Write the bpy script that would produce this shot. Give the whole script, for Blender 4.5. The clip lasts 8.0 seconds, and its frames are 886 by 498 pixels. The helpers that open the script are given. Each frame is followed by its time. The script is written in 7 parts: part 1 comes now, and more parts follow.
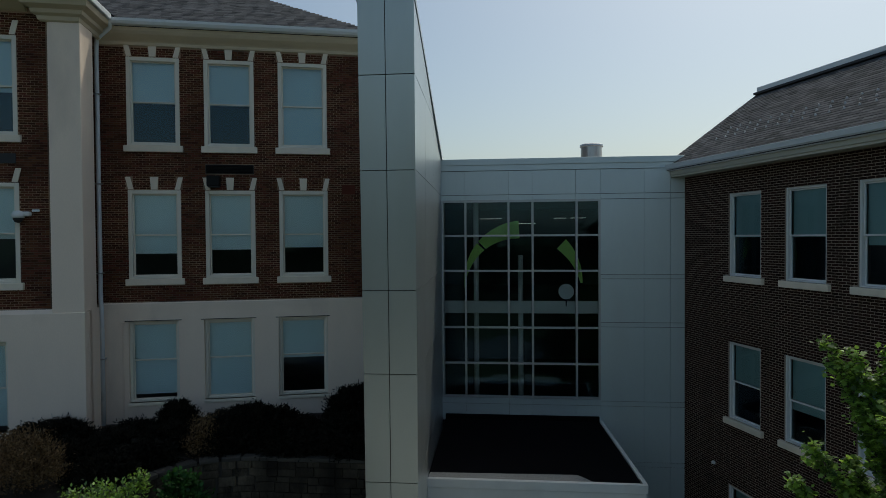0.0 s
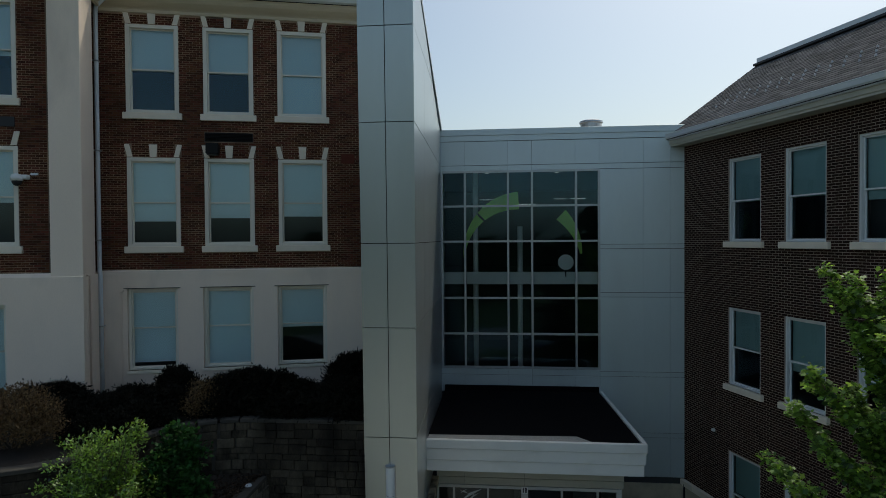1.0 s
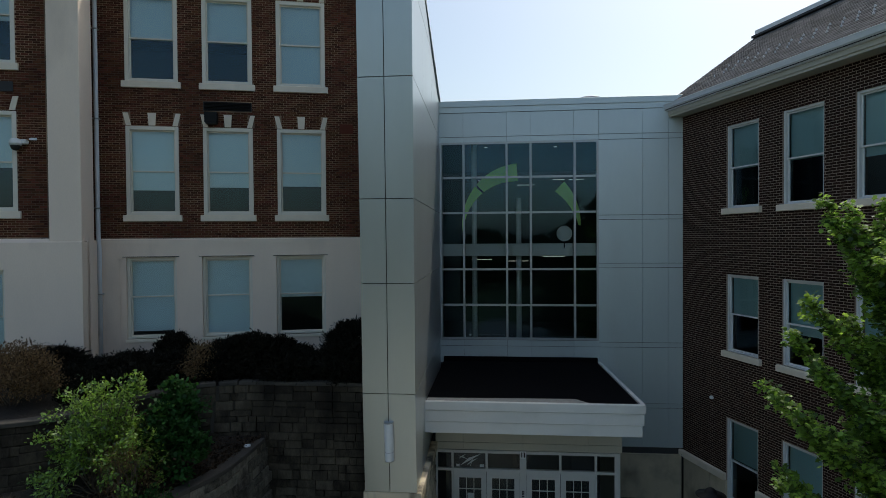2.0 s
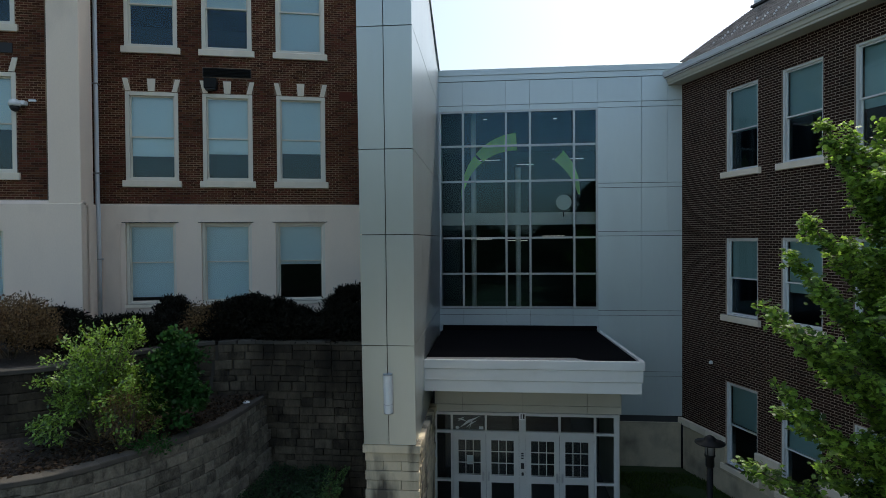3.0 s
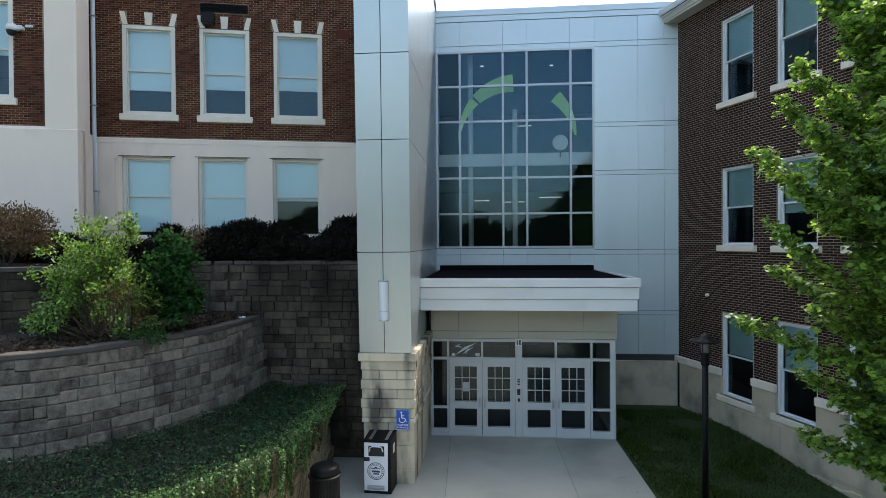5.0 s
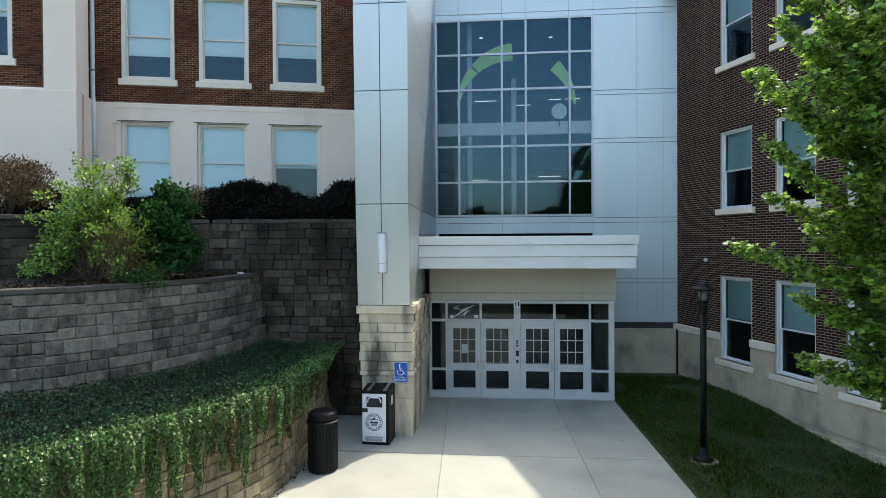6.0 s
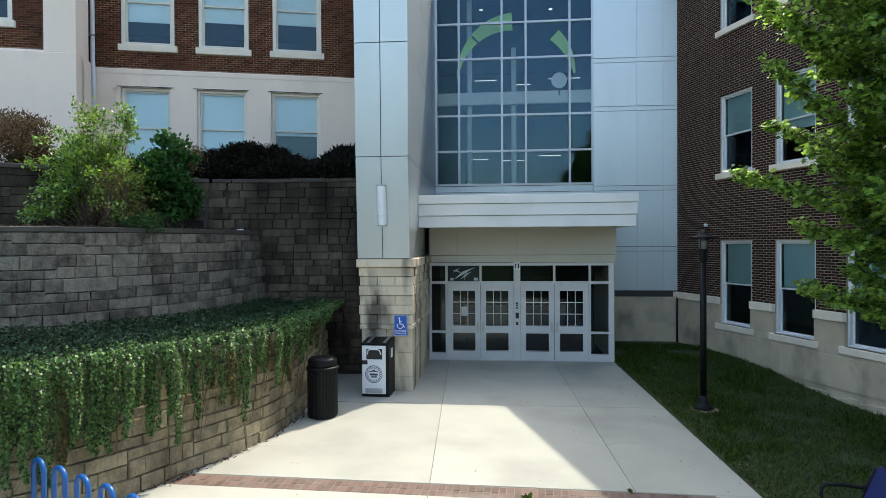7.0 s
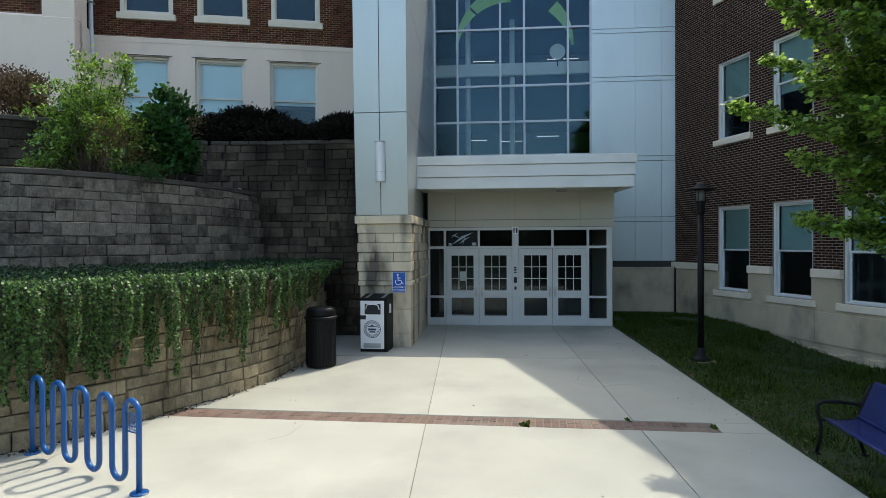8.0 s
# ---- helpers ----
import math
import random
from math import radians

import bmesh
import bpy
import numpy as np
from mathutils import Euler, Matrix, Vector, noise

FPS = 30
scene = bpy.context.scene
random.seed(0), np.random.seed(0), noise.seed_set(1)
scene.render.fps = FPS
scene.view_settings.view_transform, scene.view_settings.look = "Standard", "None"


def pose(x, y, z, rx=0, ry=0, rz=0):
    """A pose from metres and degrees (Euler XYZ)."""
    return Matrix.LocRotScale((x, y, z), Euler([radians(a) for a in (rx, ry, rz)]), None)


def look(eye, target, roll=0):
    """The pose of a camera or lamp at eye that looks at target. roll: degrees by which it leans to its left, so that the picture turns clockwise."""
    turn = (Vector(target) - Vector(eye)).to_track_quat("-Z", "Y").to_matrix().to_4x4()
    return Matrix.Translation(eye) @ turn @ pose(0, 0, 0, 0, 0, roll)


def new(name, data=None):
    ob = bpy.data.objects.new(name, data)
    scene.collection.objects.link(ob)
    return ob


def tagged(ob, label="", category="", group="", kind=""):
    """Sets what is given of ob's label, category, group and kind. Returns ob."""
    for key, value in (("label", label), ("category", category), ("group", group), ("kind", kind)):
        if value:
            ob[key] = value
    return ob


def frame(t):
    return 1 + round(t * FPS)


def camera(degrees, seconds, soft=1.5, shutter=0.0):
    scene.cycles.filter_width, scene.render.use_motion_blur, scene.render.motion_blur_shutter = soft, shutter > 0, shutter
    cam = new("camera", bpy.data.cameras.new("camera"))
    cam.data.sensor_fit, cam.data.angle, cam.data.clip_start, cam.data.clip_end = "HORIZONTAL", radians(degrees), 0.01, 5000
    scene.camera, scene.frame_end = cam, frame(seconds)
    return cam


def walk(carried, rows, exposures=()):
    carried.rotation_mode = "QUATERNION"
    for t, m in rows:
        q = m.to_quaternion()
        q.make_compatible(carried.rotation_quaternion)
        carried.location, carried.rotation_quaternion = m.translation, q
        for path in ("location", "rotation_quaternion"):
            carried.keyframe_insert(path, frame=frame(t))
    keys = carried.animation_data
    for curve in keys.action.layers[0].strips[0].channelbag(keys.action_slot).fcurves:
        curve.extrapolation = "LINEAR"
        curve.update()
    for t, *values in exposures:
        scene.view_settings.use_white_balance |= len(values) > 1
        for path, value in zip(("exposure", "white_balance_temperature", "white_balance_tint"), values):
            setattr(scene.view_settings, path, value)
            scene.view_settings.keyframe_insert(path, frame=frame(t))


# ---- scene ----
cam = camera(72.5, 8.0, soft=0.7)
PATH = [
    (0, (0.443, -16.797, 10.639), (0.248, -14.806, 10.6), -0.4),
    (0.5, (0.45, -16.795, 10.143), (0.255, -14.805, 10.107), -0.4),
    (1, (0.468, -16.785, 9.591), (0.272, -14.795, 9.557), -0.4),
    (1.5, (0.477, -16.799, 9.134), (0.283, -14.809, 9.098), -0.4),
    (3, (0.494, -16.835, 7.556), (0.301, -14.845, 7.523), -0.4),
    (3.5, (0.508, -16.842, 7.018), (0.315, -14.851, 6.991), -0.4),
    (4, (0.525, -16.868, 6.445), (0.333, -14.878, 6.421), -0.4),
    (4.5, (0.536, -16.869, 5.935), (0.346, -14.878, 5.913), -0.4),
    (6, (0.577, -16.879, 4.334), (0.389, -14.888, 4.313), -0.3),
    (6.5, (0.574, -16.881, 3.835), (0.386, -14.89, 3.815), -0.3),
    (7, (0.576, -16.886, 3.284), (0.388, -14.895, 3.263), -0.3),
    (7.5, (0.561, -16.893, 2.762), (0.377, -14.902, 2.745), -0.3),
    (8, (0.585, -16.916, 2.311), (0.401, -14.925, 2.289), -0.3),
]
EXPOSURES = [(0, -0.60, 6550, 1), (1.0, -0.34, 6600, 2), (1.7, -0.1, 6650, 4), (3.0, 0.42, 6660, 5), (4.5, 1.12, 6660, 7), (5.6, 1.68, 6680, 7.5), (6.8, 1.68, 6680, 7.5), (8.0, 1.28, 6680, 6.5)]
walk(cam, [(t, look(eye, target, roll)) for t, eye, target, roll in PATH], EXPOSURES)

# ---- daylight: sun behind the buildings, from the back right ----
SUN = Vector((0.398, 0.60, 1.0)).normalized()
SKY_STRENGTH, SUN_STRENGTH = 0.15, 1.75
world = bpy.data.worlds.new("sky")
scene.world = world
world.use_nodes = True
wn = world.node_tree.nodes
sky = wn.new("ShaderNodeTexSky")
sky.sky_type, sky.sun_disc = "NISHITA", False
sky.sun_elevation = math.asin(SUN.z)
sky.sun_rotation = math.atan2(SUN.x, SUN.y)
sky.air_density, sky.dust_density, sky.ozone_density = 1.1, 2.8, 1.2
wn["Background"].inputs[1].default_value = SKY_STRENGTH
world.node_tree.links.new(sky.outputs[0], wn["Background"].inputs[0])
sun = new("sun", bpy.data.lights.new("sun", "SUN"))
sun.data.energy, sun.data.angle, sun.data.color = SUN_STRENGTH, radians(0.53), (1.0, 0.95, 0.87)
sun.matrix_basis = look((30, 40, 70), Vector((30, 40, 70)) - SUN)


# ---- materials ----
def surface(name, base, rough=0.7, metal=0.0, var=0.15, scale=1.5, fine=40.0, bump=0.15, depth=0.004, rnd=0.0,
            stain=None, stain_scale=0.6, stain_at=(0.5, 0.75), spec=0.5, stretch=(1, 1, 1), hue=0.0):
    """A matt or metal surface: base colour, two scales of mottling, stains, fine relief, and a shift from piece to piece."""
    m = bpy.data.materials.new(name)
    m.use_nodes = True
    n, l = m.node_tree.nodes, m.node_tree.links
    b = n["Principled BSDF"]
    b.inputs["Metallic"].default_value = metal
    b.inputs["Specular IOR Level"].default_value = spec
    geo = n.new("ShaderNodeNewGeometry")
    info = n.new("ShaderNodeObjectInfo")
    mapping = n.new("ShaderNodeMapping")
    mapping.inputs["Scale"].default_value = stretch
    l.new(geo.outputs["Position"], mapping.inputs["Vector"])

    def noise_tex(s, detail=4.0):
        t = n.new("ShaderNodeTexNoise")
        t.inputs["Scale"].default_value, t.inputs["Detail"].default_value = s, detail
        l.new(mapping.outputs[0], t.inputs["Vector"])
        return t.outputs["Fac"]

    def calc(op, a, c):
        q = n.new("ShaderNodeMath")
        q.operation = op
        for i, v in enumerate((a, c)):
            if isinstance(v, (int, float)):
                q.inputs[i].default_value = v
            else:
                l.new(v, q.inputs[i])
        return q.outputs[0]

    broad, small = noise_tex(scale), noise_tex(fine, 3.0)
    piece = calc("FRACT", calc("ADD", geo.outputs["Random Per Island"], info.outputs["Random"]), 0.0)
    value = calc("ADD", 1.0 - 1.5 * var - 0.5 * rnd, calc("MULTIPLY", broad, 2 * var))
    value = calc("ADD", value, calc("MULTIPLY", small, var))
    value = calc("ADD", value, calc("MULTIPLY", piece, rnd))
    hsv = n.new("ShaderNodeHueSaturation")
    hsv.inputs["Color"].default_value = (*base, 1)
    l.new(value, hsv.inputs["Value"])
    if hue:
        l.new(calc("ADD", 0.5 - hue / 2, calc("MULTIPLY", calc("FRACT", calc("MULTIPLY", piece, 7.3), 0.0), hue)), hsv.inputs["Hue"])
    colour = hsv.outputs[0]
    if stain:
        ramp = n.new("ShaderNodeMapRange")
        ramp.inputs["From Min"].default_value, ramp.inputs["From Max"].default_value = stain_at
        ramp.clamp = True
        l.new(noise_tex(stain_scale, 8.0), ramp.inputs["Value"])
        mix = n.new("ShaderNodeMix")
        mix.data_type = "RGBA"
        l.new(ramp.outputs[0], mix.inputs["Factor"])
        l.new(colour, mix.inputs["A"])
        mix.inputs["B"].default_value = (*stain, 1)
        colour = mix.outputs["Result"]
    l.new(colour, b.inputs["Base Color"])
    l.new(calc("ADD", rough - 0.08, calc("MULTIPLY", broad, 0.16)), b.inputs["Roughness"])
    if bump:
        bp = n.new("ShaderNodeBump")
        bp.inputs["Strength"].default_value, bp.inputs["Distance"].default_value = bump, depth
        l.new(small, bp.inputs["Height"])
        l.new(bp.outputs[0], b.inputs["Normal"])
    return m


def leaf_material(name, base, shine=0.35, through_light=0.45, rnd=0.5, tip=None, glow=1.9):
    """Foliage: a glossy face and light shining through it, each leaf a little different."""
    m = bpy.data.materials.new(name)
    m.use_nodes = True
    n, l = m.node_tree.nodes, m.node_tree.links
    b, out = n["Principled BSDF"], n["Material Output"]
    geo = n.new("ShaderNodeNewGeometry")
    ramp = n.new("ShaderNodeMix")
    ramp.data_type = "RGBA"
    ramp.inputs["A"].default_value = (*[c * (1 - rnd) for c in base], 1)
    ramp.inputs["B"].default_value = (*(tip or [c * (1 + rnd) for c in base]), 1)
    l.new(geo.outputs["Random Per Island"], ramp.inputs["Factor"])
    b.inputs["Roughness"].default_value = 0.5
    b.inputs["Specular IOR Level"].default_value = shine
    l.new(ramp.outputs["Result"], b.inputs["Base Color"])
    tr = n.new("ShaderNodeBsdfTranslucent")
    gain = n.new("ShaderNodeHueSaturation")
    gain.inputs["Value"].default_value, gain.inputs["Hue"].default_value = glow, 0.483
    l.new(ramp.outputs["Result"], gain.inputs["Color"])
    l.new(gain.outputs[0], tr.inputs["Color"])
    mix = n.new("ShaderNodeMixShader")
    mix.inputs[0].default_value = through_light
    l.new(b.outputs[0], mix.inputs[1])
    l.new(tr.outputs[0], mix.inputs[2])
    l.new(mix.outputs[0], out.inputs["Surface"])
    return m


def glass_material(name, tint=(0.85, 0.9, 0.92), ior=1.5, sheen=(1.0, 1.0, 1.0)):
    """A flat pane: clear straight through, mirror by Fresnel."""
    m = bpy.data.materials.new(name)
    m.use_nodes = True
    n, l = m.node_tree.nodes, m.node_tree.links
    n.remove(n["Principled BSDF"])
    clear, gloss, mix, fr = (n.new("ShaderNode" + k) for k in ("BsdfTransparent", "BsdfGlossy", "MixShader", "Fresnel"))
    clear.inputs[0].default_value = (*tint, 1)
    gloss.inputs["Color"].default_value = (*sheen, 1)
    gloss.inputs["Roughness"].default_value = 0.01
    fr.inputs["IOR"].default_value = ior
    wave, bp = n.new("ShaderNodeTexNoise"), n.new("ShaderNodeBump")
    wave.inputs["Scale"].default_value, wave.inputs["Detail"].default_value = 0.9, 1.0
    bp.inputs["Strength"].default_value, bp.inputs["Distance"].default_value = 0.05, 0.02
    geo = n.new("ShaderNodeNewGeometry")
    l.new(geo.outputs["Position"], wave.inputs["Vector"])
    l.new(wave.outputs["Fac"], bp.inputs["Height"])
    l.new(bp.outputs[0], gloss.inputs["Normal"])
    l.new(fr.outputs[0], mix.inputs[0])
    l.new(clear.outputs[0], mix.inputs[1])
    l.new(gloss.outputs[0], mix.inputs[2])
    l.new(mix.outputs[0], n["Material Output"].inputs["Surface"])
    return m


def glowing(name, colour, strength):
    m = bpy.data.materials.new(name)
    m.use_nodes = True
    b = m.node_tree.nodes["Principled BSDF"]
    b.inputs["Base Color"].default_value = (*colour, 1)
    b.inputs["Emission Color"].default_value = (*colour, 1)
    b.inputs["Emission Strength"].default_value = strength
    return m


BRICK_OLD = surface("brick_old", (0.092, 0.033, 0.017), 0.9, spec=0.15, var=0.4, scale=2.2, fine=60, bump=0.5, rnd=0.9, hue=0.03)
BRICK_NEW = surface("brick_new", (0.029, 0.013, 0.009), 0.9, spec=0.15, var=0.2, scale=3, fine=90, bump=0.4, rnd=0.8, hue=0.02)
MORTAR_OLD = surface("mortar_old", (0.37, 0.25, 0.165), 0.95, var=0.4, scale=1.2, fine=120, bump=0.4, stain=(0.11, 0.075, 0.055), stain_scale=0.55, stain_at=(0.46, 0.62))
MORTAR_NEW = surface("mortar_new", (0.33, 0.25, 0.195), 0.95, var=0.25, scale=1.2, fine=120, bump=0.4)
TRIM = surface("tan_cornice_paint", (0.60, 0.49, 0.335), 0.75, var=0.12, scale=1.2, fine=40, bump=0.15)
CREAM = surface("cream_painted_masonry", (0.91, 0.745, 0.60), 0.8, var=0.10, scale=0.9, fine=50, bump=0.25, depth=0.006,
                stain=(0.56, 0.45, 0.36), stain_scale=0.7, stain_at=(0.58, 0.9), stretch=(1, 1, 0.35))
LIMESTONE = surface("limestone", (0.63, 0.535, 0.38), 0.9, var=0.2, scale=1.8, fine=70, bump=0.3, rnd=0.22,
                    stain=(0.11, 0.095, 0.072), stain_scale=1.5, stain_at=(0.49, 0.63), stretch=(1, 1, 0.3))
PLINTH_STONE = surface("plinth_limestone", (0.56, 0.472, 0.335), 0.9, var=0.22, scale=1.6, fine=60, bump=0.3, rnd=0.12,
                       stain=(0.25, 0.215, 0.165), stain_scale=1.3, stain_at=(0.48, 0.74), stretch=(1, 1, 0.8))
WINDOW_STONE = surface("window_stone", (0.84, 0.73, 0.58), 0.8, var=0.12, scale=3, fine=60, bump=0.2, rnd=0.1)
FRAME_CREAM = surface("cream_window_frame", (0.79, 0.72, 0.60), 0.5, var=0.06, scale=3, bump=0.05)
FRAME_WHITE = surface("white_window_frame", (0.74, 0.74, 0.72), 0.45, var=0.05, scale=3, bump=0.03)
PANEL = surface("pale_metal_panel", (0.63, 0.70, 0.71), 0.36, metal=0.4, var=0.05, scale=0.6, fine=8, bump=0.02, rnd=0.05,
                stain=(0.54, 0.57, 0.58), stain_scale=0.5, stain_at=(0.5, 0.9), stretch=(1, 1, 0.3))
FIN_PANEL = surface("warm_grey_metal_panel", (0.51, 0.555, 0.56), 0.36, metal=0.82, var=0.05, scale=0.6, fine=8, bump=0.02, rnd=0.06,
                    stain=(0.46, 0.495, 0.495), stain_scale=0.5, stain_at=(0.5, 0.9), stretch=(1, 1, 0.3))
PANEL_BACK = surface("dark_joint_backing", (0.05, 0.05, 0.05), 0.8, var=0.1)
BEIGE_PANEL = surface("beige_soffit_panel", (0.52, 0.49, 0.40), 0.55, var=0.06, scale=1, bump=0.03, rnd=0.05)
WHITE_METAL = surface("white_metal_fascia", (0.78, 0.78, 0.74), 0.4, var=0.05, scale=1, bump=0.03, stain=(0.6, 0.59, 0.54), stain_scale=0.8, stain_at=(0.55, 0.9))
MULLION = surface("silver_aluminium", (0.52, 0.53, 0.54), 0.35, metal=0.5, var=0.05, bump=0.02)
DOOR_PAINT = surface("pale_grey_door_paint", (0.60, 0.60, 0.57), 0.45, var=0.06, scale=3, bump=0.03)
ROOF_BLACK = surface("black_roof_membrane", (0.007, 0.007, 0.008), 0.95, spec=0.02, var=0.35, scale=0.8, fine=20, bump=0.2)
GRAVEL = surface("pale_ballast", (0.35, 0.34, 0.31), 0.95, var=0.4, scale=20, fine=120, bump=0.8, depth=0.01)
SHINGLE = surface("grey_asphalt_shingle", (0.080, 0.082, 0.087), 0.95, spec=0.2, var=0.3, scale=1.0, fine=120, bump=0.6, rnd=0.9)
GUTTER = surface("pale_gutter_paint", (0.74, 0.76, 0.76), 0.45, var=0.08, scale=1.5, bump=0.03, stain=(0.4, 0.41, 0.4), stain_scale=1.5, stain_at=(0.6, 0.9))
CONCRETE = surface("broom_finished_concrete", (0.375, 0.370, 0.305), 0.9, var=0.20, scale=0.8, fine=110, bump=0.25, rnd=0.1,
                   stain=(0.25, 0.245, 0.205), stain_scale=0.5, stain_at=(0.50, 0.82))
JOINT_DIRT = surface("dirt_in_joint", (0.17, 0.15, 0.115), 0.95, var=0.3)
PAVER = surface("red_brick_paver", (0.145, 0.088, 0.064), 0.85, var=0.4, scale=4, fine=80, bump=0.4, rnd=0.45, stain=(0.22, 0.185, 0.15), stain_scale=2.5, stain_at=(0.5, 0.8))
BLOCK = surface("split_face_block", (0.258, 0.214, 0.134), 0.95, spec=0.2, var=0.75, scale=7.0, fine=30, bump=1.0, depth=0.022, rnd=0.42,
                stain=(0.045, 0.038, 0.028), stain_scale=0.9, stain_at=(0.52, 0.74), stretch=(1, 1, 0.7))
BLOCK_GREY = surface("grey_split_face_block", (0.170, 0.148, 0.112), 0.95, spec=0.2, var=0.85, scale=8.0, fine=30, bump=1.0, depth=0.022, rnd=0.85,
                     stain=(0.060, 0.052, 0.041), stain_scale=1.7, stain_at=(0.55, 0.72), stretch=(1, 1, 0.8))
# Browner stained block, its colours darkened further for the shade in the corner.
BLOCK_SHADED = surface("shaded_stained_block", (0.122, 0.097, 0.066), 0.95, spec=0.2, var=0.85, scale=7.0, fine=30, bump=1.0, depth=0.022, rnd=0.85,
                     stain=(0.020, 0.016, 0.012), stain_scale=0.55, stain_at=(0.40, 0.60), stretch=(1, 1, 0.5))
BLOCK_CAP = surface("retaining_wall_cap", (0.075, 0.065, 0.052), 0.95, var=0.3, scale=2.5, fine=60, bump=0.6, depth=0.01, rnd=0.35)
SOIL = surface("dark_mulch", (0.034, 0.025, 0.018), 0.98, var=0.45, scale=6, fine=70, bump=1.0, depth=0.03)
LAWN = surface("lawn_soil_and_grass", (0.027, 0.050, 0.009), 0.95, var=0.4, scale=0.8, fine=90, bump=0.8, depth=0.02,
               stain=(0.066, 0.050, 0.026), stain_scale=1.6, stain_at=(0.55, 0.75))
# Paler than plain asphalt so that it bounces light onto the facades.
ASPHALT = surface("pale_bounce_asphalt", (0.12, 0.118, 0.112), 0.9, var=0.2, scale=0.5, fine=120, bump=0.4)
BLIND = surface("white_roller_blind", (0.88, 0.95, 0.93), 0.8, var=0.04, scale=1, bump=0.02)
BLIND_TEAL = surface("pale_green_roller_blind", (0.37, 0.56, 0.56), 0.8, var=0.05, scale=1, bump=0.02)
DARK_ROOM = surface("dim_interior_paint", (0.10, 0.105, 0.11), 0.9, var=0.1)
# Near-black interior colours: the unlit look of the hall is put into them.
HALL_DIM = surface("hall_dim_interior", (0.030, 0.036, 0.045), 0.9, var=0.1)
HALL_DARK = surface("hall_unlit_interior", (0.020, 0.023, 0.028), 0.8, var=0.15)
BLACK_METAL = surface("black_powder_coat", (0.006, 0.006, 0.006), 0.5, spec=0.22, var=0.1, bump=0.03)
BLUE_METAL = surface("blue_powder_coat", (0.006, 0.078, 0.255), 0.32, var=0.08, scale=5, bump=0.03)
NAVY_METAL = surface("navy_plastic_coat", (0.010, 0.020, 0.135), 0.42, var=0.1, scale=5, bump=0.03)
STEEL = surface("brushed_steel", (0.5, 0.5, 0.5), 0.35, metal=0.9, var=0.08, bump=0.03)
BIN_WHITE = surface("white_bin_panel", (0.84, 0.84, 0.83), 0.4, var=0.05, bump=0.02)
PAPER = surface("white_paper", (0.84, 0.84, 0.82), 0.8, var=0.04)
INK = surface("black_print", (0.02, 0.02, 0.022), 0.6, var=0.1)
INK_BLUE = surface("navy_print", (0.03, 0.05, 0.12), 0.6, var=0.1)
SIGN_BLUE = surface("blue_sign_face", (0.006, 0.085, 0.38), 0.5, var=0.05)
GREEN_FILM = surface("lime_green_board", (0.62, 0.97, 0.24), 0.5, var=0.04)
BARK = surface("grey_brown_bark", (0.12, 0.095, 0.07), 0.95, var=0.3, scale=8, fine=60, bump=0.9, depth=0.02, stretch=(1, 1, 0.3))
GLASS = glass_material("window_glass", (0.93, 0.96, 0.96), 1.65, (0.58, 0.84, 1.0))
DOOR_GLASS = glass_material("door_glass", (0.80, 0.85, 0.87), 1.5, (0.80, 0.93, 1.0))
HALL_GLASS = glass_material("tinted_curtain_wall_glass", (0.87, 0.93, 0.93), 1.75, (0.42, 0.75, 0.98))
LAMP_SMOKE = surface("smoky_lamp_acrylic", (0.16, 0.16, 0.155), 0.2, var=0.1, bump=0.02)
LAMP_GLASS = surface("frosted_lamp_acrylic", (0.80, 0.81, 0.80), 0.35, var=0.03, bump=0.02)
TUBE = glowing("ceiling_light_diffuser", (1.0, 0.97, 0.9), 0.45)
LEAF_MAPLE = leaf_material("maple_leaf", (0.036, 0.098, 0.016), 0.6, 0.46, 0.5, (0.20, 0.345, 0.055), 2.6)
LEAF_BUSH = leaf_material("shrub_leaf", (0.020, 0.064, 0.010), 0.8, 0.26, 0.5, (0.23, 0.40, 0.050), 2.2)
LEAF_DEEP = leaf_material("deep_green_leaf", (0.024, 0.080, 0.018), 0.2, 0.3, 0.5)
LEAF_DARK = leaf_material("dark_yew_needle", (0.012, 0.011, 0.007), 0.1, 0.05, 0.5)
LEAF_RUSSET = leaf_material("russet_shrub_leaf", (0.115, 0.072, 0.034), 0.3, 0.3, 0.5, (0.25, 0.17, 0.08))
# One plant, two tones: shade put into the bed's leaves, sun into the trails.
LEAF_IVY = leaf_material("ivy_leaf", (0.006, 0.028, 0.012), 0.35, 0.15, 0.6, (0.042, 0.098, 0.034))
LEAF_IVY_LIT = leaf_material("sunlit_ivy_leaf", (0.006, 0.028, 0.009), 0.5, 0.15, 0.6, (0.15, 0.285, 0.066))
LEAF_IVY_DRY = leaf_material("yellowing_ivy_leaf", (0.075, 0.085, 0.026), 0.2, 0.2, 0.5, (0.17, 0.15, 0.05))
CHIP = leaf_material("bark_chip", (0.055, 0.036, 0.022), 0.1, 0.05, 0.7)
STEM_DRY = leaf_material("dry_stem", (0.16, 0.11, 0.05), 0.2, 0.2, 0.4)
GRASS = leaf_material("grass_blade", (0.028, 0.068, 0.008), 0.15, 0.3, 0.5, (0.085, 0.135, 0.020))
CONIFER = leaf_material("conifer_needle", (0.012, 0.025, 0.010), 0.2, 0.1, 0.4)
FAR_LEAF = leaf_material("far_woods_leaf", (0.014, 0.032, 0.012), 0.1, 0.1, 0.4)


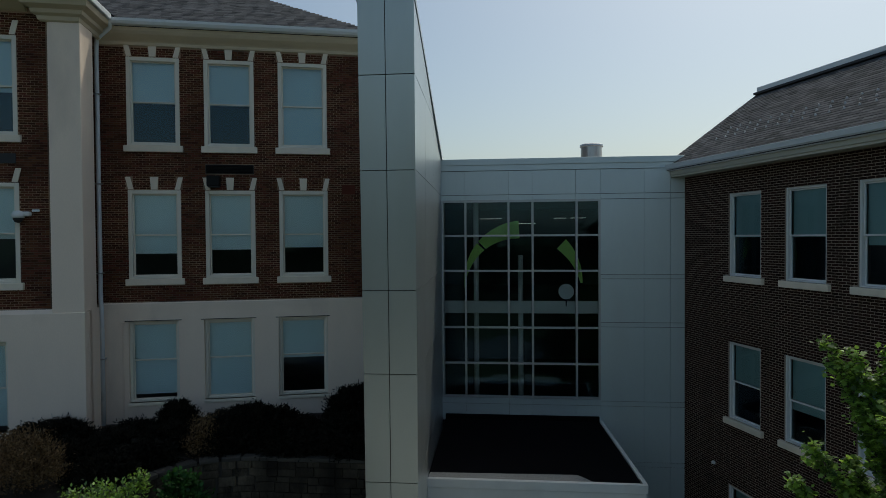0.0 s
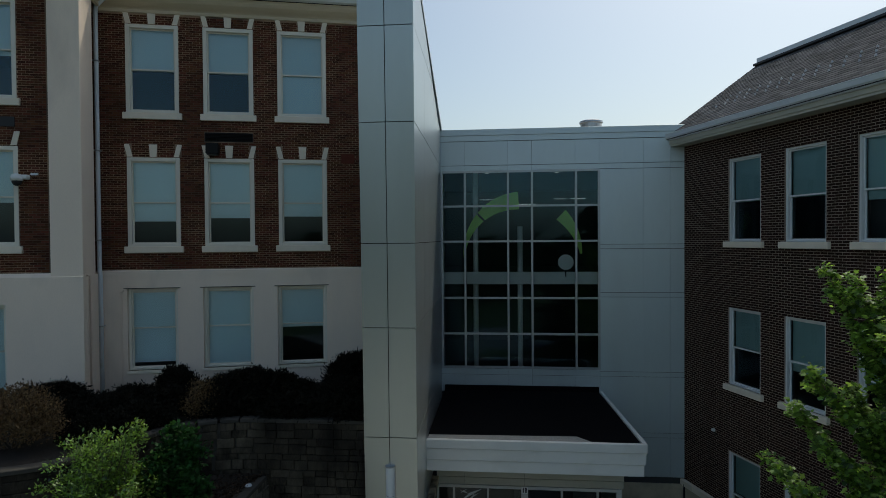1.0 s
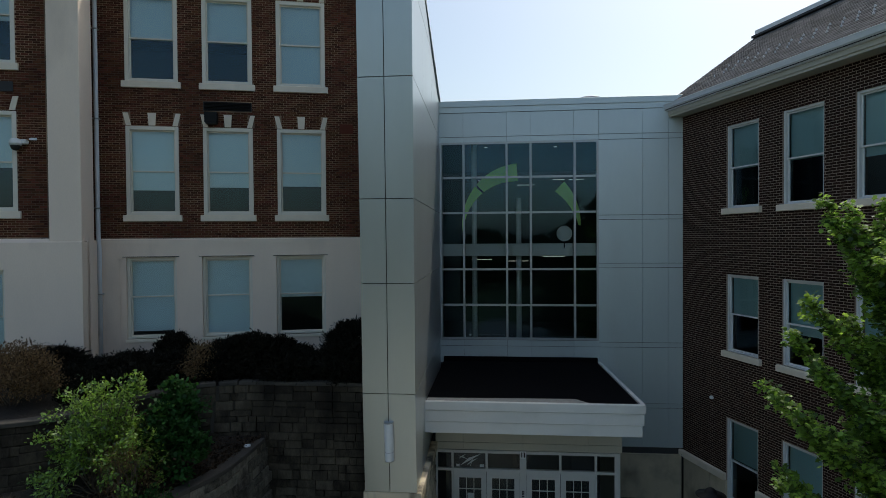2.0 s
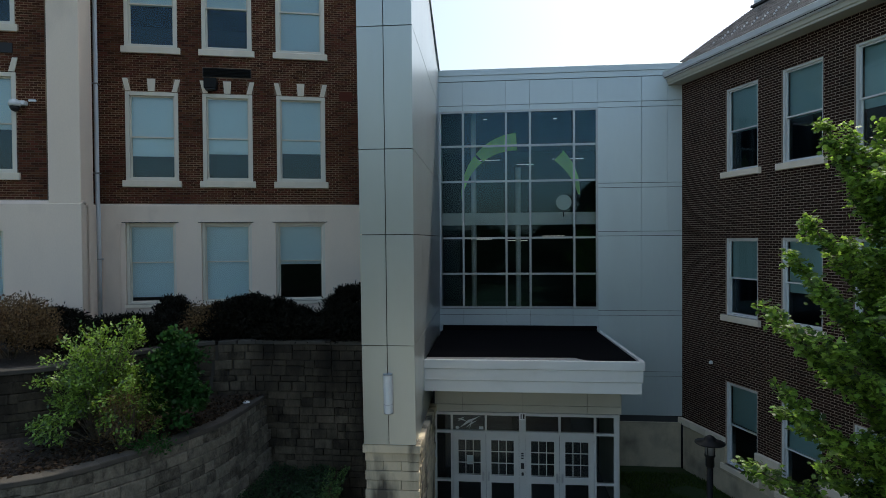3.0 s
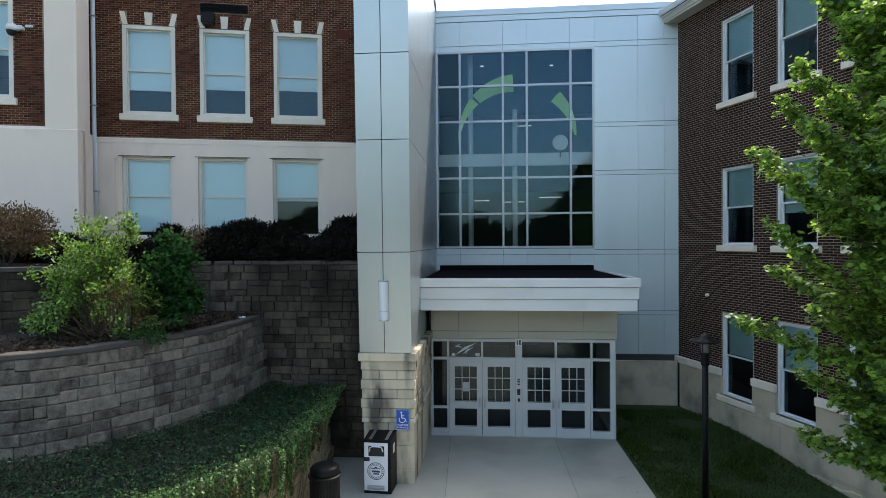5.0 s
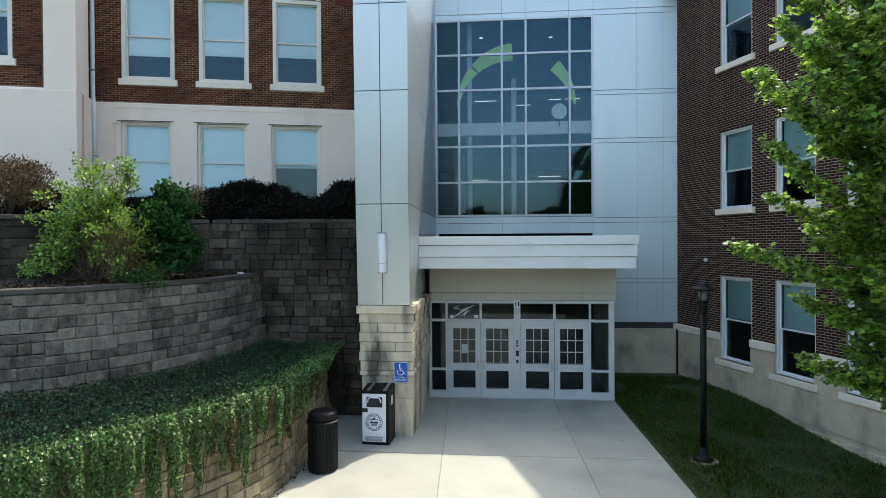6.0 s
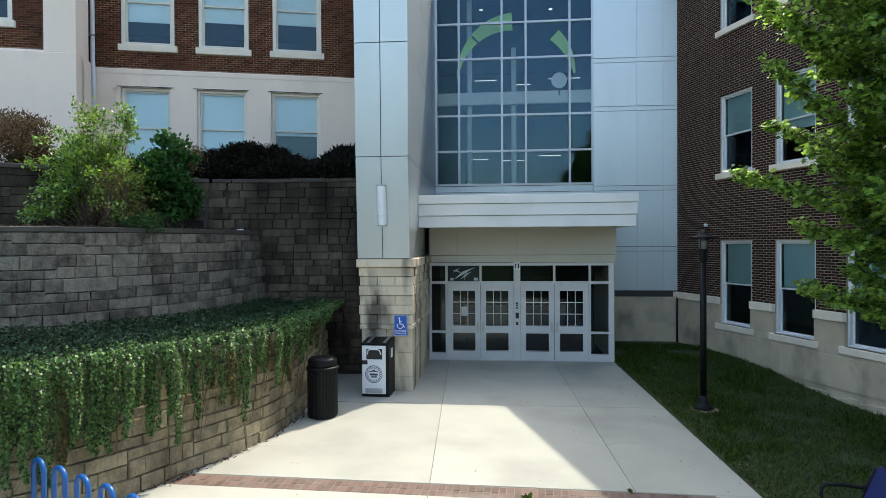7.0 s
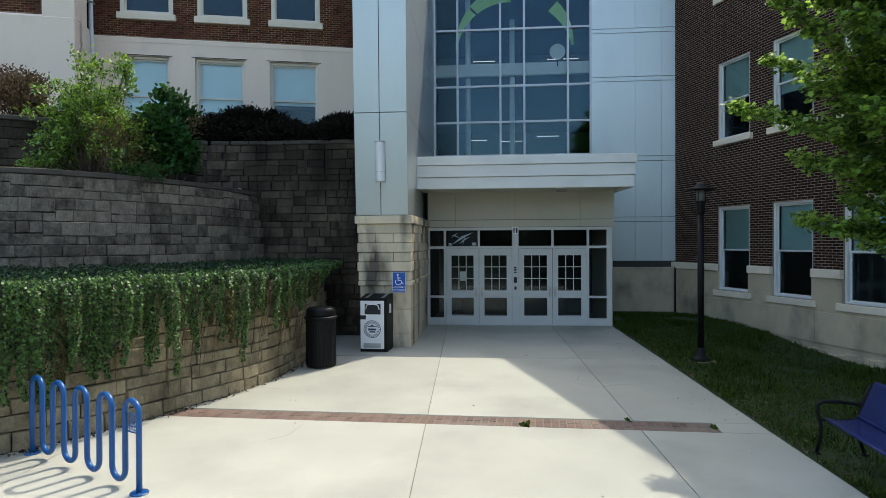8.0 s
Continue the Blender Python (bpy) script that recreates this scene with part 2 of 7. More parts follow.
# ---- mesh building ----
class Geo:
    """Vertices and faces gathered for one mesh."""

    def __init__(self):
        self.v, self.f = [], []

    def add(self, verts, faces):
        k = len(self.v)
        self.v += [tuple(p) for p in verts]
        self.f += [tuple(i + k for i in q) for q in faces]
        return self

    def box(self, x0, x1, y0, y1, z0, z1):
        return self.add([(x0, y0, z0), (x1, y0, z0), (x1, y1, z0), (x0, y1, z0), (x0, y0, z1), (x1, y0, z1), (x1, y1, z1), (x0, y1, z1)],
                        [(3, 2, 1, 0), (4, 5, 6, 7), (0, 1, 5, 4), (1, 2, 6, 5), (2, 3, 7, 6), (3, 0, 4, 7)])

    def lattice(self, x0, x1, z0, z1, n=5):
        """Thin upright bars and short cross bars in the plane y = 0."""
        for i in range(n):
            x = x0 + (x1 - x0) * (i + 0.5) / n
            self.box(x - 0.005, x + 0.005, -0.003, 0.003, z0, z1)
            z = z0 + (z1 - z0) * ((i * 2) % n + 0.5) / n
            self.box(x + 0.005, x + 0.022, -0.003, 0.003, z - 0.006, z + 0.006)
        return self

    def soft(self, x0, x1, y0, y1, z0, z1, c=0.006):
        """A box with chamfered edges."""
        bm = bmesh.new()
        bmesh.ops.create_cube(bm, size=1)
        for p in bm.verts:
            p.co = (x0 + (p.co.x + 0.5) * (x1 - x0), y0 + (p.co.y + 0.5) * (y1 - y0), z0 + (p.co.z + 0.5) * (z1 - z0))
        bmesh.ops.bevel(bm, geom=bm.edges[:], offset=c, segments=1, affect="EDGES", profile=0.5)
        bm.verts.index_update()
        self.add([p.co for p in bm.verts], [[p.index for p in q.verts] for q in bm.faces])
        bm.free()
        return self

    def prism(self, ring, lo, hi, axis=2):
        """A flat ring of 2D points drawn out from lo to hi along an axis (ring in the other two, in cyclic order)."""
        n = len(ring)

        def at(p, h):
            return {2: (p[0], p[1], h), 1: (p[0], h, p[1]), 0: (h, p[0], p[1])}[axis]
        return self.add([at(p, lo) for p in ring] + [at(p, hi) for p in ring],
                        [tuple(range(n))[::-1], tuple(range(n, 2 * n))] + [(i, (i + 1) % n, n + (i + 1) % n, n + i) for i in range(n)])

    def hexa(self, lower, upper):
        return self.add(list(lower) + list(upper), [(3, 2, 1, 0), (4, 5, 6, 7), (0, 1, 5, 4), (1, 2, 6, 5), (2, 3, 7, 6), (3, 0, 4, 7)])

    def lathe(self, profile, n=24, x=0.0, y=0.0, cap=True):
        """A profile of (radius, height) turned round the vertical."""
        k, m = [], len(profile)
        for r, z in profile:
            k += [(x + r * math.cos(2 * math.pi * i / n), y + r * math.sin(2 * math.pi * i / n), z) for i in range(n)]
        faces = [(a * n + i, a * n + (i + 1) % n, (a + 1) * n + (i + 1) % n, (a + 1) * n + i) for a in range(m - 1) for i in range(n)]
        if cap:
            faces += [tuple(range(n))[::-1], tuple(range((m - 1) * n, m * n))]
        return self.add(k, faces)

    def tube(self, path, radius, n=8, closed=False):
        """A pipe along a path; radius may be one per point."""
        path = [Vector(p) for p in path]
        rad = radius if isinstance(radius, (list, tuple)) else [radius] * len(path)
        verts, up = [], None
        for i, p in enumerate(path):
            d = (path[min(i + 1, len(path) - 1)] - path[max(i - 1, 0)]).normalized()
            if up is None:
                up = d.orthogonal().normalized()
            up = (up - d * up.dot(d)).normalized()
            side = d.cross(up)
            verts += [p + (up * math.cos(2 * math.pi * j / n) + side * math.sin(2 * math.pi * j / n)) * rad[i] for j in range(n)]
        m = len(path)
        faces = [(a * n + j, a * n + (j + 1) % n, (a + 1) * n + (j + 1) % n, (a + 1) * n + j) for a in range(m - 1) for j in range(n)]
        return self.add(verts, faces + [tuple(range(n))[::-1], tuple(range((m - 1) * n, m * n))])

    def mesh(self, name, material, smooth=False):
        me = bpy.data.meshes.new(name)
        me.from_pydata(self.v, [], self.f)
        me.materials.append(material)
        if smooth:
            me.polygons.foreach_set("use_smooth", [True] * len(me.polygons))
        me.update()
        return me


def part(name, geo, material, parent, label="", smooth=False, kind=""):
    """One mesh under a thing or under a part, in the parent's own space."""
    ob = new(name, geo if isinstance(geo, bpy.types.Mesh) else geo.mesh(name, material, smooth))
    ob.parent = parent
    return tagged(ob, label, kind=kind)


def thing(name, label, category, m=None, group="", kind=""):
    ob = new(name)
    ob.empty_display_size = 0.2
    if m is not None:
        ob.matrix_basis = m
    return tagged(ob, label, category, group, kind)


def solid(name, geo, material, label, category, m=None, group="", kind="", smooth=False):
    ob = new(name, geo.mesh(name, material, smooth))
    if m is not None:
        ob.matrix_basis = m
    return tagged(ob, label, category, group, kind)


def holed(geo, axis, at, back, a0, a1, z0, z1, holes):
    """A wall sheet of real thickness with openings through it. axis 'v': runs along x at y = at; axis 'u': runs along y at x = at."""
    xs = sorted({a0, a1, *[min(max(h, a0), a1) for q in holes for h in q[:2]]})
    zs = sorted({z0, z1, *[min(max(h, z0), z1) for q in holes for h in q[2:]]})

    def p(a, d, z):
        return (a, d, z) if axis == "v" else (d, a, z)
    full = {}
    for i in range(len(xs) - 1):
        for j in range(len(zs) - 1):
            ca, cz = (xs[i] + xs[i + 1]) / 2, (zs[j] + zs[j + 1]) / 2
            full[i, j] = not any(h[0] < ca < h[1] and h[2] < cz < h[3] for h in holes)
    for (i, j), yes in full.items():
        if not yes:
            continue
        a, b, c, d = xs[i], xs[i + 1], zs[j], zs[j + 1]
        geo.add([p(a, at, c), p(b, at, c), p(b, at, d), p(a, at, d)], [(0, 1, 2, 3)])
        geo.add([p(a, back, c), p(b, back, c), p(b, back, d), p(a, back, d)], [(3, 2, 1, 0)])
        for ok, q in ((full.get((i - 1, j)), (a, c, a, d)), (full.get((i + 1, j)), (b, c, b, d)), (full.get((i, j - 1)), (a, c, b, c)), (full.get((i, j + 1)), (a, d, b, d))):
            if not ok:
                geo.add([p(q[0], at, q[1]), p(q[2], at, q[3]), p(q[2], back, q[3]), p(q[0], back, q[1])], [(0, 1, 2, 3)])
    return geo


def running_bond(a0, a1, z0, z1, holes, length=0.2032, course=0.0677, joint=0.013):
    """Centres and lengths of the bricks of a wall face, cut at openings."""
    rows, k = [], 0
    z = z0
    while z + course <= z1 + 1e-6:
        zc = z + course / 2
        spans = [(a0, a1)]
        for h in holes:
            if h[2] < zc < h[3]:
                spans = [s for q in spans for s in ((q[0], min(q[1], h[0])), (max(q[0], h[1]), q[1])) if s[1] - s[0] > 0.03]
        for s0, s1 in spans:
            i = math.floor((s0 - a0) / length - 1)
            a = a0 + i * length + (length / 2 if k % 2 else 0)
            while a < s1:
                lo, hi = max(a, s0), min(a + length, s1)
                if hi - lo > 0.035:
                    rows.append(((lo + hi) / 2, zc, hi - lo - joint, course - joint))
                a += length
        z += course
        k += 1
    return rows


BRICK_MESH = {}


def lay_bricks(rows, axis, at, out, material, parent, near, rng, name="brick"):
    """Bricks on a wall face: those nearest to the given spot as pieces of their own, the rest joined."""
    rows = sorted(rows, key=lambda r: (r[0] - near[0]) ** 2 + (r[1] - near[1]) ** 2)
    whole = [r for r in rows if r[2] > 0.185][:300]
    chosen = set(whole)
    sgn = -1 if out < 0 else 1
    key = (material.name, axis, sgn)

    def shape(a, z, la, hz, d):
        g0, g1 = (at, at + sgn * d)
        if axis == "v":
            q = [(a - la / 2, g0, z - hz / 2), (a + la / 2, g0, z - hz / 2), (a + la / 2, g0, z + hz / 2), (a - la / 2, g0, z + hz / 2)]
            w = [(p[0], g1, p[2]) for p in q]
        else:
            q = [(g0, a - la / 2, z - hz / 2), (g0, a + la / 2, z - hz / 2), (g0, a + la / 2, z + hz / 2), (g0, a - la / 2, z + hz / 2)]
            w = [(g1, p[1], p[2]) for p in q]
        return q + w, [(4, 5, 6, 7), (0, 1, 5, 4), (1, 2, 6, 5), (2, 3, 7, 6), (3, 0, 4, 7)]
    rest = Geo()
    for r in rows:
        if r not in chosen:
            rest.add(*shape(r[0], r[1], r[2], r[3], abs(out) * rng.uniform(0.7, 1.25)))
    part("brickwork", rest, material, parent, kind="stuff")
    if key not in BRICK_MESH:
        save, at = at, 0.0
        one = Geo()
        one.add(*shape(0, 0, 0.1902, 0.0547, abs(out)))
        BRICK_MESH[key] = one.mesh("brick", material)
        at = save
    for r in whole:
        ob = part(name, BRICK_MESH[key], material, parent)
        shift = sgn * rng.uniform(-0.003, 0.003)
        ob.location = (r[0], at + shift, r[1]) if axis == "v" else (at + shift, r[0], r[1])


def spline(points, step=0.05):
    """A smooth curve through plan points, as points evenly spaced along it."""
    p = [Vector(q) for q in points]
    p = [p[0] * 2 - p[1]] + p + [p[-1] * 2 - p[-2]]
    fine = []
    for i in range(1, len(p) - 2):
        for k in range(24):
            t = k / 24
            fine.append(0.5 * ((2 * p[i]) + (p[i + 1] - p[i - 1]) * t + (2 * p[i - 1] - 5 * p[i] + 4 * p[i + 1] - p[i + 2]) * t * t
                               + (3 * p[i] - p[i - 1] - 3 * p[i + 1] + p[i + 2]) * t ** 3))
    fine.append(p[-2])
    out, left = [fine[0]], 0.0
    for a, b in zip(fine, fine[1:]):
        d = (b - a).length
        while left + step <= d:
            left += step
            out.append(a + (b - a) * (left / d))
        left -= d
    return out


def ground_height(x, y):
    """The site falls gently towards the viewer, and the lawn dips towards the side wing."""
    base = 0.02 * max(-40.0, min(y, 1.0))
    dip = min(max(x - 4.0, 0.0), 3.5) * 0.10 * min(max((0.5 - y) / 3.0, 0.0), 1.0)
    return base - dip


rng = random.Random(7)
LEFT = pose(0, 0, 0, 0, 0, 15.5)
RIGHT = pose(0, 0, 0, 0, 0, 18.5)


# ---- ground, walk and lawn ----
def build_ground():
    xs = [-3000, -600, -150, -60, -30, -20, -14, -10, -6, -4, -2, 0, 2, 3, 3.6, 4, 4.5, 5, 5.5, 6, 6.5, 7, 7.5, 9, 12, 20, 40, 90, 300, 3000]
    ys = [-3000, -600, -200, -90, -60, -40, -30, -24, -20, -16, -14, -12, -11, -10, -9, -8, -7, -6, -5, -4, -3, -2, -1, 0, 1, 2, 4, 8, 20, 60, 200, 700, 3000]
    g = Geo()
    g.add([(x, y, ground_height(x, y) - 0.03) for y in ys for x in xs],
          [(j * len(xs) + i, j * len(xs) + i + 1, (j + 1) * len(xs) + i + 1, (j + 1) * len(xs) + i) for j in range(len(ys) - 1) for i in range(len(xs) - 1)])
    solid("ground", g, LAWN, "lawn and soil running out past the buildings", "ground", kind="structure", smooth=True)


def slab_piece(parent, name, corners, material, top, thick=0.12, gap=0.007):
    """A flat quadrilateral piece laid on the sloping ground, drawn in by a joint at its edges."""
    c = sum((Vector(p) for p in corners), Vector((0, 0))) / 4
    ring = [c + (Vector(p) - c) * (1 - gap / max((Vector(p) - c).length, 0.03)) for p in corners]
    lift = [0.02 * max(-40, p.y) + top for p in ring]
    inner = [c + (p - c) * (1 - 0.006 / max((p - c).length, 0.02)) for p in ring]
    verts = [(p.x, p.y, h - thick) for p, h in zip(ring, lift)] + [(p.x, p.y, h - 0.005) for p, h in zip(ring, lift)] + [(p.x, p.y, h) for p, h in zip(inner, lift)]
    faces = [(8, 9, 10, 11)] + [(i, (i + 1) % 4, 4 + (i + 1) % 4, 4 + i) for i in range(4)] + [(4 + i, 4 + (i + 1) % 4, 8 + (i + 1) % 4, 8 + i) for i in range(4)]
    g = Geo()
    g.add(verts, faces)
    return part(name, g, material, parent)


def build_walk():
    def jx(x0, y):
        return x0 - 0.050 * y

    def band(y0, x):
        return y0 - 0.024 * (x + 0.1)
    walk_bed = thing("pavement", "pale concrete entrance walk with sawn joints and weathering", "pavement", kind="structure")
    bed = Geo()
    bed.add([(-9, -24, -0.490), (6, -24, -0.490), (jx(3.69, -0.1), -24, -0.490), (3.66, 0.2, -0.006), (-3.4, 0.2, -0.006), (-4.0, -8, -0.170), (-9, -11.5, -0.240)],
            [(0, 1, 2), (0, 2, 3, 4, 5, 6)])
    part("joint_bed", bed, JOINT_DIRT, walk_bed)
    cols = [-3.0, -0.86, 2.01, 3.66]
    rows = [0.12, -4.35, -8.32]
    for r0, r1 in zip(rows, rows[1:]):
        for c0, c1 in zip(cols, cols[1:]):
            lo = [band(r1, jx(c, r1)) if r1 == rows[-1] else r1 for c in (c0, c1)]
            left0 = -4.6 if c0 == cols[0] else jx(c0, r1)
            left1 = -4.6 if c0 == cols[0] else jx(c0, r0)
            slab_piece(walk_bed, "slab", [(left0, lo[0] if c0 != cols[0] else band(r1, -4.6)), (jx(c1, r1), lo[1]), (jx(c1, r0), r0), (left1, r0)], CONCRETE, 0.0)
    rows = [-8.72, -12.4, -16.0, -20.0, -24.0]
    for r0, r1 in zip(rows, rows[1:]):
        for c0, c1 in zip([-9.5, -5.2] + cols[1:], [-5.2] + cols[1:]):
            top = [band(r0, jx(c, r0)) if r0 == rows[0] else r0 for c in (c0, c1)]
            slab_piece(walk_bed, "slab", [(jx(c0, r1), r1), (jx(c1, r1), r1), (jx(c1, r0), top[1]), (jx(c0, r0), top[0])], CONCRETE, 0.0)
    # The band of pavers across the walk.
    slab_piece(walk_bed, "slab", [(3.46, band(-8.72, 3.46)), (4.1, band(-8.72, 4.1)), (4.08, band(-8.32, 4.08)), (3.46, band(-8.32, 3.46))], CONCRETE, 0.0)
    slab_piece(walk_bed, "paver_bed", [(-4.7, band(-8.71, -4.7)), (3.45, band(-8.71, 3.45)), (3.45, band(-8.33, 3.45)), (-4.7, band(-8.33, -4.7))], BLOCK_CAP, -0.011, 0.03, 0.0)
    x, k = -4.7, 0
    while x < 3.44:
        w = 0.107
        for lo, hi in ((-8.70, -8.525), (-8.515, -8.34)):
            a, b = x + 0.004, x + w - 0.004
            sk = 0.06
            slab_piece(walk_bed, "paver", [(a + (-8.52 - lo) * -sk, band(lo, a)), (b + (-8.52 - lo) * -sk, band(lo, b)), (b + (-8.52 - hi) * -sk, band(hi, b)), (a + (-8.52 - hi) * -sk, band(hi, a))],
                       PAVER, -0.006 + rng.uniform(-0.004, 0.003), 0.05, 0.004)
        x += w
    # Hairline cracks that wander across the slabs.
    for x0, y0, heading, length in ((-2.9, -7.0, 200, 1.5), (-4.3, -9.3, 160, 1.1), (1.9, -6.3, 310, 1.3), (-2.5, -9.6, 15, 0.9)):
        ridge, p, a = [], Vector((x0, y0)), radians(heading)
        for i in range(14):
            w = 0.0035 * math.sin(math.pi * (i + 0.4) / 14) + 0.0006
            n = Vector((-math.sin(a), math.cos(a))) * w
            z = 0.02 * p.y + 0.0022
            ridge += [(p.x - n.x, p.y - n.y, z), (p.x + n.x, p.y + n.y, z)]
            a += rng.uniform(-0.45, 0.45)
            p = p + Vector((math.cos(a), math.sin(a))) * (length / 13)
        part("crack", Geo().add(ridge, [(2 * i, 2 * i + 2, 2 * i + 3, 2 * i + 1) for i in range(13)]), JOINT_DIRT, walk_bed)
    # Drive added out of view; its pale surface throws light back at the buildings.
    road = Geo()
    road.add([(-60, -44, -0.80), (60, -44, -0.80), (60, -30, -0.575), (-60, -30, -0.575)], [(0, 1, 2, 3)])
    solid("road", road, ASPHALT, "pale unseen asphalt drive past the lawn in front", "road", kind="structure")


# ---- the link between the two brick buildings ----
def panel(parent, x0, x1, z0, z1, y, material=None, j=0.007, d=0.035, name="panel"):
    return part(name, Geo().soft(x0 + j * 0.4, x1 - j * 0.4, y, y + d, z0 + j, z1 - j, 0.003), material or PANEL, parent)


def build_link():
    Y = 3.65
    link = thing("link_building", "three-storey entrance link clad in pale metal panels with a curtain wall", "building")
    back = Geo()
    holed(back, "v", Y + 0.04, Y + 0.30, -2.6, 6.6, -0.2, 13.0, [(-1.60, 3.69, 5.20, 11.86), (-1.45, 3.62, -0.1, 3.6)])
    part("wall", back, PANEL_BACK, link)
    shell = Geo()
    shell.box(-2.6, 9.5, 15.0, 15.3, -0.2, 13.0)
    shell.box(-2.9, -2.6, Y + 0.3, 15.3, -0.2, 13.0)
    shell.box(9.2, 9.5, 4.2, 15.0, -0.2, 13.0)
    part("rear_wall", shell, HALL_DIM, link)
    roof = Geo().box(-2.6, 9.4, Y + 0.3, 15.0, 12.75, 12.95)
    part("roof", roof, GRAVEL, link)
    part("parapet_coping", Geo().soft(-1.66, 6.55, Y - 0.05, Y + 0.36, 13.05, 13.26, 0.01).box(-1.66, 6.5, Y + 0.31, Y + 0.36, 12.9, 13.05), PANEL, link, "pale metal coping")
    cols = [-1.66, -0.80, 0.66, 1.45, 2.88, 3.69, 5.10, 5.94, 6.42]
    panel(link, -1.66, 6.42, 12.86, 13.06, Y - 0.02, name="panel")
    for a, b in zip(cols, cols[1:]):
        panel(link, a, b, 12.05, 12.86, Y)
        panel(link, a, b, 11.87, 12.05, Y)
    for a, b in ((3.69, 5.10), (5.10, 5.94), (5.94, 6.42)):
        for lo, hi in ((9.37, 11.87), (9.22, 9.37), (7.77, 9.22), (7.62, 7.77), (5.14, 7.62), (4.98, 5.14), (3.12, 4.98), (2.97, 3.12), (1.66, 2.97)):
            panel(link, a, b, lo, hi, Y)
    for a, b in zip([-1.66, -0.80, 0.66, 1.45, 2.88], [-0.80, 0.66, 1.45, 2.88, 3.69]):
        panel(link, a, b, 4.98, 5.19, Y)
        panel(link, a, b, 4.4, 4.98, Y)
    base = Geo().soft(3.7, 6.5, Y - 0.06, Y + 0.03, -0.3, 1.46, 0.012)
    part("plinth", base, PLINTH_STONE, link, "stained limestone plinth")
    part("drain_pipe", Geo().tube([(6.36, Y - 0.12, 1.50), (6.36, Y - 0.12, -0.35)], 0.045, 10), BLACK_METAL, link, "black drain pipe in the corner", True)
    # Curtain wall.
    rim = holed(Geo(), "v", Y - 0.03, Y + 0.06, -1.60, 3.69, 5.20, 11.87, [(-1.53, 3.62, 5.27, 11.80)])
    cw = part("curtain_wall", rim, MULLION, link, "silver-framed glass curtain wall")
    vx, hz = [-1.53, -0.79, 0.66, 1.46, 2.91, 3.62], [5.27, 6.37, 7.58, 9.49, 10.68, 11.80]
    for x in vx[1:-1]:
        part("mullion", Geo().soft(x - 0.035, x + 0.035, Y - 0.035, Y + 0.10, 5.27, 11.80, 0.006), MULLION, cw)
    for z in hz[1:-1]:
        for a, b in zip(vx, vx[1:]):
            part("transom", Geo().box(a + (0.035 if a > -1.5 else 0), b - (0.035 if b < 3.6 else 0), Y - 0.028, Y + 0.08, z - 0.032, z + 0.032), MULLION, cw)
    for a, b in zip(vx, vx[1:]):
        for c, d in zip(hz, hz[1:]):
            q = rng.uniform(-0.004, 0.004)
            part("pane", Geo().add([(a, Y + 0.02 + q, c), (b, Y + 0.02 - q, c), (b, Y + 0.02 + q * 0.5, d), (a, Y + 0.02, d)], [(0, 1, 2, 3)]), HALL_GLASS, cw)
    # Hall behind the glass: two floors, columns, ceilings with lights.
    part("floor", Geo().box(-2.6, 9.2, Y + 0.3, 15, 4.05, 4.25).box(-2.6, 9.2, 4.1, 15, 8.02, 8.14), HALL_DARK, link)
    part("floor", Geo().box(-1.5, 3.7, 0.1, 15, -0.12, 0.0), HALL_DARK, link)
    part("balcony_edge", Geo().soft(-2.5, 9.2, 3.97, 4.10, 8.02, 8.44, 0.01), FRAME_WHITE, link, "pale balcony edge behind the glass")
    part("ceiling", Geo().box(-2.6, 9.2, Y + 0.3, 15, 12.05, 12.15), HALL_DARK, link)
    for x, y in ((-0.46, 4.24), (1.07, 4.24)):
        part("column", Geo().lathe([(0.09, 4.25), (0.09, 12.05 if x < 0 else 10.0)], 20, x, y), FRAME_WHITE, link, smooth=True)
    for x, y in ((-0.1, 6.0), (2.5, 6.2)):
        part("downlight", Geo().lathe([(0.07, 12.03), (0.07, 12.045)], 16, x, y), TUBE, link)
    for x, w, z, top in ((-0.13, 0.56, 11.55, 12.05), (1.72, 0.44, 11.30, 12.05), (3.36, 0.30, 11.55, 12.05), (4.25, 0.38, 11.55, 12.05), (-0.53, 0.53, 7.52, 8.02), (1.26, 0.55, 7.44, 8.02), (3.10, 0.55, 7.66, 8.02)):
        part("linear_light", Geo().box(x - w, x + w, 14.18, 14.22, z, z + 0.025), TUBE, link)
        part("light_hanger", Geo().box(x - 0.01, x + 0.01, 14.19, 14.21, z + 0.025, top), BLACK_METAL, link)
    # Round vent on the roof.
    vent = thing("roof_vent", "round grey metal roof vent with a cap", "vent", pose(4.20, 9.2, 12.87))
    part("pipe", Geo().lathe([(0.44, 0.0), (0.44, 1.52)], 28), STEEL, vent, smooth=False)
    part("cap", Geo().lathe([(0.46, 1.50), (0.485, 1.53), (0.475, 1.60), (0.38, 1.64)], 28), STEEL, vent)
    # Green crescent hung behind the glass.
    arc = thing("green_arch", "lime green crescent boards hung inside the curtain wall", "decoration", pose(1.144, 4.13, 9.12))

    def inner(a):
        return 1.47 + 0.58 * max(0.0, (a - 97) / 96) ** 1.25 if a > 90 else 1.60 + 0.35 * max(0.0, (43 - a) / 45) ** 1.3
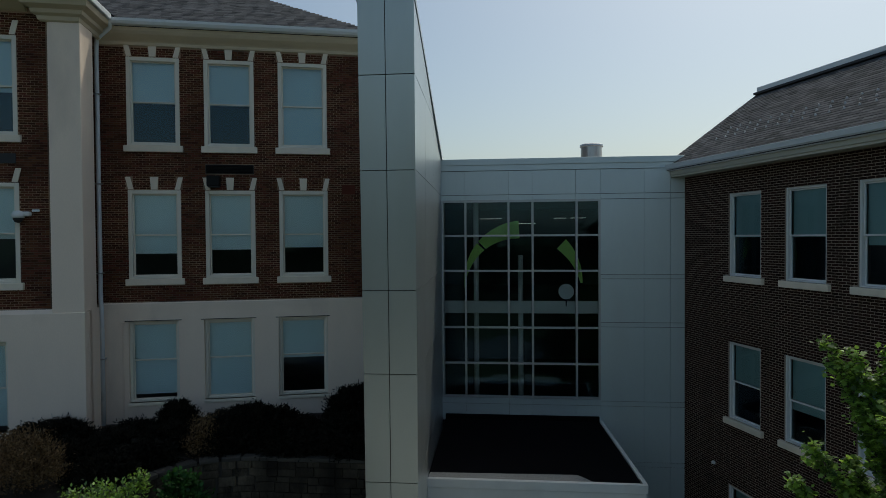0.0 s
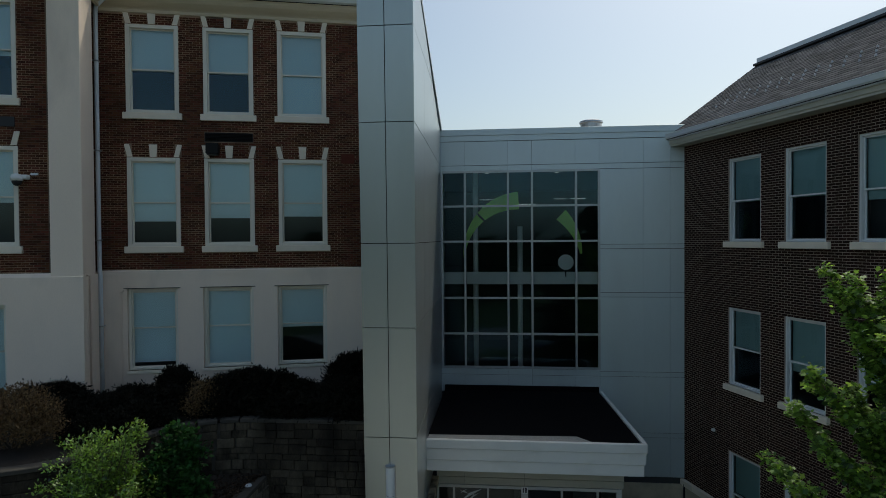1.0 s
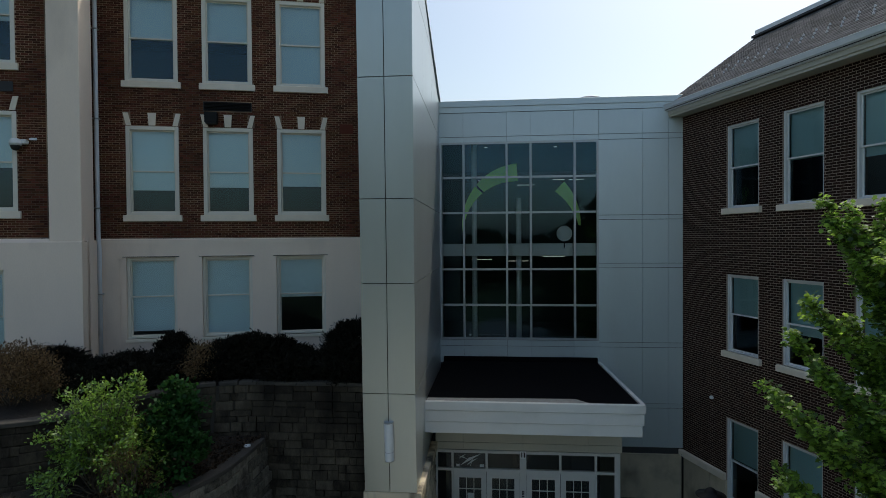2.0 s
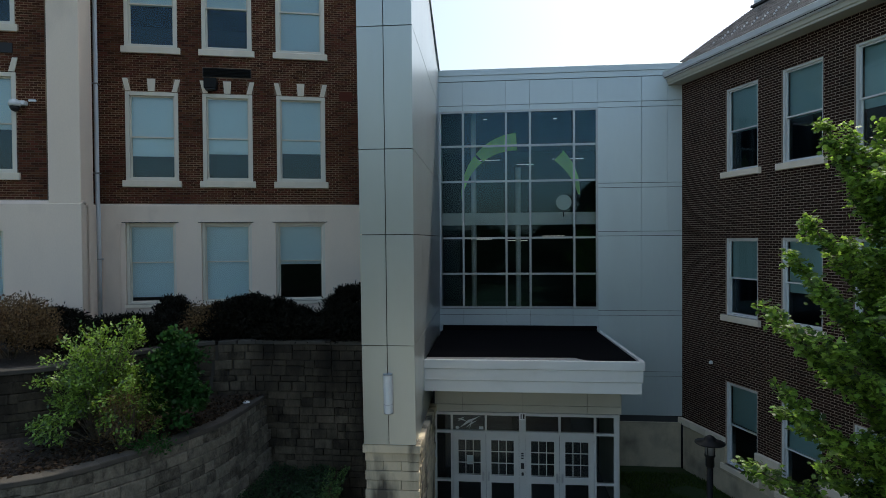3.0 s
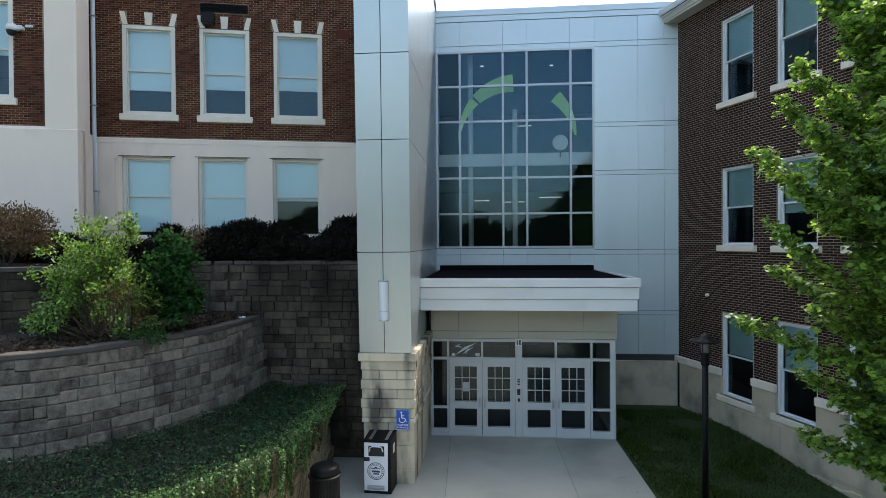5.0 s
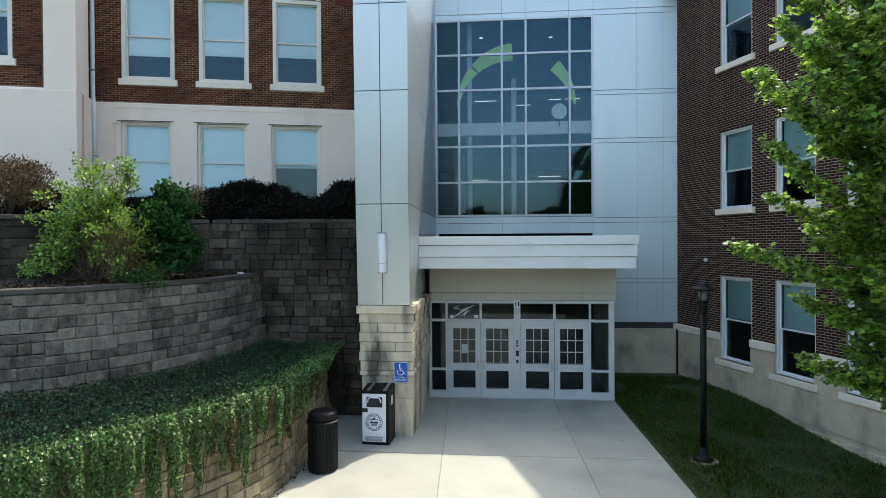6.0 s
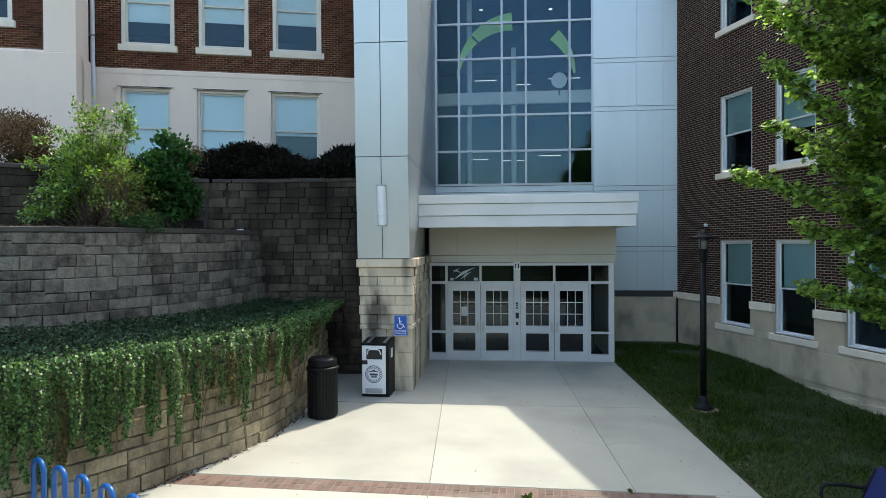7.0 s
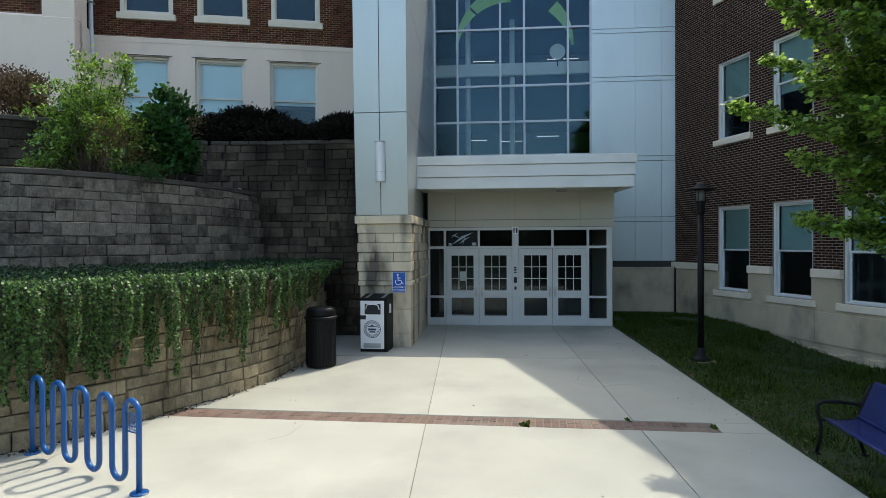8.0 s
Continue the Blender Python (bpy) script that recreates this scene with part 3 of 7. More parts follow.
    for a0, a1 in ((94.0, 139.0), (141.0, 192.0), (-2.0, 43.5)):
        g, n = Geo(), 18
        turn = [radians(a0 + (a1 - a0) * i / n) for i in range(n + 1)]
        ring = [(2.02 * math.cos(t), 2.07 * math.sin(t)) for t in turn]
        ring += [(inner(math.degrees(t)) * math.cos(t), inner(math.degrees(t)) * math.sin(t)) for t in reversed(turn)]
        g.prism(ring, -0.006, 0.006, 1)
        part("segment", g, GREEN_FILM, arc)
    for x in (-1.3, -0.4, 1.45):
        part("hanger", Geo().box(x - 0.0015, x + 0.0015, -0.0015, 0.0015, 1.2, 2.93), BLACK_METAL, arc)
    disc = thing("round_sign", "pale round disc sign fixed to the balcony edge", "sign", pose(2.595, 3.94, 8.77))
    part("disc", Geo().prism([(0.26 * math.cos(i * math.pi / 16), 0.26 * math.sin(i * math.pi / 16)) for i in range(32)], -0.02, 0.02, 1), FRAME_WHITE, disc)
    part("post", Geo().box(-0.02, 0.02, 0.02, 0.04, -0.5, 0.2), HALL_DIM, disc)


def fin_y(z):
    return -3.27 - 0.077 * z


def fin_top(y):
    return 15.72 - (y + 4.48) * 0.289


def build_fin():
    X0, X1 = -2.62, -1.43
    fin = thing("entrance_fin", "tall leaning fin clad in grey metal panels on stone base", "building")
    def set_out(g):
        """The fin leans a little sideways, and its flank turns in towards the link."""
        g.v = [(x + 0.0095 * max(z - 5.0, 0.0) * min(max((3.65 - y) / 7.5, 0.0), 1.0) - 0.19 * min(max((y + 3.9) / 7.55, 0.0), 1.0), y, z) for x, y, z in g.v]
        return g
    core = Geo()
    ring = [(fin_y(2.95) + 0.05, 2.95), (5.0, 2.95), (5.0, fin_top(5.0) - 0.06), (fin_y(15.6) + 0.05, 15.55)]
    core.prism([(p[0], p[1]) for p in ring], X0 + 0.04, X1 - 0.04, 0)
    part("core", set_out(core), PANEL_BACK, fin)
    zs = [2.93, 5.2, 7.66, 9.5, 12.06, 14.03, 15.58]
    j = 0.009
    for lo, hi in zip(zs, zs[1:]):
        for a, b in ((X0, -2.04), (-2.04, X1)):
            lo2, hi2 = lo + j, hi - j
            g = Geo().hexa([(a + j, fin_y(lo2), lo2), (b - (j if b < -2 else 0), fin_y(lo2), lo2), (b - (j if b < -2 else 0), fin_y(lo2) + 0.04, lo2), (a + j, fin_y(lo2) + 0.04, lo2)],
                           [(a + j, fin_y(hi2), hi2), (b - (j if b < -2 else 0), fin_y(hi2), hi2), (b - (j if b < -2 else 0), fin_y(hi2) + 0.04, hi2), (a + j, fin_y(hi2) + 0.04, hi2)])
            part("panel", set_out(g), FIN_PANEL, fin)
    ys = [-9, -2.0, 0.6, 3.0, 5.0]
    for side in (X1 - 0.04, X0):
        for lo, hi in zip(zs, zs[1:] ):
            for y0, y1 in zip(ys, ys[1:]):
                lo2, hi2 = lo + j, hi - j
                f = y0 < -5
                a_lo, a_hi = (fin_y(lo2) + 0.045, fin_y(hi2) + 0.045) if f else (y0 + 0.004, y0 + 0.004)
                b = y1 - 0.004
                cut = [min(hi2, fin_top(a_hi) - 0.10), min(hi2, fin_top(b) - 0.10)]
                if cut[0] <= lo2 + 0.05:
                    continue
                if cut[1] <= lo2 + 0.02:
                    b = a_hi + (b - a_hi) * 0.999 * (cut[0] - lo2) / max(cut[0] - (fin_top(b) - 0.10), 0.01)
                    cut[1] = lo2 + 0.01
                g = Geo().hexa([(side, a_lo, lo2), (side + 0.04, a_lo, lo2), (side + 0.04, b, lo2), (side, b, lo2)],
                               [(side, a_hi, cut[0]), (side + 0.04, a_hi, cut[0]), (side + 0.04, b, cut[1]), (side, b, cut[1])])
                part("panel", set_out(g), FIN_PANEL, fin)
    cop = Geo()
    cop.hexa([(X0 - 0.02, -4.52, 15.58), (X1 + 0.02, -4.52, 15.58), (X1 + 0.02, 5.02, fin_top(5) - 0.12), (X0 - 0.02, 5.02, fin_top(5) - 0.12)],
             [(X0 - 0.02, -4.53, 15.74), (X1 + 0.02, -4.53, 15.74), (X1 + 0.02, 5.02, fin_top(5) + 0.02), (X0 - 0.02, 5.02, fin_top(5) + 0.02)])
    part("coping", set_out(cop), FIN_PANEL, fin)
    # Stone base.
    pier = part("pier", Geo().box(-2.52, -1.46, -3.30, 0.05, -0.2, 2.9), LIMESTONE, fin, "weathered limestone base")
    part("cap_course", Geo().soft(-2.66, -1.34, -3.50, 0.02, 2.74, 2.925, 0.012), LIMESTONE, pier)
    part("ledge", Geo().soft(-2.60, -1.36, -3.44, 0.02, 1.34, 1.44, 0.012), LIMESTONE, pier)
    z, k = 1.445, 0
    while z < 2.70:
        h = min(0.216, 2.738 - z)
        x = -2.60 - (0.2 if k % 2 else 0)
        while x < -1.38:
            a, b = max(x, -2.60), min(x + 0.405, -1.385)
            if b - a > 0.05:
                part("stone", Geo().soft(a + 0.004 - 0.022 * (k % 2), b - 0.004 + 0.018 * (k % 2), -3.40 - rng.uniform(0, 0.012) - 0.022 * (k % 2), -3.29, z + 0.004, z + h - 0.004, 0.010), LIMESTONE, pier)
            x += 0.405
        y = -3.285 + (0.2 if k % 2 else 0)
        while y < 0.0:
            a, b = max(y, -3.285), min(y + 0.405, 0.0)
            if b - a > 0.05:
                part("stone", Geo().soft(-1.47, -1.40 + rng.uniform(0, 0.010) + 0.018 * (k % 2), a + 0.004, b - 0.004, z + 0.004, z + h - 0.004, 0.010), LIMESTONE, pier)
            y += 0.405
        z += 0.216
        k += 1
    for k, (lo, hi) in enumerate(((-0.15, 0.25), (0.25, 0.80), (0.80, 1.335))):
        xs = [-2.57, -2.0 - 0.3 * (k % 2), -1.40]
        for a, b in zip(xs, xs[1:]):
            part("stone", Geo().soft(a + 0.004, b - 0.004, -3.37, -3.29, lo + 0.003, hi - 0.003, 0.008), LIMESTONE, pier)
        ysx = [-3.285, -2.2 + 0.4 * (k % 2), -1.0 + 0.3 * (k % 2), 0.0]
        for a, b in zip(ysx, ysx[1:]):
            part("stone", Geo().soft(-1.47, -1.405, a + 0.004, b - 0.004, lo + 0.003, hi - 0.003, 0.008), LIMESTONE, pier)


def build_canopy():
    can = thing("entrance_canopy", "white metal entrance canopy with a black membrane roof", "canopy")
    x0, x1, y0 = -1.50, 4.0, -1.62
    for lo, hi, d in ((4.27, 4.49, 0.0), (3.97, 4.26, 0.035), (3.67, 3.96, 0.07)):
        g = Geo().soft(x0, x1 - d, y0 + d, y0 + d + 0.12, lo, hi, 0.008)
        part("fascia", g, WHITE_METAL, can)
        s = Geo().hexa([(x1 - d - 0.10, y0 + d + 0.121, lo), (x1 - d, y0 + d + 0.121, lo), (3.74 - d, 3.64, lo), (3.64 - d, 3.64, lo)],
                       [(x1 - d - 0.10, y0 + d + 0.121, hi), (x1 - d, y0 + d + 0.121, hi), (3.74 - d, 3.64, hi), (3.64 - d, 3.64, hi)])
        part("side_fascia", s, WHITE_METAL, can)
    roof = Geo().hexa([(x0, y0 + 0.13, 4.20), (x1 - 0.12, y0 + 0.13, 4.20), (3.62, 3.63, 4.28), (x0, 3.63, 4.28)],
                      [(x0, y0 + 0.13, 4.45), (x1 - 0.12, y0 + 0.13, 4.45), (3.62, 3.63, 4.47), (x0, 3.63, 4.47)])
    part("roof", roof, ROOF_BLACK, can, "black roof membrane")
    part("upstand", Geo().soft(x0, 3.64, 3.575, 3.645, 4.40, 4.63, 0.01), ROOF_BLACK, can, "black membrane turned up the wall")
    part("gutter_strip", Geo().hexa([(x0 + 0.02, y0 + 0.14, 4.440), (2.75, y0 + 0.14, 4.440), (2.35, y0 + 0.62, 4.440), (x0 + 0.02, y0 + 0.50, 4.440)],
                                    [(x0 + 0.02, y0 + 0.14, 4.456), (2.75, y0 + 0.14, 4.456), (2.35, y0 + 0.62, 4.458), (x0 + 0.02, y0 + 0.50, 4.458)]), GRAVEL, can, "pale silt strip along the roof edge")
    part("soffit", Geo().box(x0, 3.88, y0 + 0.1, 0.0, 3.70, 3.76), BEIGE_PANEL, can)
    lamp = thing("soffit_light", "small dark light set in the canopy soffit", "lamp", pose(2.25, -0.7, 3.70))
    part("housing", Geo().soft(-0.16, 0.16, -0.09, 0.09, -0.045, 0.0, 0.01), STEEL, lamp)
    part("lens", Geo().soft(-0.13, 0.13, -0.06, 0.06, -0.055, -0.044, 0.004), INK, lamp)


def door_leaf(parent, x0, x1, handle_right):
    y = -0.02
    leaf = part("door", holed(Geo(), "v", y - 0.022, y + 0.022, x0 + 0.006, x1 - 0.006, 0.01, 2.125,
                              [(x0 + 0.15, x1 - 0.15, 0.98, 1.94), (x0 + 0.15, x1 - 0.15, 0.28, 0.76)]), DOOR_PAINT, parent, "pale grey metal door with a grid of small panes")
    part("kick_pane", Geo().add([(x0 + 0.15, y, 0.28), (x1 - 0.15, y, 0.28), (x1 - 0.15, y, 0.76), (x0 + 0.15, y, 0.76)], [(0, 1, 2, 3)]), DOOR_GLASS, leaf)
    xs = [x0 + 0.15 + i * (x1 - x0 - 0.3) / 3 for i in range(4)]
    zs = [0.98, 1.30, 1.62, 1.94]
    for a, b in zip(xs, xs[1:]):
        for c, d in zip(zs, zs[1:]):
            part("pane", Geo().add([(a, y, c), (b, y, c), (b, y, d), (a, y, d)], [(0, 1, 2, 3)]), DOOR_GLASS, leaf)
    for x in xs[1:-1]:
        part("glazing_bar", Geo().box(x - 0.010, x + 0.010, y - 0.016, y + 0.014, 0.98, 1.94), DOOR_PAINT, leaf)
    for z in zs[1:-1]:
        part("glazing_bar", Geo().box(xs[0], xs[3], y - 0.0155, y + 0.0135, z - 0.010, z + 0.010), DOOR_PAINT, leaf)
    hx = x1 - 0.075 if handle_right else x0 + 0.075
    part("handle", Geo().soft(hx - 0.028, hx + 0.028, y - 0.034, y - 0.0225, 0.80, 1.06, 0.006).tube([(hx, y - 0.03, 0.98), (hx, y - 0.085, 0.97), (hx, y - 0.085, 0.85), (hx, y - 0.03, 0.84)], 0.012), STEEL, leaf, "brushed steel pull handle")
    for z in (0.965, 0.262):
        part("gasket", Geo().box(x0 + 0.148, x1 - 0.148, y - 0.024, y - 0.0221, z, z + 0.014), INK, leaf)
    return leaf


def build_storefront():
    st = thing("entrance_storefront", "pale aluminium entrance storefront with four doors and transom lights", "entrance")
    x0, x1 = -1.40, 3.66
    vert = [(-1.40, -1.34), (-0.95, -0.89), (0.95, 1.13), (2.99, 3.05), (3.52, 3.66)]
    for a, b in vert:
        part("frame_post", Geo().soft(a, b, -0.07, 0.05, 0.0, 2.72, 0.004), DOOR_PAINT, st)
    for a, b in ((-1.34, -0.95), (-0.89, 0.95), (1.13, 2.99), (3.05, 3.52)):
        part("frame_rail", Geo().box(a, b, -0.06, 0.05, 2.64, 2.72), DOOR_PAINT, st)
        part("frame_rail", Geo().box(a, b, -0.06, 0.05, 2.13, 2.20), DOOR_PAINT, st)
    for a, b in ((-1.34, -0.95), (3.05, 3.52)):
        part("frame_rail", Geo().box(a, b, -0.06, 0.05, 0.76, 0.82), DOOR_PAINT, st)
        part("frame_rail", Geo().box(a, b, -0.06, 0.05, 0.0, 0.20), DOOR_PAINT, st)
        for c, d in ((0.20, 0.76), (0.82, 2.13), (2.20, 2.64)):
            part("pane", Geo().add([(a, 0, c), (b, 0, c), (b, 0, d), (a, 0, d)], [(0, 1, 2, 3)]), DOOR_GLASS, st)
    for a, b in ((-0.89, 0.03), (0.03, 0.95), (1.13, 2.06), (2.06, 2.99)):
        part("transom_pane", Geo().add([(a, 0, 2.20), (b, 0, 2.20), (b, 0, 2.64), (a, 0, 2.64)], [(0, 1, 2, 3)]), DOOR_GLASS, st)
    for x in (0.03, 2.06):
        part("transom_bar", Geo().box(x - 0.03, x + 0.03, -0.055, 0.04, 2.20, 2.64), DOOR_PAINT, st)
    for a, b, h in ((-0.89, 0.03, True), (0.03, 0.95, False), (1.13, 2.06, True), (2.06, 2.99, False)):
        door_leaf(st, a, b, h)
    part("threshold", Geo().box(-1.34, 3.52, -0.09, 0.08, -0.01, 0.012), STEEL, st)
    # Panelled wall above and beside the doors.
    xs = [-1.40, -0.62, 1.04, 2.82, 3.73]
    for a, b in zip(xs, xs[1:]):
        panel(st, a, b, 2.93, 3.72, -0.03, BEIGE_PANEL, 0.006)
        panel(st, a, b, 2.725, 2.93, -0.03, BEIGE_PANEL, 0.006)
    part("header", Geo().box(-1.40, 3.70, 0.01, 0.25, 2.722, 4.2), PANEL_BACK, st)
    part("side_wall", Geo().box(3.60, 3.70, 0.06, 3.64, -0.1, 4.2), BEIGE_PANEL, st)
    # Vestibule insides reuse the hall's near-black, so their dimness sits in the colour.
    part("side_wall", Geo().box(-1.46, -1.405, 0.06, 3.64, -0.1, 4.2), HALL_DIM, st)
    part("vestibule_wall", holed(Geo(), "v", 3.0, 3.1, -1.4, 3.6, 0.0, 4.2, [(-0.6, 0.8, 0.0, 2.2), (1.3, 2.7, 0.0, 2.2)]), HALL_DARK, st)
    part("vestibule_ceiling", Geo().box(-1.4, 3.6, 0.26, 3.64, 2.95, 3.0), HALL_DIM, st)
    part("ceiling_light", Geo().box(0.2, 0.7, 1.6, 1.7, 2.93, 2.948), TUBE, st)
    # Door number plate, reader and notices.
    plate = thing("number_plate", "small white plate with dark marks over the doors", "sign", pose(1.04, -0.075, 2.63))
    part("plate", Geo().soft(-0.085, 0.085, -0.008, 0.0, -0.10, 0.10, 0.003), PAPER, plate)
    part("mark", Geo().box(-0.05, -0.02, -0.011, -0.0082, -0.07, 0.07).box(0.015, 0.06, -0.011, -0.0082, -0.07, 0.07), INK, plate)
    reader = thing("card_reader", "black card reader and intercom on the door post", "intercom", pose(1.04, -0.072, 1.25))
    part("intercom", Geo().soft(-0.045, 0.045, -0.03, 0.0, -0.07, 0.09, 0.008), INK, reader)
    part("button", Geo().soft(-0.03, 0.03, -0.018, 0.0, -0.26, -0.17, 0.006), INK, reader)
    for z in (0.20, 0.27, 0.33):
        part("sticker", Geo().box(-0.035, 0.03, -0.003, 0.0, z, z + 0.04), INK, reader)
    note = thing("door_notice", "white paper notice taped inside the door glass", "notice", pose(-0.42, 0.012, 1.36))
    part("sheet", Geo().box(-0.09, 0.09, 0.0, 0.003, -0.13, 0.13), PAPER, note)
    poster = thing("transom_poster", "dark poster with pale sweeping strokes behind the transom glass", "poster", pose(-0.43, 0.03, 2.42))
    part("sheet", Geo().box(-0.40, 0.40, 0.0, 0.006, -0.21, 0.21), INK, poster)
    for k, (x0_, z0_, x1_, z1_, w) in enumerate(((-0.30, -0.18, 0.30, 0.17, 0.05), (-0.10, -0.16, 0.22, 0.05, 0.03), (-0.34, 0.10, -0.05, 0.0, 0.025), (-0.32, 0.02, -0.12, 0.15, 0.02), (0.0, -0.2, 0.1, 0.1, 0.02))):
        n = Vector((-(z1_ - z0_), 0, x1_ - x0_)).normalized() * w
        mid = Vector(((x0_ + x1_) / 2, -0.002, (z0_ + z1_) / 2)) + n * 0.8
        a, b = Vector((x0_, -0.002, z0_)), Vector((x1_, -0.002, z1_))
        part("stroke", Geo().add([a, mid - n, b, mid + n * 0.6], [(0, 1, 2, 3)]), PAPER if k == 0 else FRAME_WHITE, poster)
    part("corner_mark", Geo().box(-0.39, -0.30, -0.004, -0.001, -0.20, -0.13).box(0.27, 0.39, -0.004, -0.001, -0.20, -0.12), PAPER, poster)


build_ground()
build_walk()
build_link()
build_fin()
build_canopy()
build_storefront()


# ---- windows of the brick buildings ----
def mapped(geo, fn, flip):
    geo.v = [fn(*p) for p in geo.v]
    if flip:
        geo.f = [tuple(reversed(q)) for q in geo.f]
    return geo


def sash_window(parent, fn, flip, a0, a1, z0, z1, rim, material, recess, blind, blind_material, sill=None, rail=0.5, proud=0.0, label=""):
    """A double-hung window. a along the wall, second axis inwards from the wall's face. blind: how far down the blind hangs, 0 to 1."""
    def put(name, geo, mat, under, lab=""):
        return part(name, mapped(geo, fn, flip), mat, under, lab)
    g = Geo()
    d0, d1 = recess - proud, recess + 0.12
    g.soft(a0, a0 + rim, d0, d1, z0, z1, 0.008).soft(a1 - rim, a1, d0, d1, z0, z1, 0.008)
    g.soft(a0 + rim, a1 - rim, d0 + 0.002, d1, z1 - rim, z1, 0.008).soft(a0 + rim, a1 - rim, d0 + 0.002, d1, z0, z0 + rim * 0.7, 0.008)
    win = put("window", g, material, parent, label)
    ia0, ia1, iz0, iz1 = a0 + rim, a1 - rim, z0 + rim * 0.7, z1 - rim
    zm = iz0 + (iz1 - iz0) * rail
    for lo, hi, d in ((zm - 0.02, iz1, recess + 0.035), (iz0, zm + 0.02, recess + 0.075)):
        s = 0.042
        f = Geo().box(ia0, ia0 + s, d, d + 0.035, lo, hi).box(ia1 - s, ia1, d, d + 0.035, lo, hi)
        f.box(ia0 + s, ia1 - s, d, d + 0.035, hi - s, hi).box(ia0 + s, ia1 - s, d, d + 0.035, lo, lo + s)
        put("sash", f, material, win)
        y = d + 0.018
        t = rng.uniform(-0.003, 0.003)
        put("pane", Geo().add([(ia0 + s, y + t, lo + s), (ia1 - s, y - t, lo + s), (ia1 - s, y, hi - s), (ia0 + s, y + t / 2, hi - s)], [(0, 1, 2, 3)]), GLASS, win)
    if blind > 0.02:
        zb = iz1 - (iz1 - iz0) * blind
        put("blind", Geo().box(ia0 + 0.01, ia1 - 0.01, recess + 0.15, recess + 0.155, zb, iz1).box(ia0 + 0.01, ia1 - 0.01, recess + 0.145, recess + 0.16, zb - 0.02, zb), blind_material, win)
    if sill:
        over, drop, out = sill
        put("sill", Geo().soft(a0 - over, a1 + over, -out, recess + 0.02, z0 - drop, z0, 0.012), WINDOW_STONE, win)
    return win


def keystones(parent, fn, flip, a0, a1, z):
    """Three pale stones of a flat arch: splayed at both ends, tapered in the middle."""
    mid = (a0 + a1) / 2
    for b0, b1, t0, t1 in ((a0 + 0.02, a0 + 0.17, a0 - 0.07, a0 + 0.07), (mid - 0.09, mid + 0.09, mid - 0.12, mid + 0.12), (a1 - 0.17, a1 - 0.02, a1 - 0.07, a1 + 0.07)):
        g = Geo().prism([(b0, z + 0.02), (b1, z + 0.02), (t1, z + 0.40), (t0, z + 0.40)], -0.035, 0.02, 1)
        part("keystone", mapped(g, fn, flip), WINDOW_STONE, parent)


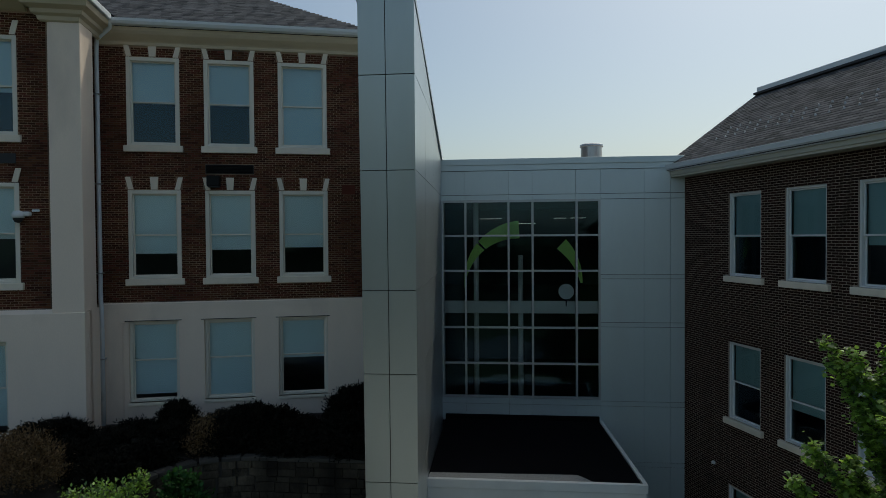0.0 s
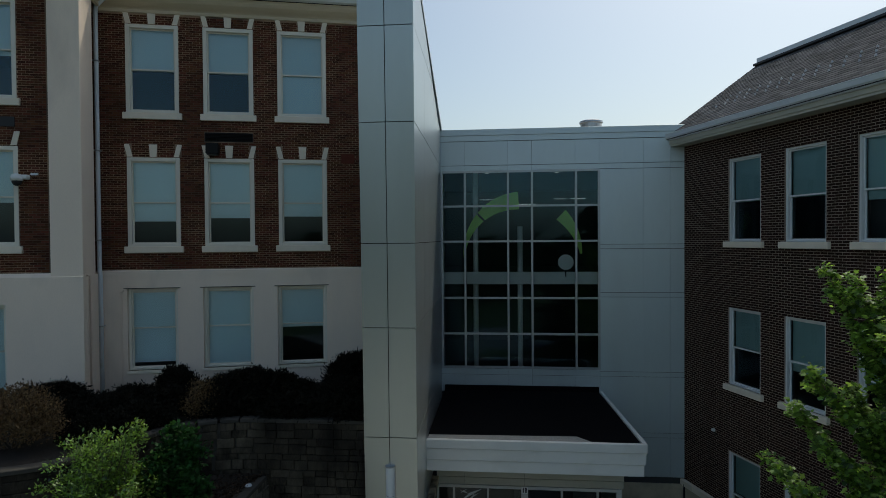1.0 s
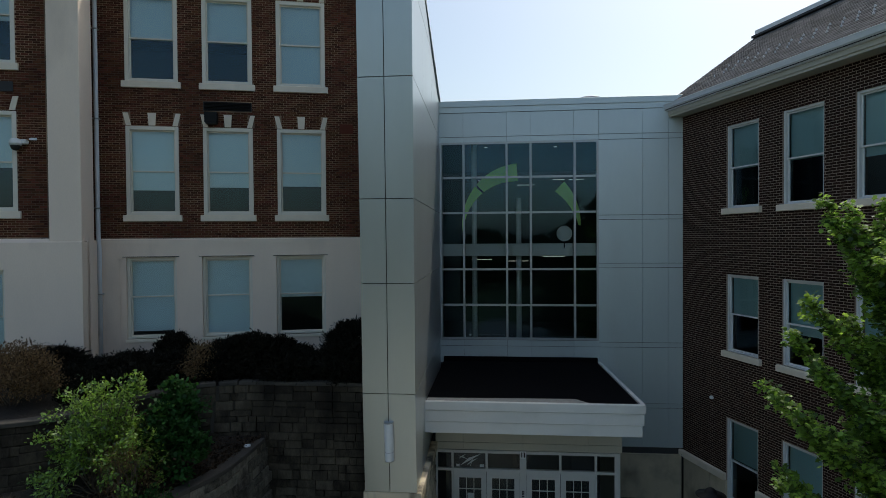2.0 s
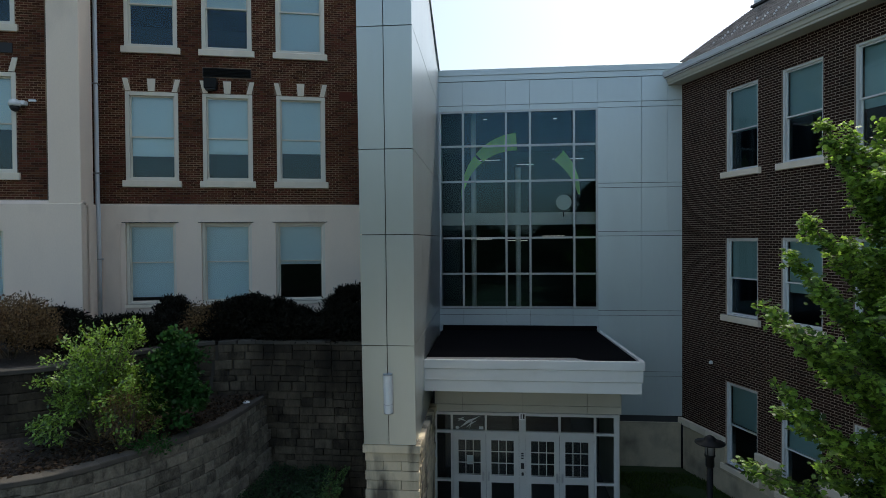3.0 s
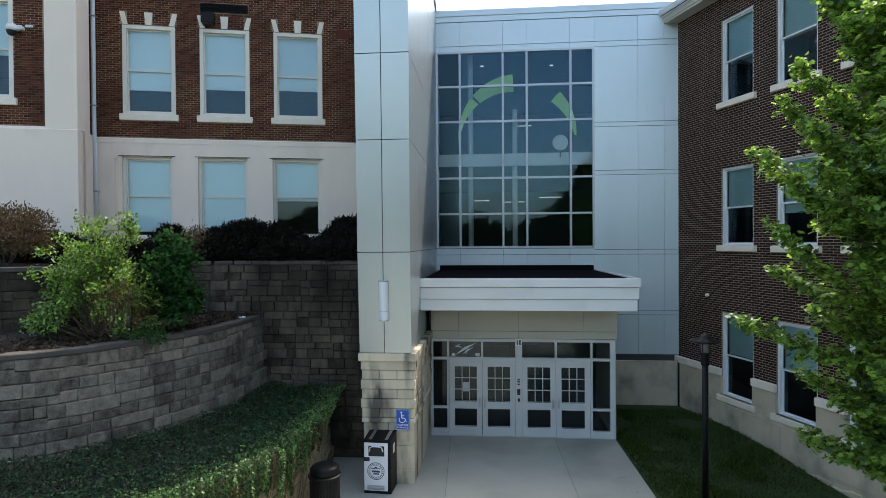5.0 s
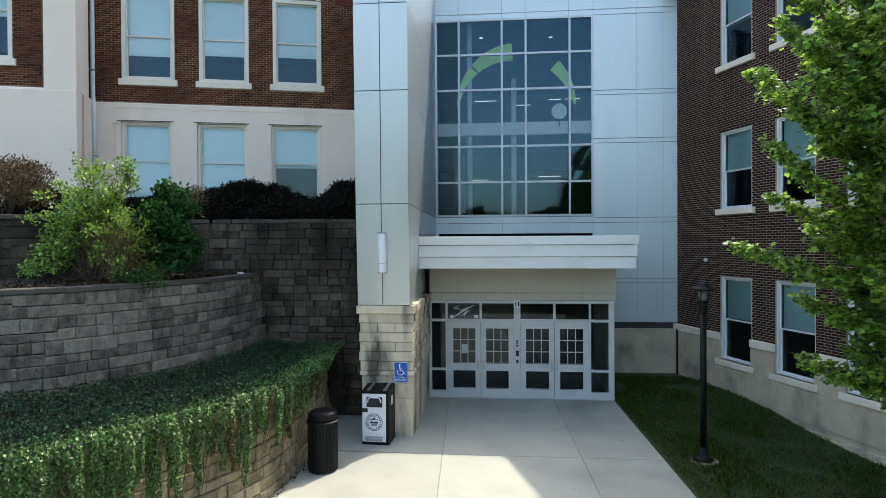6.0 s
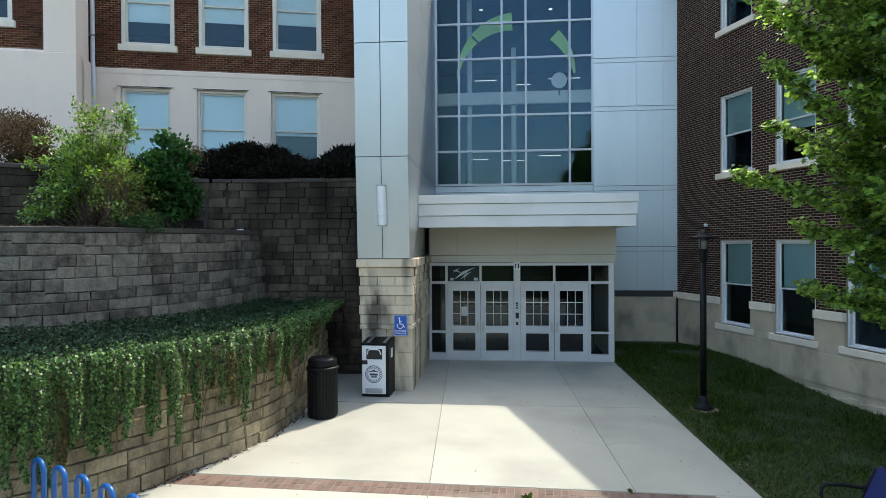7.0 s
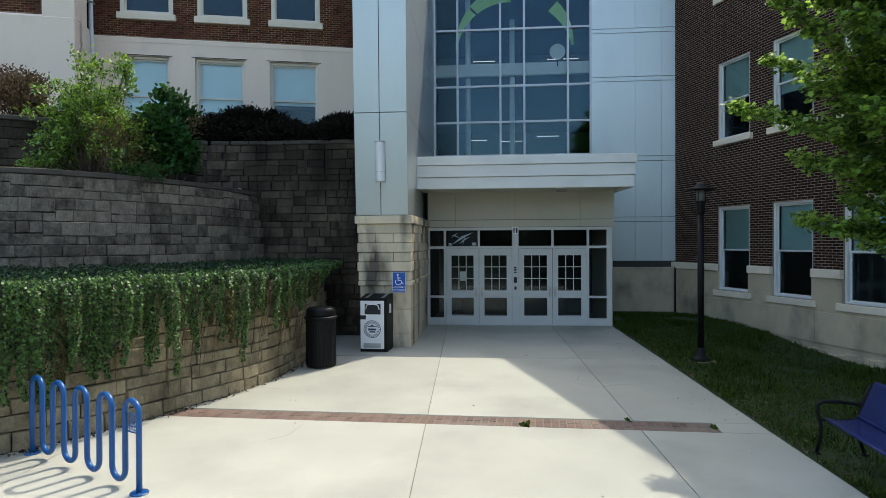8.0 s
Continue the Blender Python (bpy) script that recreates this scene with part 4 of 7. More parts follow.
def build_left():
    V = 3.62
    left = thing("old_brick_building", "old red brick school building with cream plinth and stone trim", "building", LEFT)
    def at_wall(a, d, z):
        return (a, V + d, z)
    spans = [(-10.37, -8.84), (-8.12, -6.62), (-5.88, -4.36)]
    ground = [(-10.40, -8.94), (-8.19, -6.68), (-5.94, -4.40)]
    tops, mids, lows = (13.52, 16.22), (9.42, 12.15), (5.60, 8.11)
    holes = [(a, b, *z) for z in (tops, mids) for a, b in spans]
    louver = (-8.10, -6.64, 12.68, 12.96)
    part("wall", holed(Geo(), "v", V, V + 0.35, -11.5, -1.75, 8.66, 16.75, holes), MORTAR_OLD, left)
    plinth = holed(Geo(), "v", V - 0.06, V + 0.35, -11.5, -1.75, 4.2, 8.66, [(a, b, *lows) for a, b in ground])
    part("plinth_wall", plinth, CREAM, left, "cream painted plinth storey")
    part("plinth_band", Geo().prism([(V - 0.072, 8.52), (V - 0.072, 8.655), (V + 0.02, 8.70), (V + 0.02, 8.52)], -11.2, -1.75, 0), CREAM, left)
    levels = {0: (0.50, 0.50, 0.98), 1: (0.72, 0.68, 0.66), 2: (0.93, 0.98, 0.52)}
    for k, (a, b) in enumerate(spans):
        for row, (lo, hi) in enumerate((tops, mids)):
            sash_window(left, at_wall, False, a, b, lo, hi, 0.115, FRAME_CREAM, 0.03, levels[row][k], BLIND, (0.09, 0.20, 0.09), 0.50, 0.05, "cream double-hung sash window with a white blind")
            keystones(left, at_wall, False, a, b, hi)
    def at_plinth(a, d, z):
        return (a, V - 0.06 + d, z)
    for k, (a, b) in enumerate(ground):
        sash_window(left, at_plinth, False, a, b, *lows, 0.085, FRAME_CREAM, 0.12, levels[2][k], BLIND, (0.03, 0.10, 0.05), 0.52, 0.02, "recessed sash window in the plinth")
    for a, b in ((-10.5, -8.86), (-8.28, -6.62), (-6.03, -4.33)):
        part("hood_strip", Geo().box(a, b, V - 0.075, V - 0.055, 8.12, 8.14), INK, left)
    lv = part("louver", Geo().box(louver[0], louver[1], V - 0.016, V - 0.004, louver[2], louver[3]), INK, left, "black vent louver")
    for i in range(6):
        z = louver[2] + 0.02 + i * 0.044
        part("slat", Geo().hexa([(louver[0] + 0.02, V - 0.05, z), (louver[1] - 0.02, V - 0.05, z), (louver[1] - 0.02, V - 0.02, z + 0.03), (louver[0] + 0.02, V - 0.02, z + 0.03)],
                                [(louver[0] + 0.02, V - 0.05, z + 0.006), (louver[1] - 0.02, V - 0.05, z + 0.006), (louver[1] - 0.02, V - 0.02, z + 0.036), (louver[0] + 0.02, V - 0.02, z + 0.036)]), BLACK_METAL, lv)
    part("air_brick", Geo().soft(-3.90, -3.48, V - 0.02, V, 12.05, 12.36, 0.006), BRICK_OLD, left)
    # Moulded cornice and gutter.
    prof = [(V + 0.02, 16.55), (V - 0.05, 16.56), (V - 0.06, 16.65), (V - 0.10, 16.70), (V - 0.17, 16.76), (V - 0.25, 16.84), (V - 0.30, 16.93), (V - 0.31, 17.03), (V + 0.02, 17.03)]
    part("cornice", Geo().prism(prof, -11.15, -1.75, 0), TRIM, left, "moulded tan cornice")
    gut = [(V - 0.36, 17.035), (V - 0.46, 17.07), (V - 0.50, 17.15), (V - 0.50, 17.23), (V - 0.47, 17.23), (V - 0.45, 17.16), (V - 0.36, 17.12)]
    part("gutter", Geo().prism(gut, -11.1, -1.75, 0), GUTTER, left, "pale metal gutter")
    # Hipped slate-grey roof.
    e, s = V - 0.40, 0.62
    roof = Geo()
    hip_foot, ridge_v, run = -2.5, e + 8.0, 8.0
    zr = 17.14 + s * run
    roof.add([(-24, e, 17.14), (hip_foot, e, 17.14), (hip_foot - 8.8, ridge_v, zr), (-24, ridge_v, zr), (hip_foot, e + 16, 17.14), (-24, e + 16, 17.14)],
             [(0, 1, 2, 3), (1, 4, 2), (3, 2, 4, 5)])
    rf = part("roof", roof, SHINGLE, left, "grey shingled hipped roof")
    tabs, course = Geo(), 0.16
    for i in range(34):
        v0 = e + i * course * 0.85
        a = -13.5 + rng.uniform(0, 0.3)
        end = hip_foot - (v0 - e) * 1.1
        while a < end - 0.05:
            w = min(0.32, end - a)
            z0, z1 = 17.15 + s * (v0 - e), 17.15 + s * (v0 + course * 0.92 - e)
            h = rng.uniform(0.005, 0.014)
            tabs.hexa([(a, v0, z0), (a + w - 0.006, v0, z0), (a + w - 0.006, v0 + course * 0.92, z1 - 0.006), (a, v0 + course * 0.92, z1 - 0.006)],
                      [(a, v0, z0 + h), (a + w - 0.006, v0, z0 + h), (a + w - 0.006, v0 + course * 0.92, z1), (a, v0 + course * 0.92, z1)])
            a += 0.32
    part("shingle", tabs, SHINGLE, rf, kind="stuff")
    part("floor", Geo().box(-24, -1.75, V + 0.35, V + 9, 4.0, 4.2).box(-24, -1.75, V + 0.35, V + 9, 8.5, 8.66).box(-24, -1.75, V + 0.35, V + 9, 12.6, 12.75), DARK_ROOM, left)
    part("inner_wall", Geo().box(-24, -1.75, V + 9, V + 9.3, 4.0, 17.1).box(-1.75, -1.45, V + 0.36, V + 16, 4.0, 17.1).box(-24, -1.45, V + 15.7, V + 16, 4.0, 17.1), DARK_ROOM, left)
    # Projecting wing with a corner pilaster.
    W = 2.12
    def at_wing(a, d, z):
        return (a, W + d, z)
    wing_holes = [(-14.21, -12.68, 13.52, 16.25), (-14.21, -12.68, 9.46, 12.22), (-16.5, -14.95, 13.52, 16.25), (-16.5, -14.95, 9.46, 12.22)]
    part("wing_wall", holed(Geo(), "v", W, W + 0.35, -22, -11.40, 8.66, 17.2, wing_holes), MORTAR_OLD, left)
    part("wing_plinth", holed(Geo(), "v", W - 0.16, W + 0.35, -22, -11.02, 4.2, 8.60, [(-14.3, -12.98, 5.2, 7.86)]), CREAM, left)
    part("wing_plinth", Geo().prism([(W - 0.16, 8.60), (W + 0.02, 8.72), (W + 0.02, 8.60)], -22, -11.02, 0), CREAM, left)
    part("wing_side", Geo().box(-11.42, -11.36, W + 0.02, V + 0.1, 8.66, 17.2), MORTAR_OLD, left)
    part("wing_side", Geo().box(-11.14, -11.02, W + 0.2, 3.02, 4.2, 8.64).box(-11.44, -11.30, 3.0, V + 0.1, 4.2, 8.64), CREAM, left)
    for a, b, lo, hi in wing_holes:
        sash_window(left, at_wing, False, a, b, lo, hi, 0.115, FRAME_CREAM, 0.03, 0.55, BLIND, (0.09, 0.20, 0.09), 0.5, 0.05)
        keystones(left, at_wing, False, a, b, hi)
    def at_wing_plinth(a, d, z):
        return (a, W - 0.16 + d, z)
    sash_window(left, at_wing_plinth, False, -14.3, -12.98, 5.2, 7.86, 0.085, FRAME_CREAM, 0.12, 0.9, BLIND, (0.03, 0.10, 0.05), 0.52, 0.02)
    part("pilaster", Geo().soft(-11.86, -11.03, W - 0.13, 2.88, 8.62, 16.66, 0.015), CREAM, left, "cream corner pilaster")
    capital = [(0.0, 16.62), (0.06, 16.66), (0.08, 16.76), (0.18, 16.82), (0.20, 16.92), (0.36, 17.0), (0.40, 17.14), (0.0, 17.14)]
    cap = Geo()
    for o, z in capital:
        cap.v += [(-12.0 - o, W - 0.13 - o, z), (-11.08 + o, W - 0.13 - o, z), (-11.08 + o, V + 0.1, z), (-12.0 - o, V + 0.1, z)]
    for a in range(0, 4 * (len(capital) - 1), 4):
        cap.f += [(a + k, a + (k + 1) % 4, a + 4 + (k + 1) % 4, a + 4 + k) for k in range(4)]
    part("capital", cap, TRIM, left)
    part("wing_cornice", Geo().prism([(W + 0.02, 16.9), (W - 0.1, 16.95), (W - 0.3, 17.1), (W - 0.45, 17.4), (W + 0.02, 17.4)], -22, -12.4, 0), TRIM, left)
    part("wing_gutter", Geo().soft(-22, -10.62, W - 0.62, W - 0.48, 17.15, 17.36, 0.02).soft(-10.74, -10.60, W - 0.48, V - 0.45, 17.15, 17.34, 0.02), GUTTER, left)
    wr = Geo()
    wr.add([(-22, W - 0.6, 17.36), (-10.62, W - 0.6, 17.36), (-10.62, V + 3.4, 17.36), (-13.6, W + 2.4, 19.1), (-22, W + 2.4, 19.1), (-13.6, V + 5.4, 19.1)], [(0, 1, 3, 4), (1, 2, 5, 3)])
    part("wing_roof", wr, SHINGLE, left)
    part("louver", Geo().box(-14.1, -12.74, W - 0.03, W - 0.004, 12.75, 13.02), INK, left)
    # Downspout in the corner.
    pipe = Geo().tube([(-10.66, V - 0.40, 17.10), (-10.70, V - 0.30, 16.98), (-11.12, V - 0.16, 16.66), (-11.15, V - 0.12, 16.45), (-11.15, V - 0.12, 8.85), (-11.12, V - 0.17, 8.6), (-11.10, V - 0.20, 8.4), (-11.10, V - 0.20, 4.6)], 0.066, 10)
    sp = part("downspout", pipe, GUTTER, left, "pale painted downspout", True)
    for z in (15.0, 12.3, 9.6, 7.0):
        part("bracket", Geo().soft(-11.23, -11.07, V - 0.20, V - 0.01, z, z + 0.04, 0.006) if z > 8 else Geo().soft(-11.18, -11.02, V - 0.28, V - 0.06, z, z + 0.04, 0.006), STEEL, sp)
    part("cable_pipe", Geo().tube([(-10.55, V - 0.09, 8.06), (-10.55, V - 0.09, 5.0)], 0.018, 6).soft(-10.6, -10.5, V - 0.12, V - 0.06, 8.02, 8.10, 0.008), CREAM, left)
    # Bricks of both faces.
    zones = holes + [(a - 0.09, b + 0.09, lo - 0.20, lo) for (a, b, lo, hi) in holes] + [louver]
    zones += [(p0, p1, z + 0.02, z + 0.40) for (a, b, _, z) in holes for p0, p1 in ((a - 0.05, a + 0.14), ((a + b) / 2 - 0.11, (a + b) / 2 + 0.11), (b - 0.14, b + 0.05))]
    lay_bricks(running_bond(-11.36, -2.2, 8.72, 16.56, zones), "v", V, -0.006, BRICK_OLD, left, (-8.0, 9.8), rng)
    wz = wing_holes + [(a - 0.09, b + 0.09, lo - 0.20, lo) for (a, b, lo, hi) in wing_holes]
    lay_bricks(running_bond(-16.0, -11.94, 8.74, 16.9, wz), "v", W, -0.006, BRICK_OLD, left, (-12.3, 9.3), rng)

    flood = thing("floodlight", "dark box floodlight fixed on the brick below a louver", "lamp", LEFT @ pose(-7.84, V - 0.01, 12.22))
    part("housing", Geo().soft(-0.19, 0.19, -0.26, 0.0, 0.05, 0.38, 0.02), BLACK_METAL, flood)
    part("lens", Geo().soft(-0.16, 0.16, -0.24, -0.02, 0.02, 0.051, 0.005), INK, flood)
    cctv = thing("security_camera", "white dome security camera on a wall bracket", "camera", LEFT @ pose(-12.54, W - 0.01, 11.27) @ Matrix.Scale(1.25, 4))
    part("bracket", Geo().soft(-0.05, 0.14, -0.16, 0.0, 0.02, 0.12, 0.02), WHITE_METAL, cctv)
    part("dome_housing", Geo().lathe([(0.02, -0.02), (0.115, -0.02), (0.125, 0.05), (0.09, 0.12), (0.03, 0.14)], 18, -0.06, -0.17), WHITE_METAL, cctv, "", True)
    part("dome", Geo().lathe([(0.02, -0.13), (0.07, -0.105), (0.095, -0.05), (0.10, -0.02)], 18, -0.06, -0.17), INK, cctv, "dark dome", True)
    part("junction_box", Geo().soft(0.15, 0.30, -0.04, 0.0, 0.12, 0.17, 0.006), GUTTER, cctv)


def build_right():
    U = 7.22
    right = thing("brick_side_wing", "dark brown brick school wing with white windows and limestone base", "building", RIGHT)
    def at_wall(a, d, z):
        return (U + d, a, z)
    tops, mids, lows = (9.45, 11.86), (5.27, 7.53), (0.87, 3.30)
    spans = [(-1.95 - 2.125 * i, -0.67 - 2.125 * i) for i in range(5)]
    holes = [(a, b, *z) for z in (tops, mids, lows) for a, b in spans]
    part("wall", holed(Geo(), "u", U, U + 0.35, -14.0, 4.0, 1.42, 12.75, holes), MORTAR_NEW, right)
    part("base_wall", holed(Geo(), "u", U - 0.05, U + 0.35, -14.0, 1.62, -1.0, 1.42, [(a, b, lows[0], 1.42) for a, b in spans]), PLINTH_STONE, right, "stained limestone base")
    edges = [-14.0] + sorted([q for s in spans for q in s]) + [1.62]
    for a, b in zip(edges[0::2], edges[1::2]):
        n = max(1, round((b - a) / 0.9))
        for i in range(n):
            w = (b - a) / n
            part("water_table", Geo().soft(U - 0.11, U + 0.05, a + i * w + 0.003, a + (i + 1) * w - 0.003, 1.425, 1.63, 0.012), WINDOW_STONE, right)
    for k, (lo, hi, off) in enumerate(((-0.12, 0.62, 0.0), (0.62, 1.415, 0.6))):
        a = -9.0 + off
        while a < 1.55:
            b = min(a + 1.2, 1.58)
            if not any(q0 - 0.13 < b and q1 + 0.13 > a for q0, q1 in spans) or hi < 0.7:
                part("stone", Geo().soft(U - 0.075, U - 0.048, a + 0.0015, b - 0.0015, lo, hi - 0.003, 0.003), PLINTH_STONE, right)
            a = b + 0.001
    foot = Geo()
    a = -9.0
    while a < 1.6:
        w = rng.uniform(0.12, 0.35)
        foot.soft(U - 0.082 - rng.uniform(0.0, 0.022), U, a, a + w - 0.003, -1.0, -0.19 + rng.uniform(-0.07, 0.05) + min(0, a + 1) * 0.02, 0.015)
        a += w
    part("footing", foot, PLINTH_STONE, right, "rough stone footing", kind="stuff")
    for i, (a, b) in enumerate(spans):
        for row, (lo, hi) in enumerate((tops, mids, lows)):
            lv = ((0.52, 0.52, 0.60, 0.5, 0.5), (0.50, 0.62, 0.55, 0.5, 0.5), (0.49, 0.50, 0.52, 0.5, 0.5))[row][i]
            sash_window(right, at_wall, True, a, b, lo, hi, 0.058, FRAME_WHITE, 0.05, lv, BLIND_TEAL, (0.13, 0.17, 0.10), 0.49, 0.02, "white double-hung window with a pale green blind")
    # Soffit, gutter and shingled gable roof.
    # Beige in place of white: the underside's shade is put into the soffit colour.
    part("soffit", Geo().box(U - 0.42, U, -14.0, 1.95, 12.54, 12.60).prism([(U - 0.42, 12.60), (U - 0.45, 12.61), (U - 0.45, 12.78), (U - 0.1, 12.78), (U - 0.1, 12.60)], -14.0, 1.95, 1), BEIGE_PANEL, right)
    gp = [(U - 0.452, 12.73), (U - 0.52, 12.74), (U - 0.545, 12.80), (U - 0.57, 12.82), (U - 0.59, 12.93), (U - 0.60, 12.935), (U - 0.595, 12.955), (U - 0.56, 12.95), (U - 0.54, 12.85), (U - 0.452, 12.81)]
    part("gutter", Geo().prism(gp, -14.0, 2.0, 1), GUTTER, right, "pale metal gutter")
    part("downspout", Geo().tube([(U - 0.40, 1.60, 12.70), (U - 0.32, 1.72, 12.50), (U - 0.30, 1.72, 11.6)], 0.03, 8), GUTTER, right, "", True)
    u0, z0, u1, z1 = U - 0.54, 12.88, 10.45, 15.52
    s = (z1 - z0) / (u1 - u0)
    rf = Geo()
    rf.hexa([(u0, -14, z0 - 0.12), (u1, -14, z1 - 0.12), (u1, 2.0, z1 - 0.12), (u0, 2.0, z0 - 0.12)], [(u0, -14, z0), (u1, -14, z1), (u1, 2.0, z1), (u0, 2.0, z0)])
    rf.hexa([(u1, -14, z1 - 0.12), (u1 + 6, -14, z0 - 1.5), (u1 + 6, 2.0, z0 - 1.5), (u1, 2.0, z1 - 0.12)], [(u1, -14, z1), (u1 + 6, -14, z0 - 1.38), (u1 + 6, 2.0, z0 - 1.38), (u1, 2.0, z1)])
    roof = part("roof", rf, SHINGLE, right, "grey shingled gable roof")
    part("ridge_cap", Geo().soft(u1 - 0.12, u1 + 0.14, -14, 1.9, z1 + 0.0, z1 + 0.20, 0.02), GUTTER, roof, "pale metal ridge vent")
    part("ridge_shadow_gap", Geo().soft(u1 - 0.20, u1 + 0.2, -14, 1.97, z1 - 0.06, z1 + 0.02, 0.01), INK, roof)
    tabs, mesh_one, count = Geo(), None, 0
    exposure, slope_len = 0.145, math.hypot(u1 - u0, z1 - z0)
    du, dz = (u1 - u0) / slope_len, (z1 - z0) / slope_len
    spots = []
    for i in range(int(slope_len / exposure)):
        a = -13.9 + rng.uniform(0, 0.3)
        while a < 1.96:
            spots.append((i * exposure, a, min(0.31, 1.99 - a)))
            a += 0.315
    spots.sort(key=lambda q: (q[1] + 1.0) ** 2 * 0.15 + q[0] ** 2)
    def tab(g, q, a, w, h):
        b0, b1 = q, q + exposure * 0.96
        g.hexa([(b0 * du, a, b0 * dz), (b0 * du, a + w, b0 * dz), (b1 * du, a + w, b1 * dz - 0.004), (b1 * du, a, b1 * dz - 0.004)],
               [(b0 * du, a, b0 * dz + h), (b0 * du, a + w, b0 * dz + h), (b1 * du, a + w, b1 * dz + 0.004), (b1 * du, a, b1 * dz + 0.004)])
        return g
    one = tab(Geo(), 0.0, 0.0, 0.305, 0.014).mesh("shingle", SHINGLE)
    for q, a, w in spots:
        if w > 0.3 and count < 300:
            ob = part("shingle", one, SHINGLE, roof)
            ob.location = (u0 + q * du, a, z0 + q * dz + rng.uniform(0, 0.004))
            count += 1
        else:
            tab(tabs, q, a, w - 0.006, rng.uniform(0.010, 0.020))
    tabs.v = [(x + u0, y, z + z0) for x, y, z in tabs.v]
    part("shingles", tabs, SHINGLE, roof, kind="stuff")
    for i in range(3):
        for k in range(24):
            q, a = 1.35 + 0.32 * i, 0.6 - 0.42 * k - 0.2 * (i % 2) 
            x, z = u0 + q * du, z0 + q * dz
            part("snow_guard", Geo().hexa([(x - 0.02, a, z), (x - 0.02, a + 0.05, z), (x + 0.03, a + 0.05, z + 0.02), (x + 0.03, a, z + 0.02)],
                                          [(x - 0.02, a + 0.015, z + 0.06), (x - 0.02, a + 0.035, z + 0.06), (x, a + 0.035, z + 0.07), (x, a + 0.015, z + 0.07)]), STEEL, roof)
    part("gable_wall", Geo().prism([(U, 1.9), (u1 + 6, 1.9), (u1 + 6, 1.6), (U, 1.6)], 11.5, 12.5).prism([(U, 12.5), (u1 + 5.9, 11.5), (u1, 15.4)], 1.6, 1.9, 1), MORTAR_NEW, right)
    part("floor", Geo().box(U + 0.35, 16, -14, 4, 0.1, 0.25).box(U + 0.35, 16, -14, 4, 4.2, 4.35).box(U + 0.35, 16, -14, 4, 8.4, 8.55).box(U + 0.35, 16, -14, 4, 12.56, 12.7), DARK_ROOM, right)
    part("inner_wall", Geo().box(12.5, 12.8, -14, 4, 0.0, 12.5).box(U + 0.35, 12.5, -14.3, -14, -1, 12.5).box(U + 0.35, 12.5, 3.7, 4.0, -1, 12.5), DARK_ROOM, right)
    zones = holes + [(a - 0.13, b + 0.13, lo - 0.17, lo) for a, b, lo, hi in holes]
    lay_bricks(running_bond(-9.5, 1.62, 1.63, 12.54, zones, joint=0.015), "u", U, -0.0035, BRICK_NEW, right, (-4.3, 3.9), rng)
    spot = thing("wall_camera", "small white spotlight camera on a short wall arm", "camera", RIGHT @ pose(U - 0.01, -0.19, 3.72))
    part("arm", Geo().tube([(0, 0, -0.12), (-0.08, 0, -0.06), (-0.12, 0, 0.0)], 0.012, 6), BLACK_METAL, spot)
    part("head", Geo().lathe([(0.02, 0.0), (0.055, 0.01), (0.06, 0.07), (0.03, 0.10)], 14, -0.13, 0.0), WHITE_METAL, spot, "", True)


build_left()
build_right()


# ---- terraced retaining walls ----
LOWER = [(-3.64, -2.05), (-3.46, -3.3), (-3.36, -4.8), (-3.40, -6.2), (-3.62, -7.15), (-4.1, -8.2), (-4.6, -9.2), (-5.25, -10.15), (-6.3, -11.1), (-8.2, -12.1)]
MIDDLE = [(-5.30, -2.05), (-5.30, -3.2), (-5.38, -4.3), (-5.70, -5.4), (-6.22, -6.5), (-6.95, -7.5), (-7.95, -8.1), (-9.2, -8.45), (-11.5, -8.8)]
UPPER = [(-2.62, -1.92), (-4.5, -1.95), (-6.4, -2.02), (-7.3, -2.5), (-7.9, -3.6), (-8.4, -4.9), (-9.3, -5.7), (-10.6, -6.1), (-12.5, -6.3)]
BLOCK_SHAPES = {}


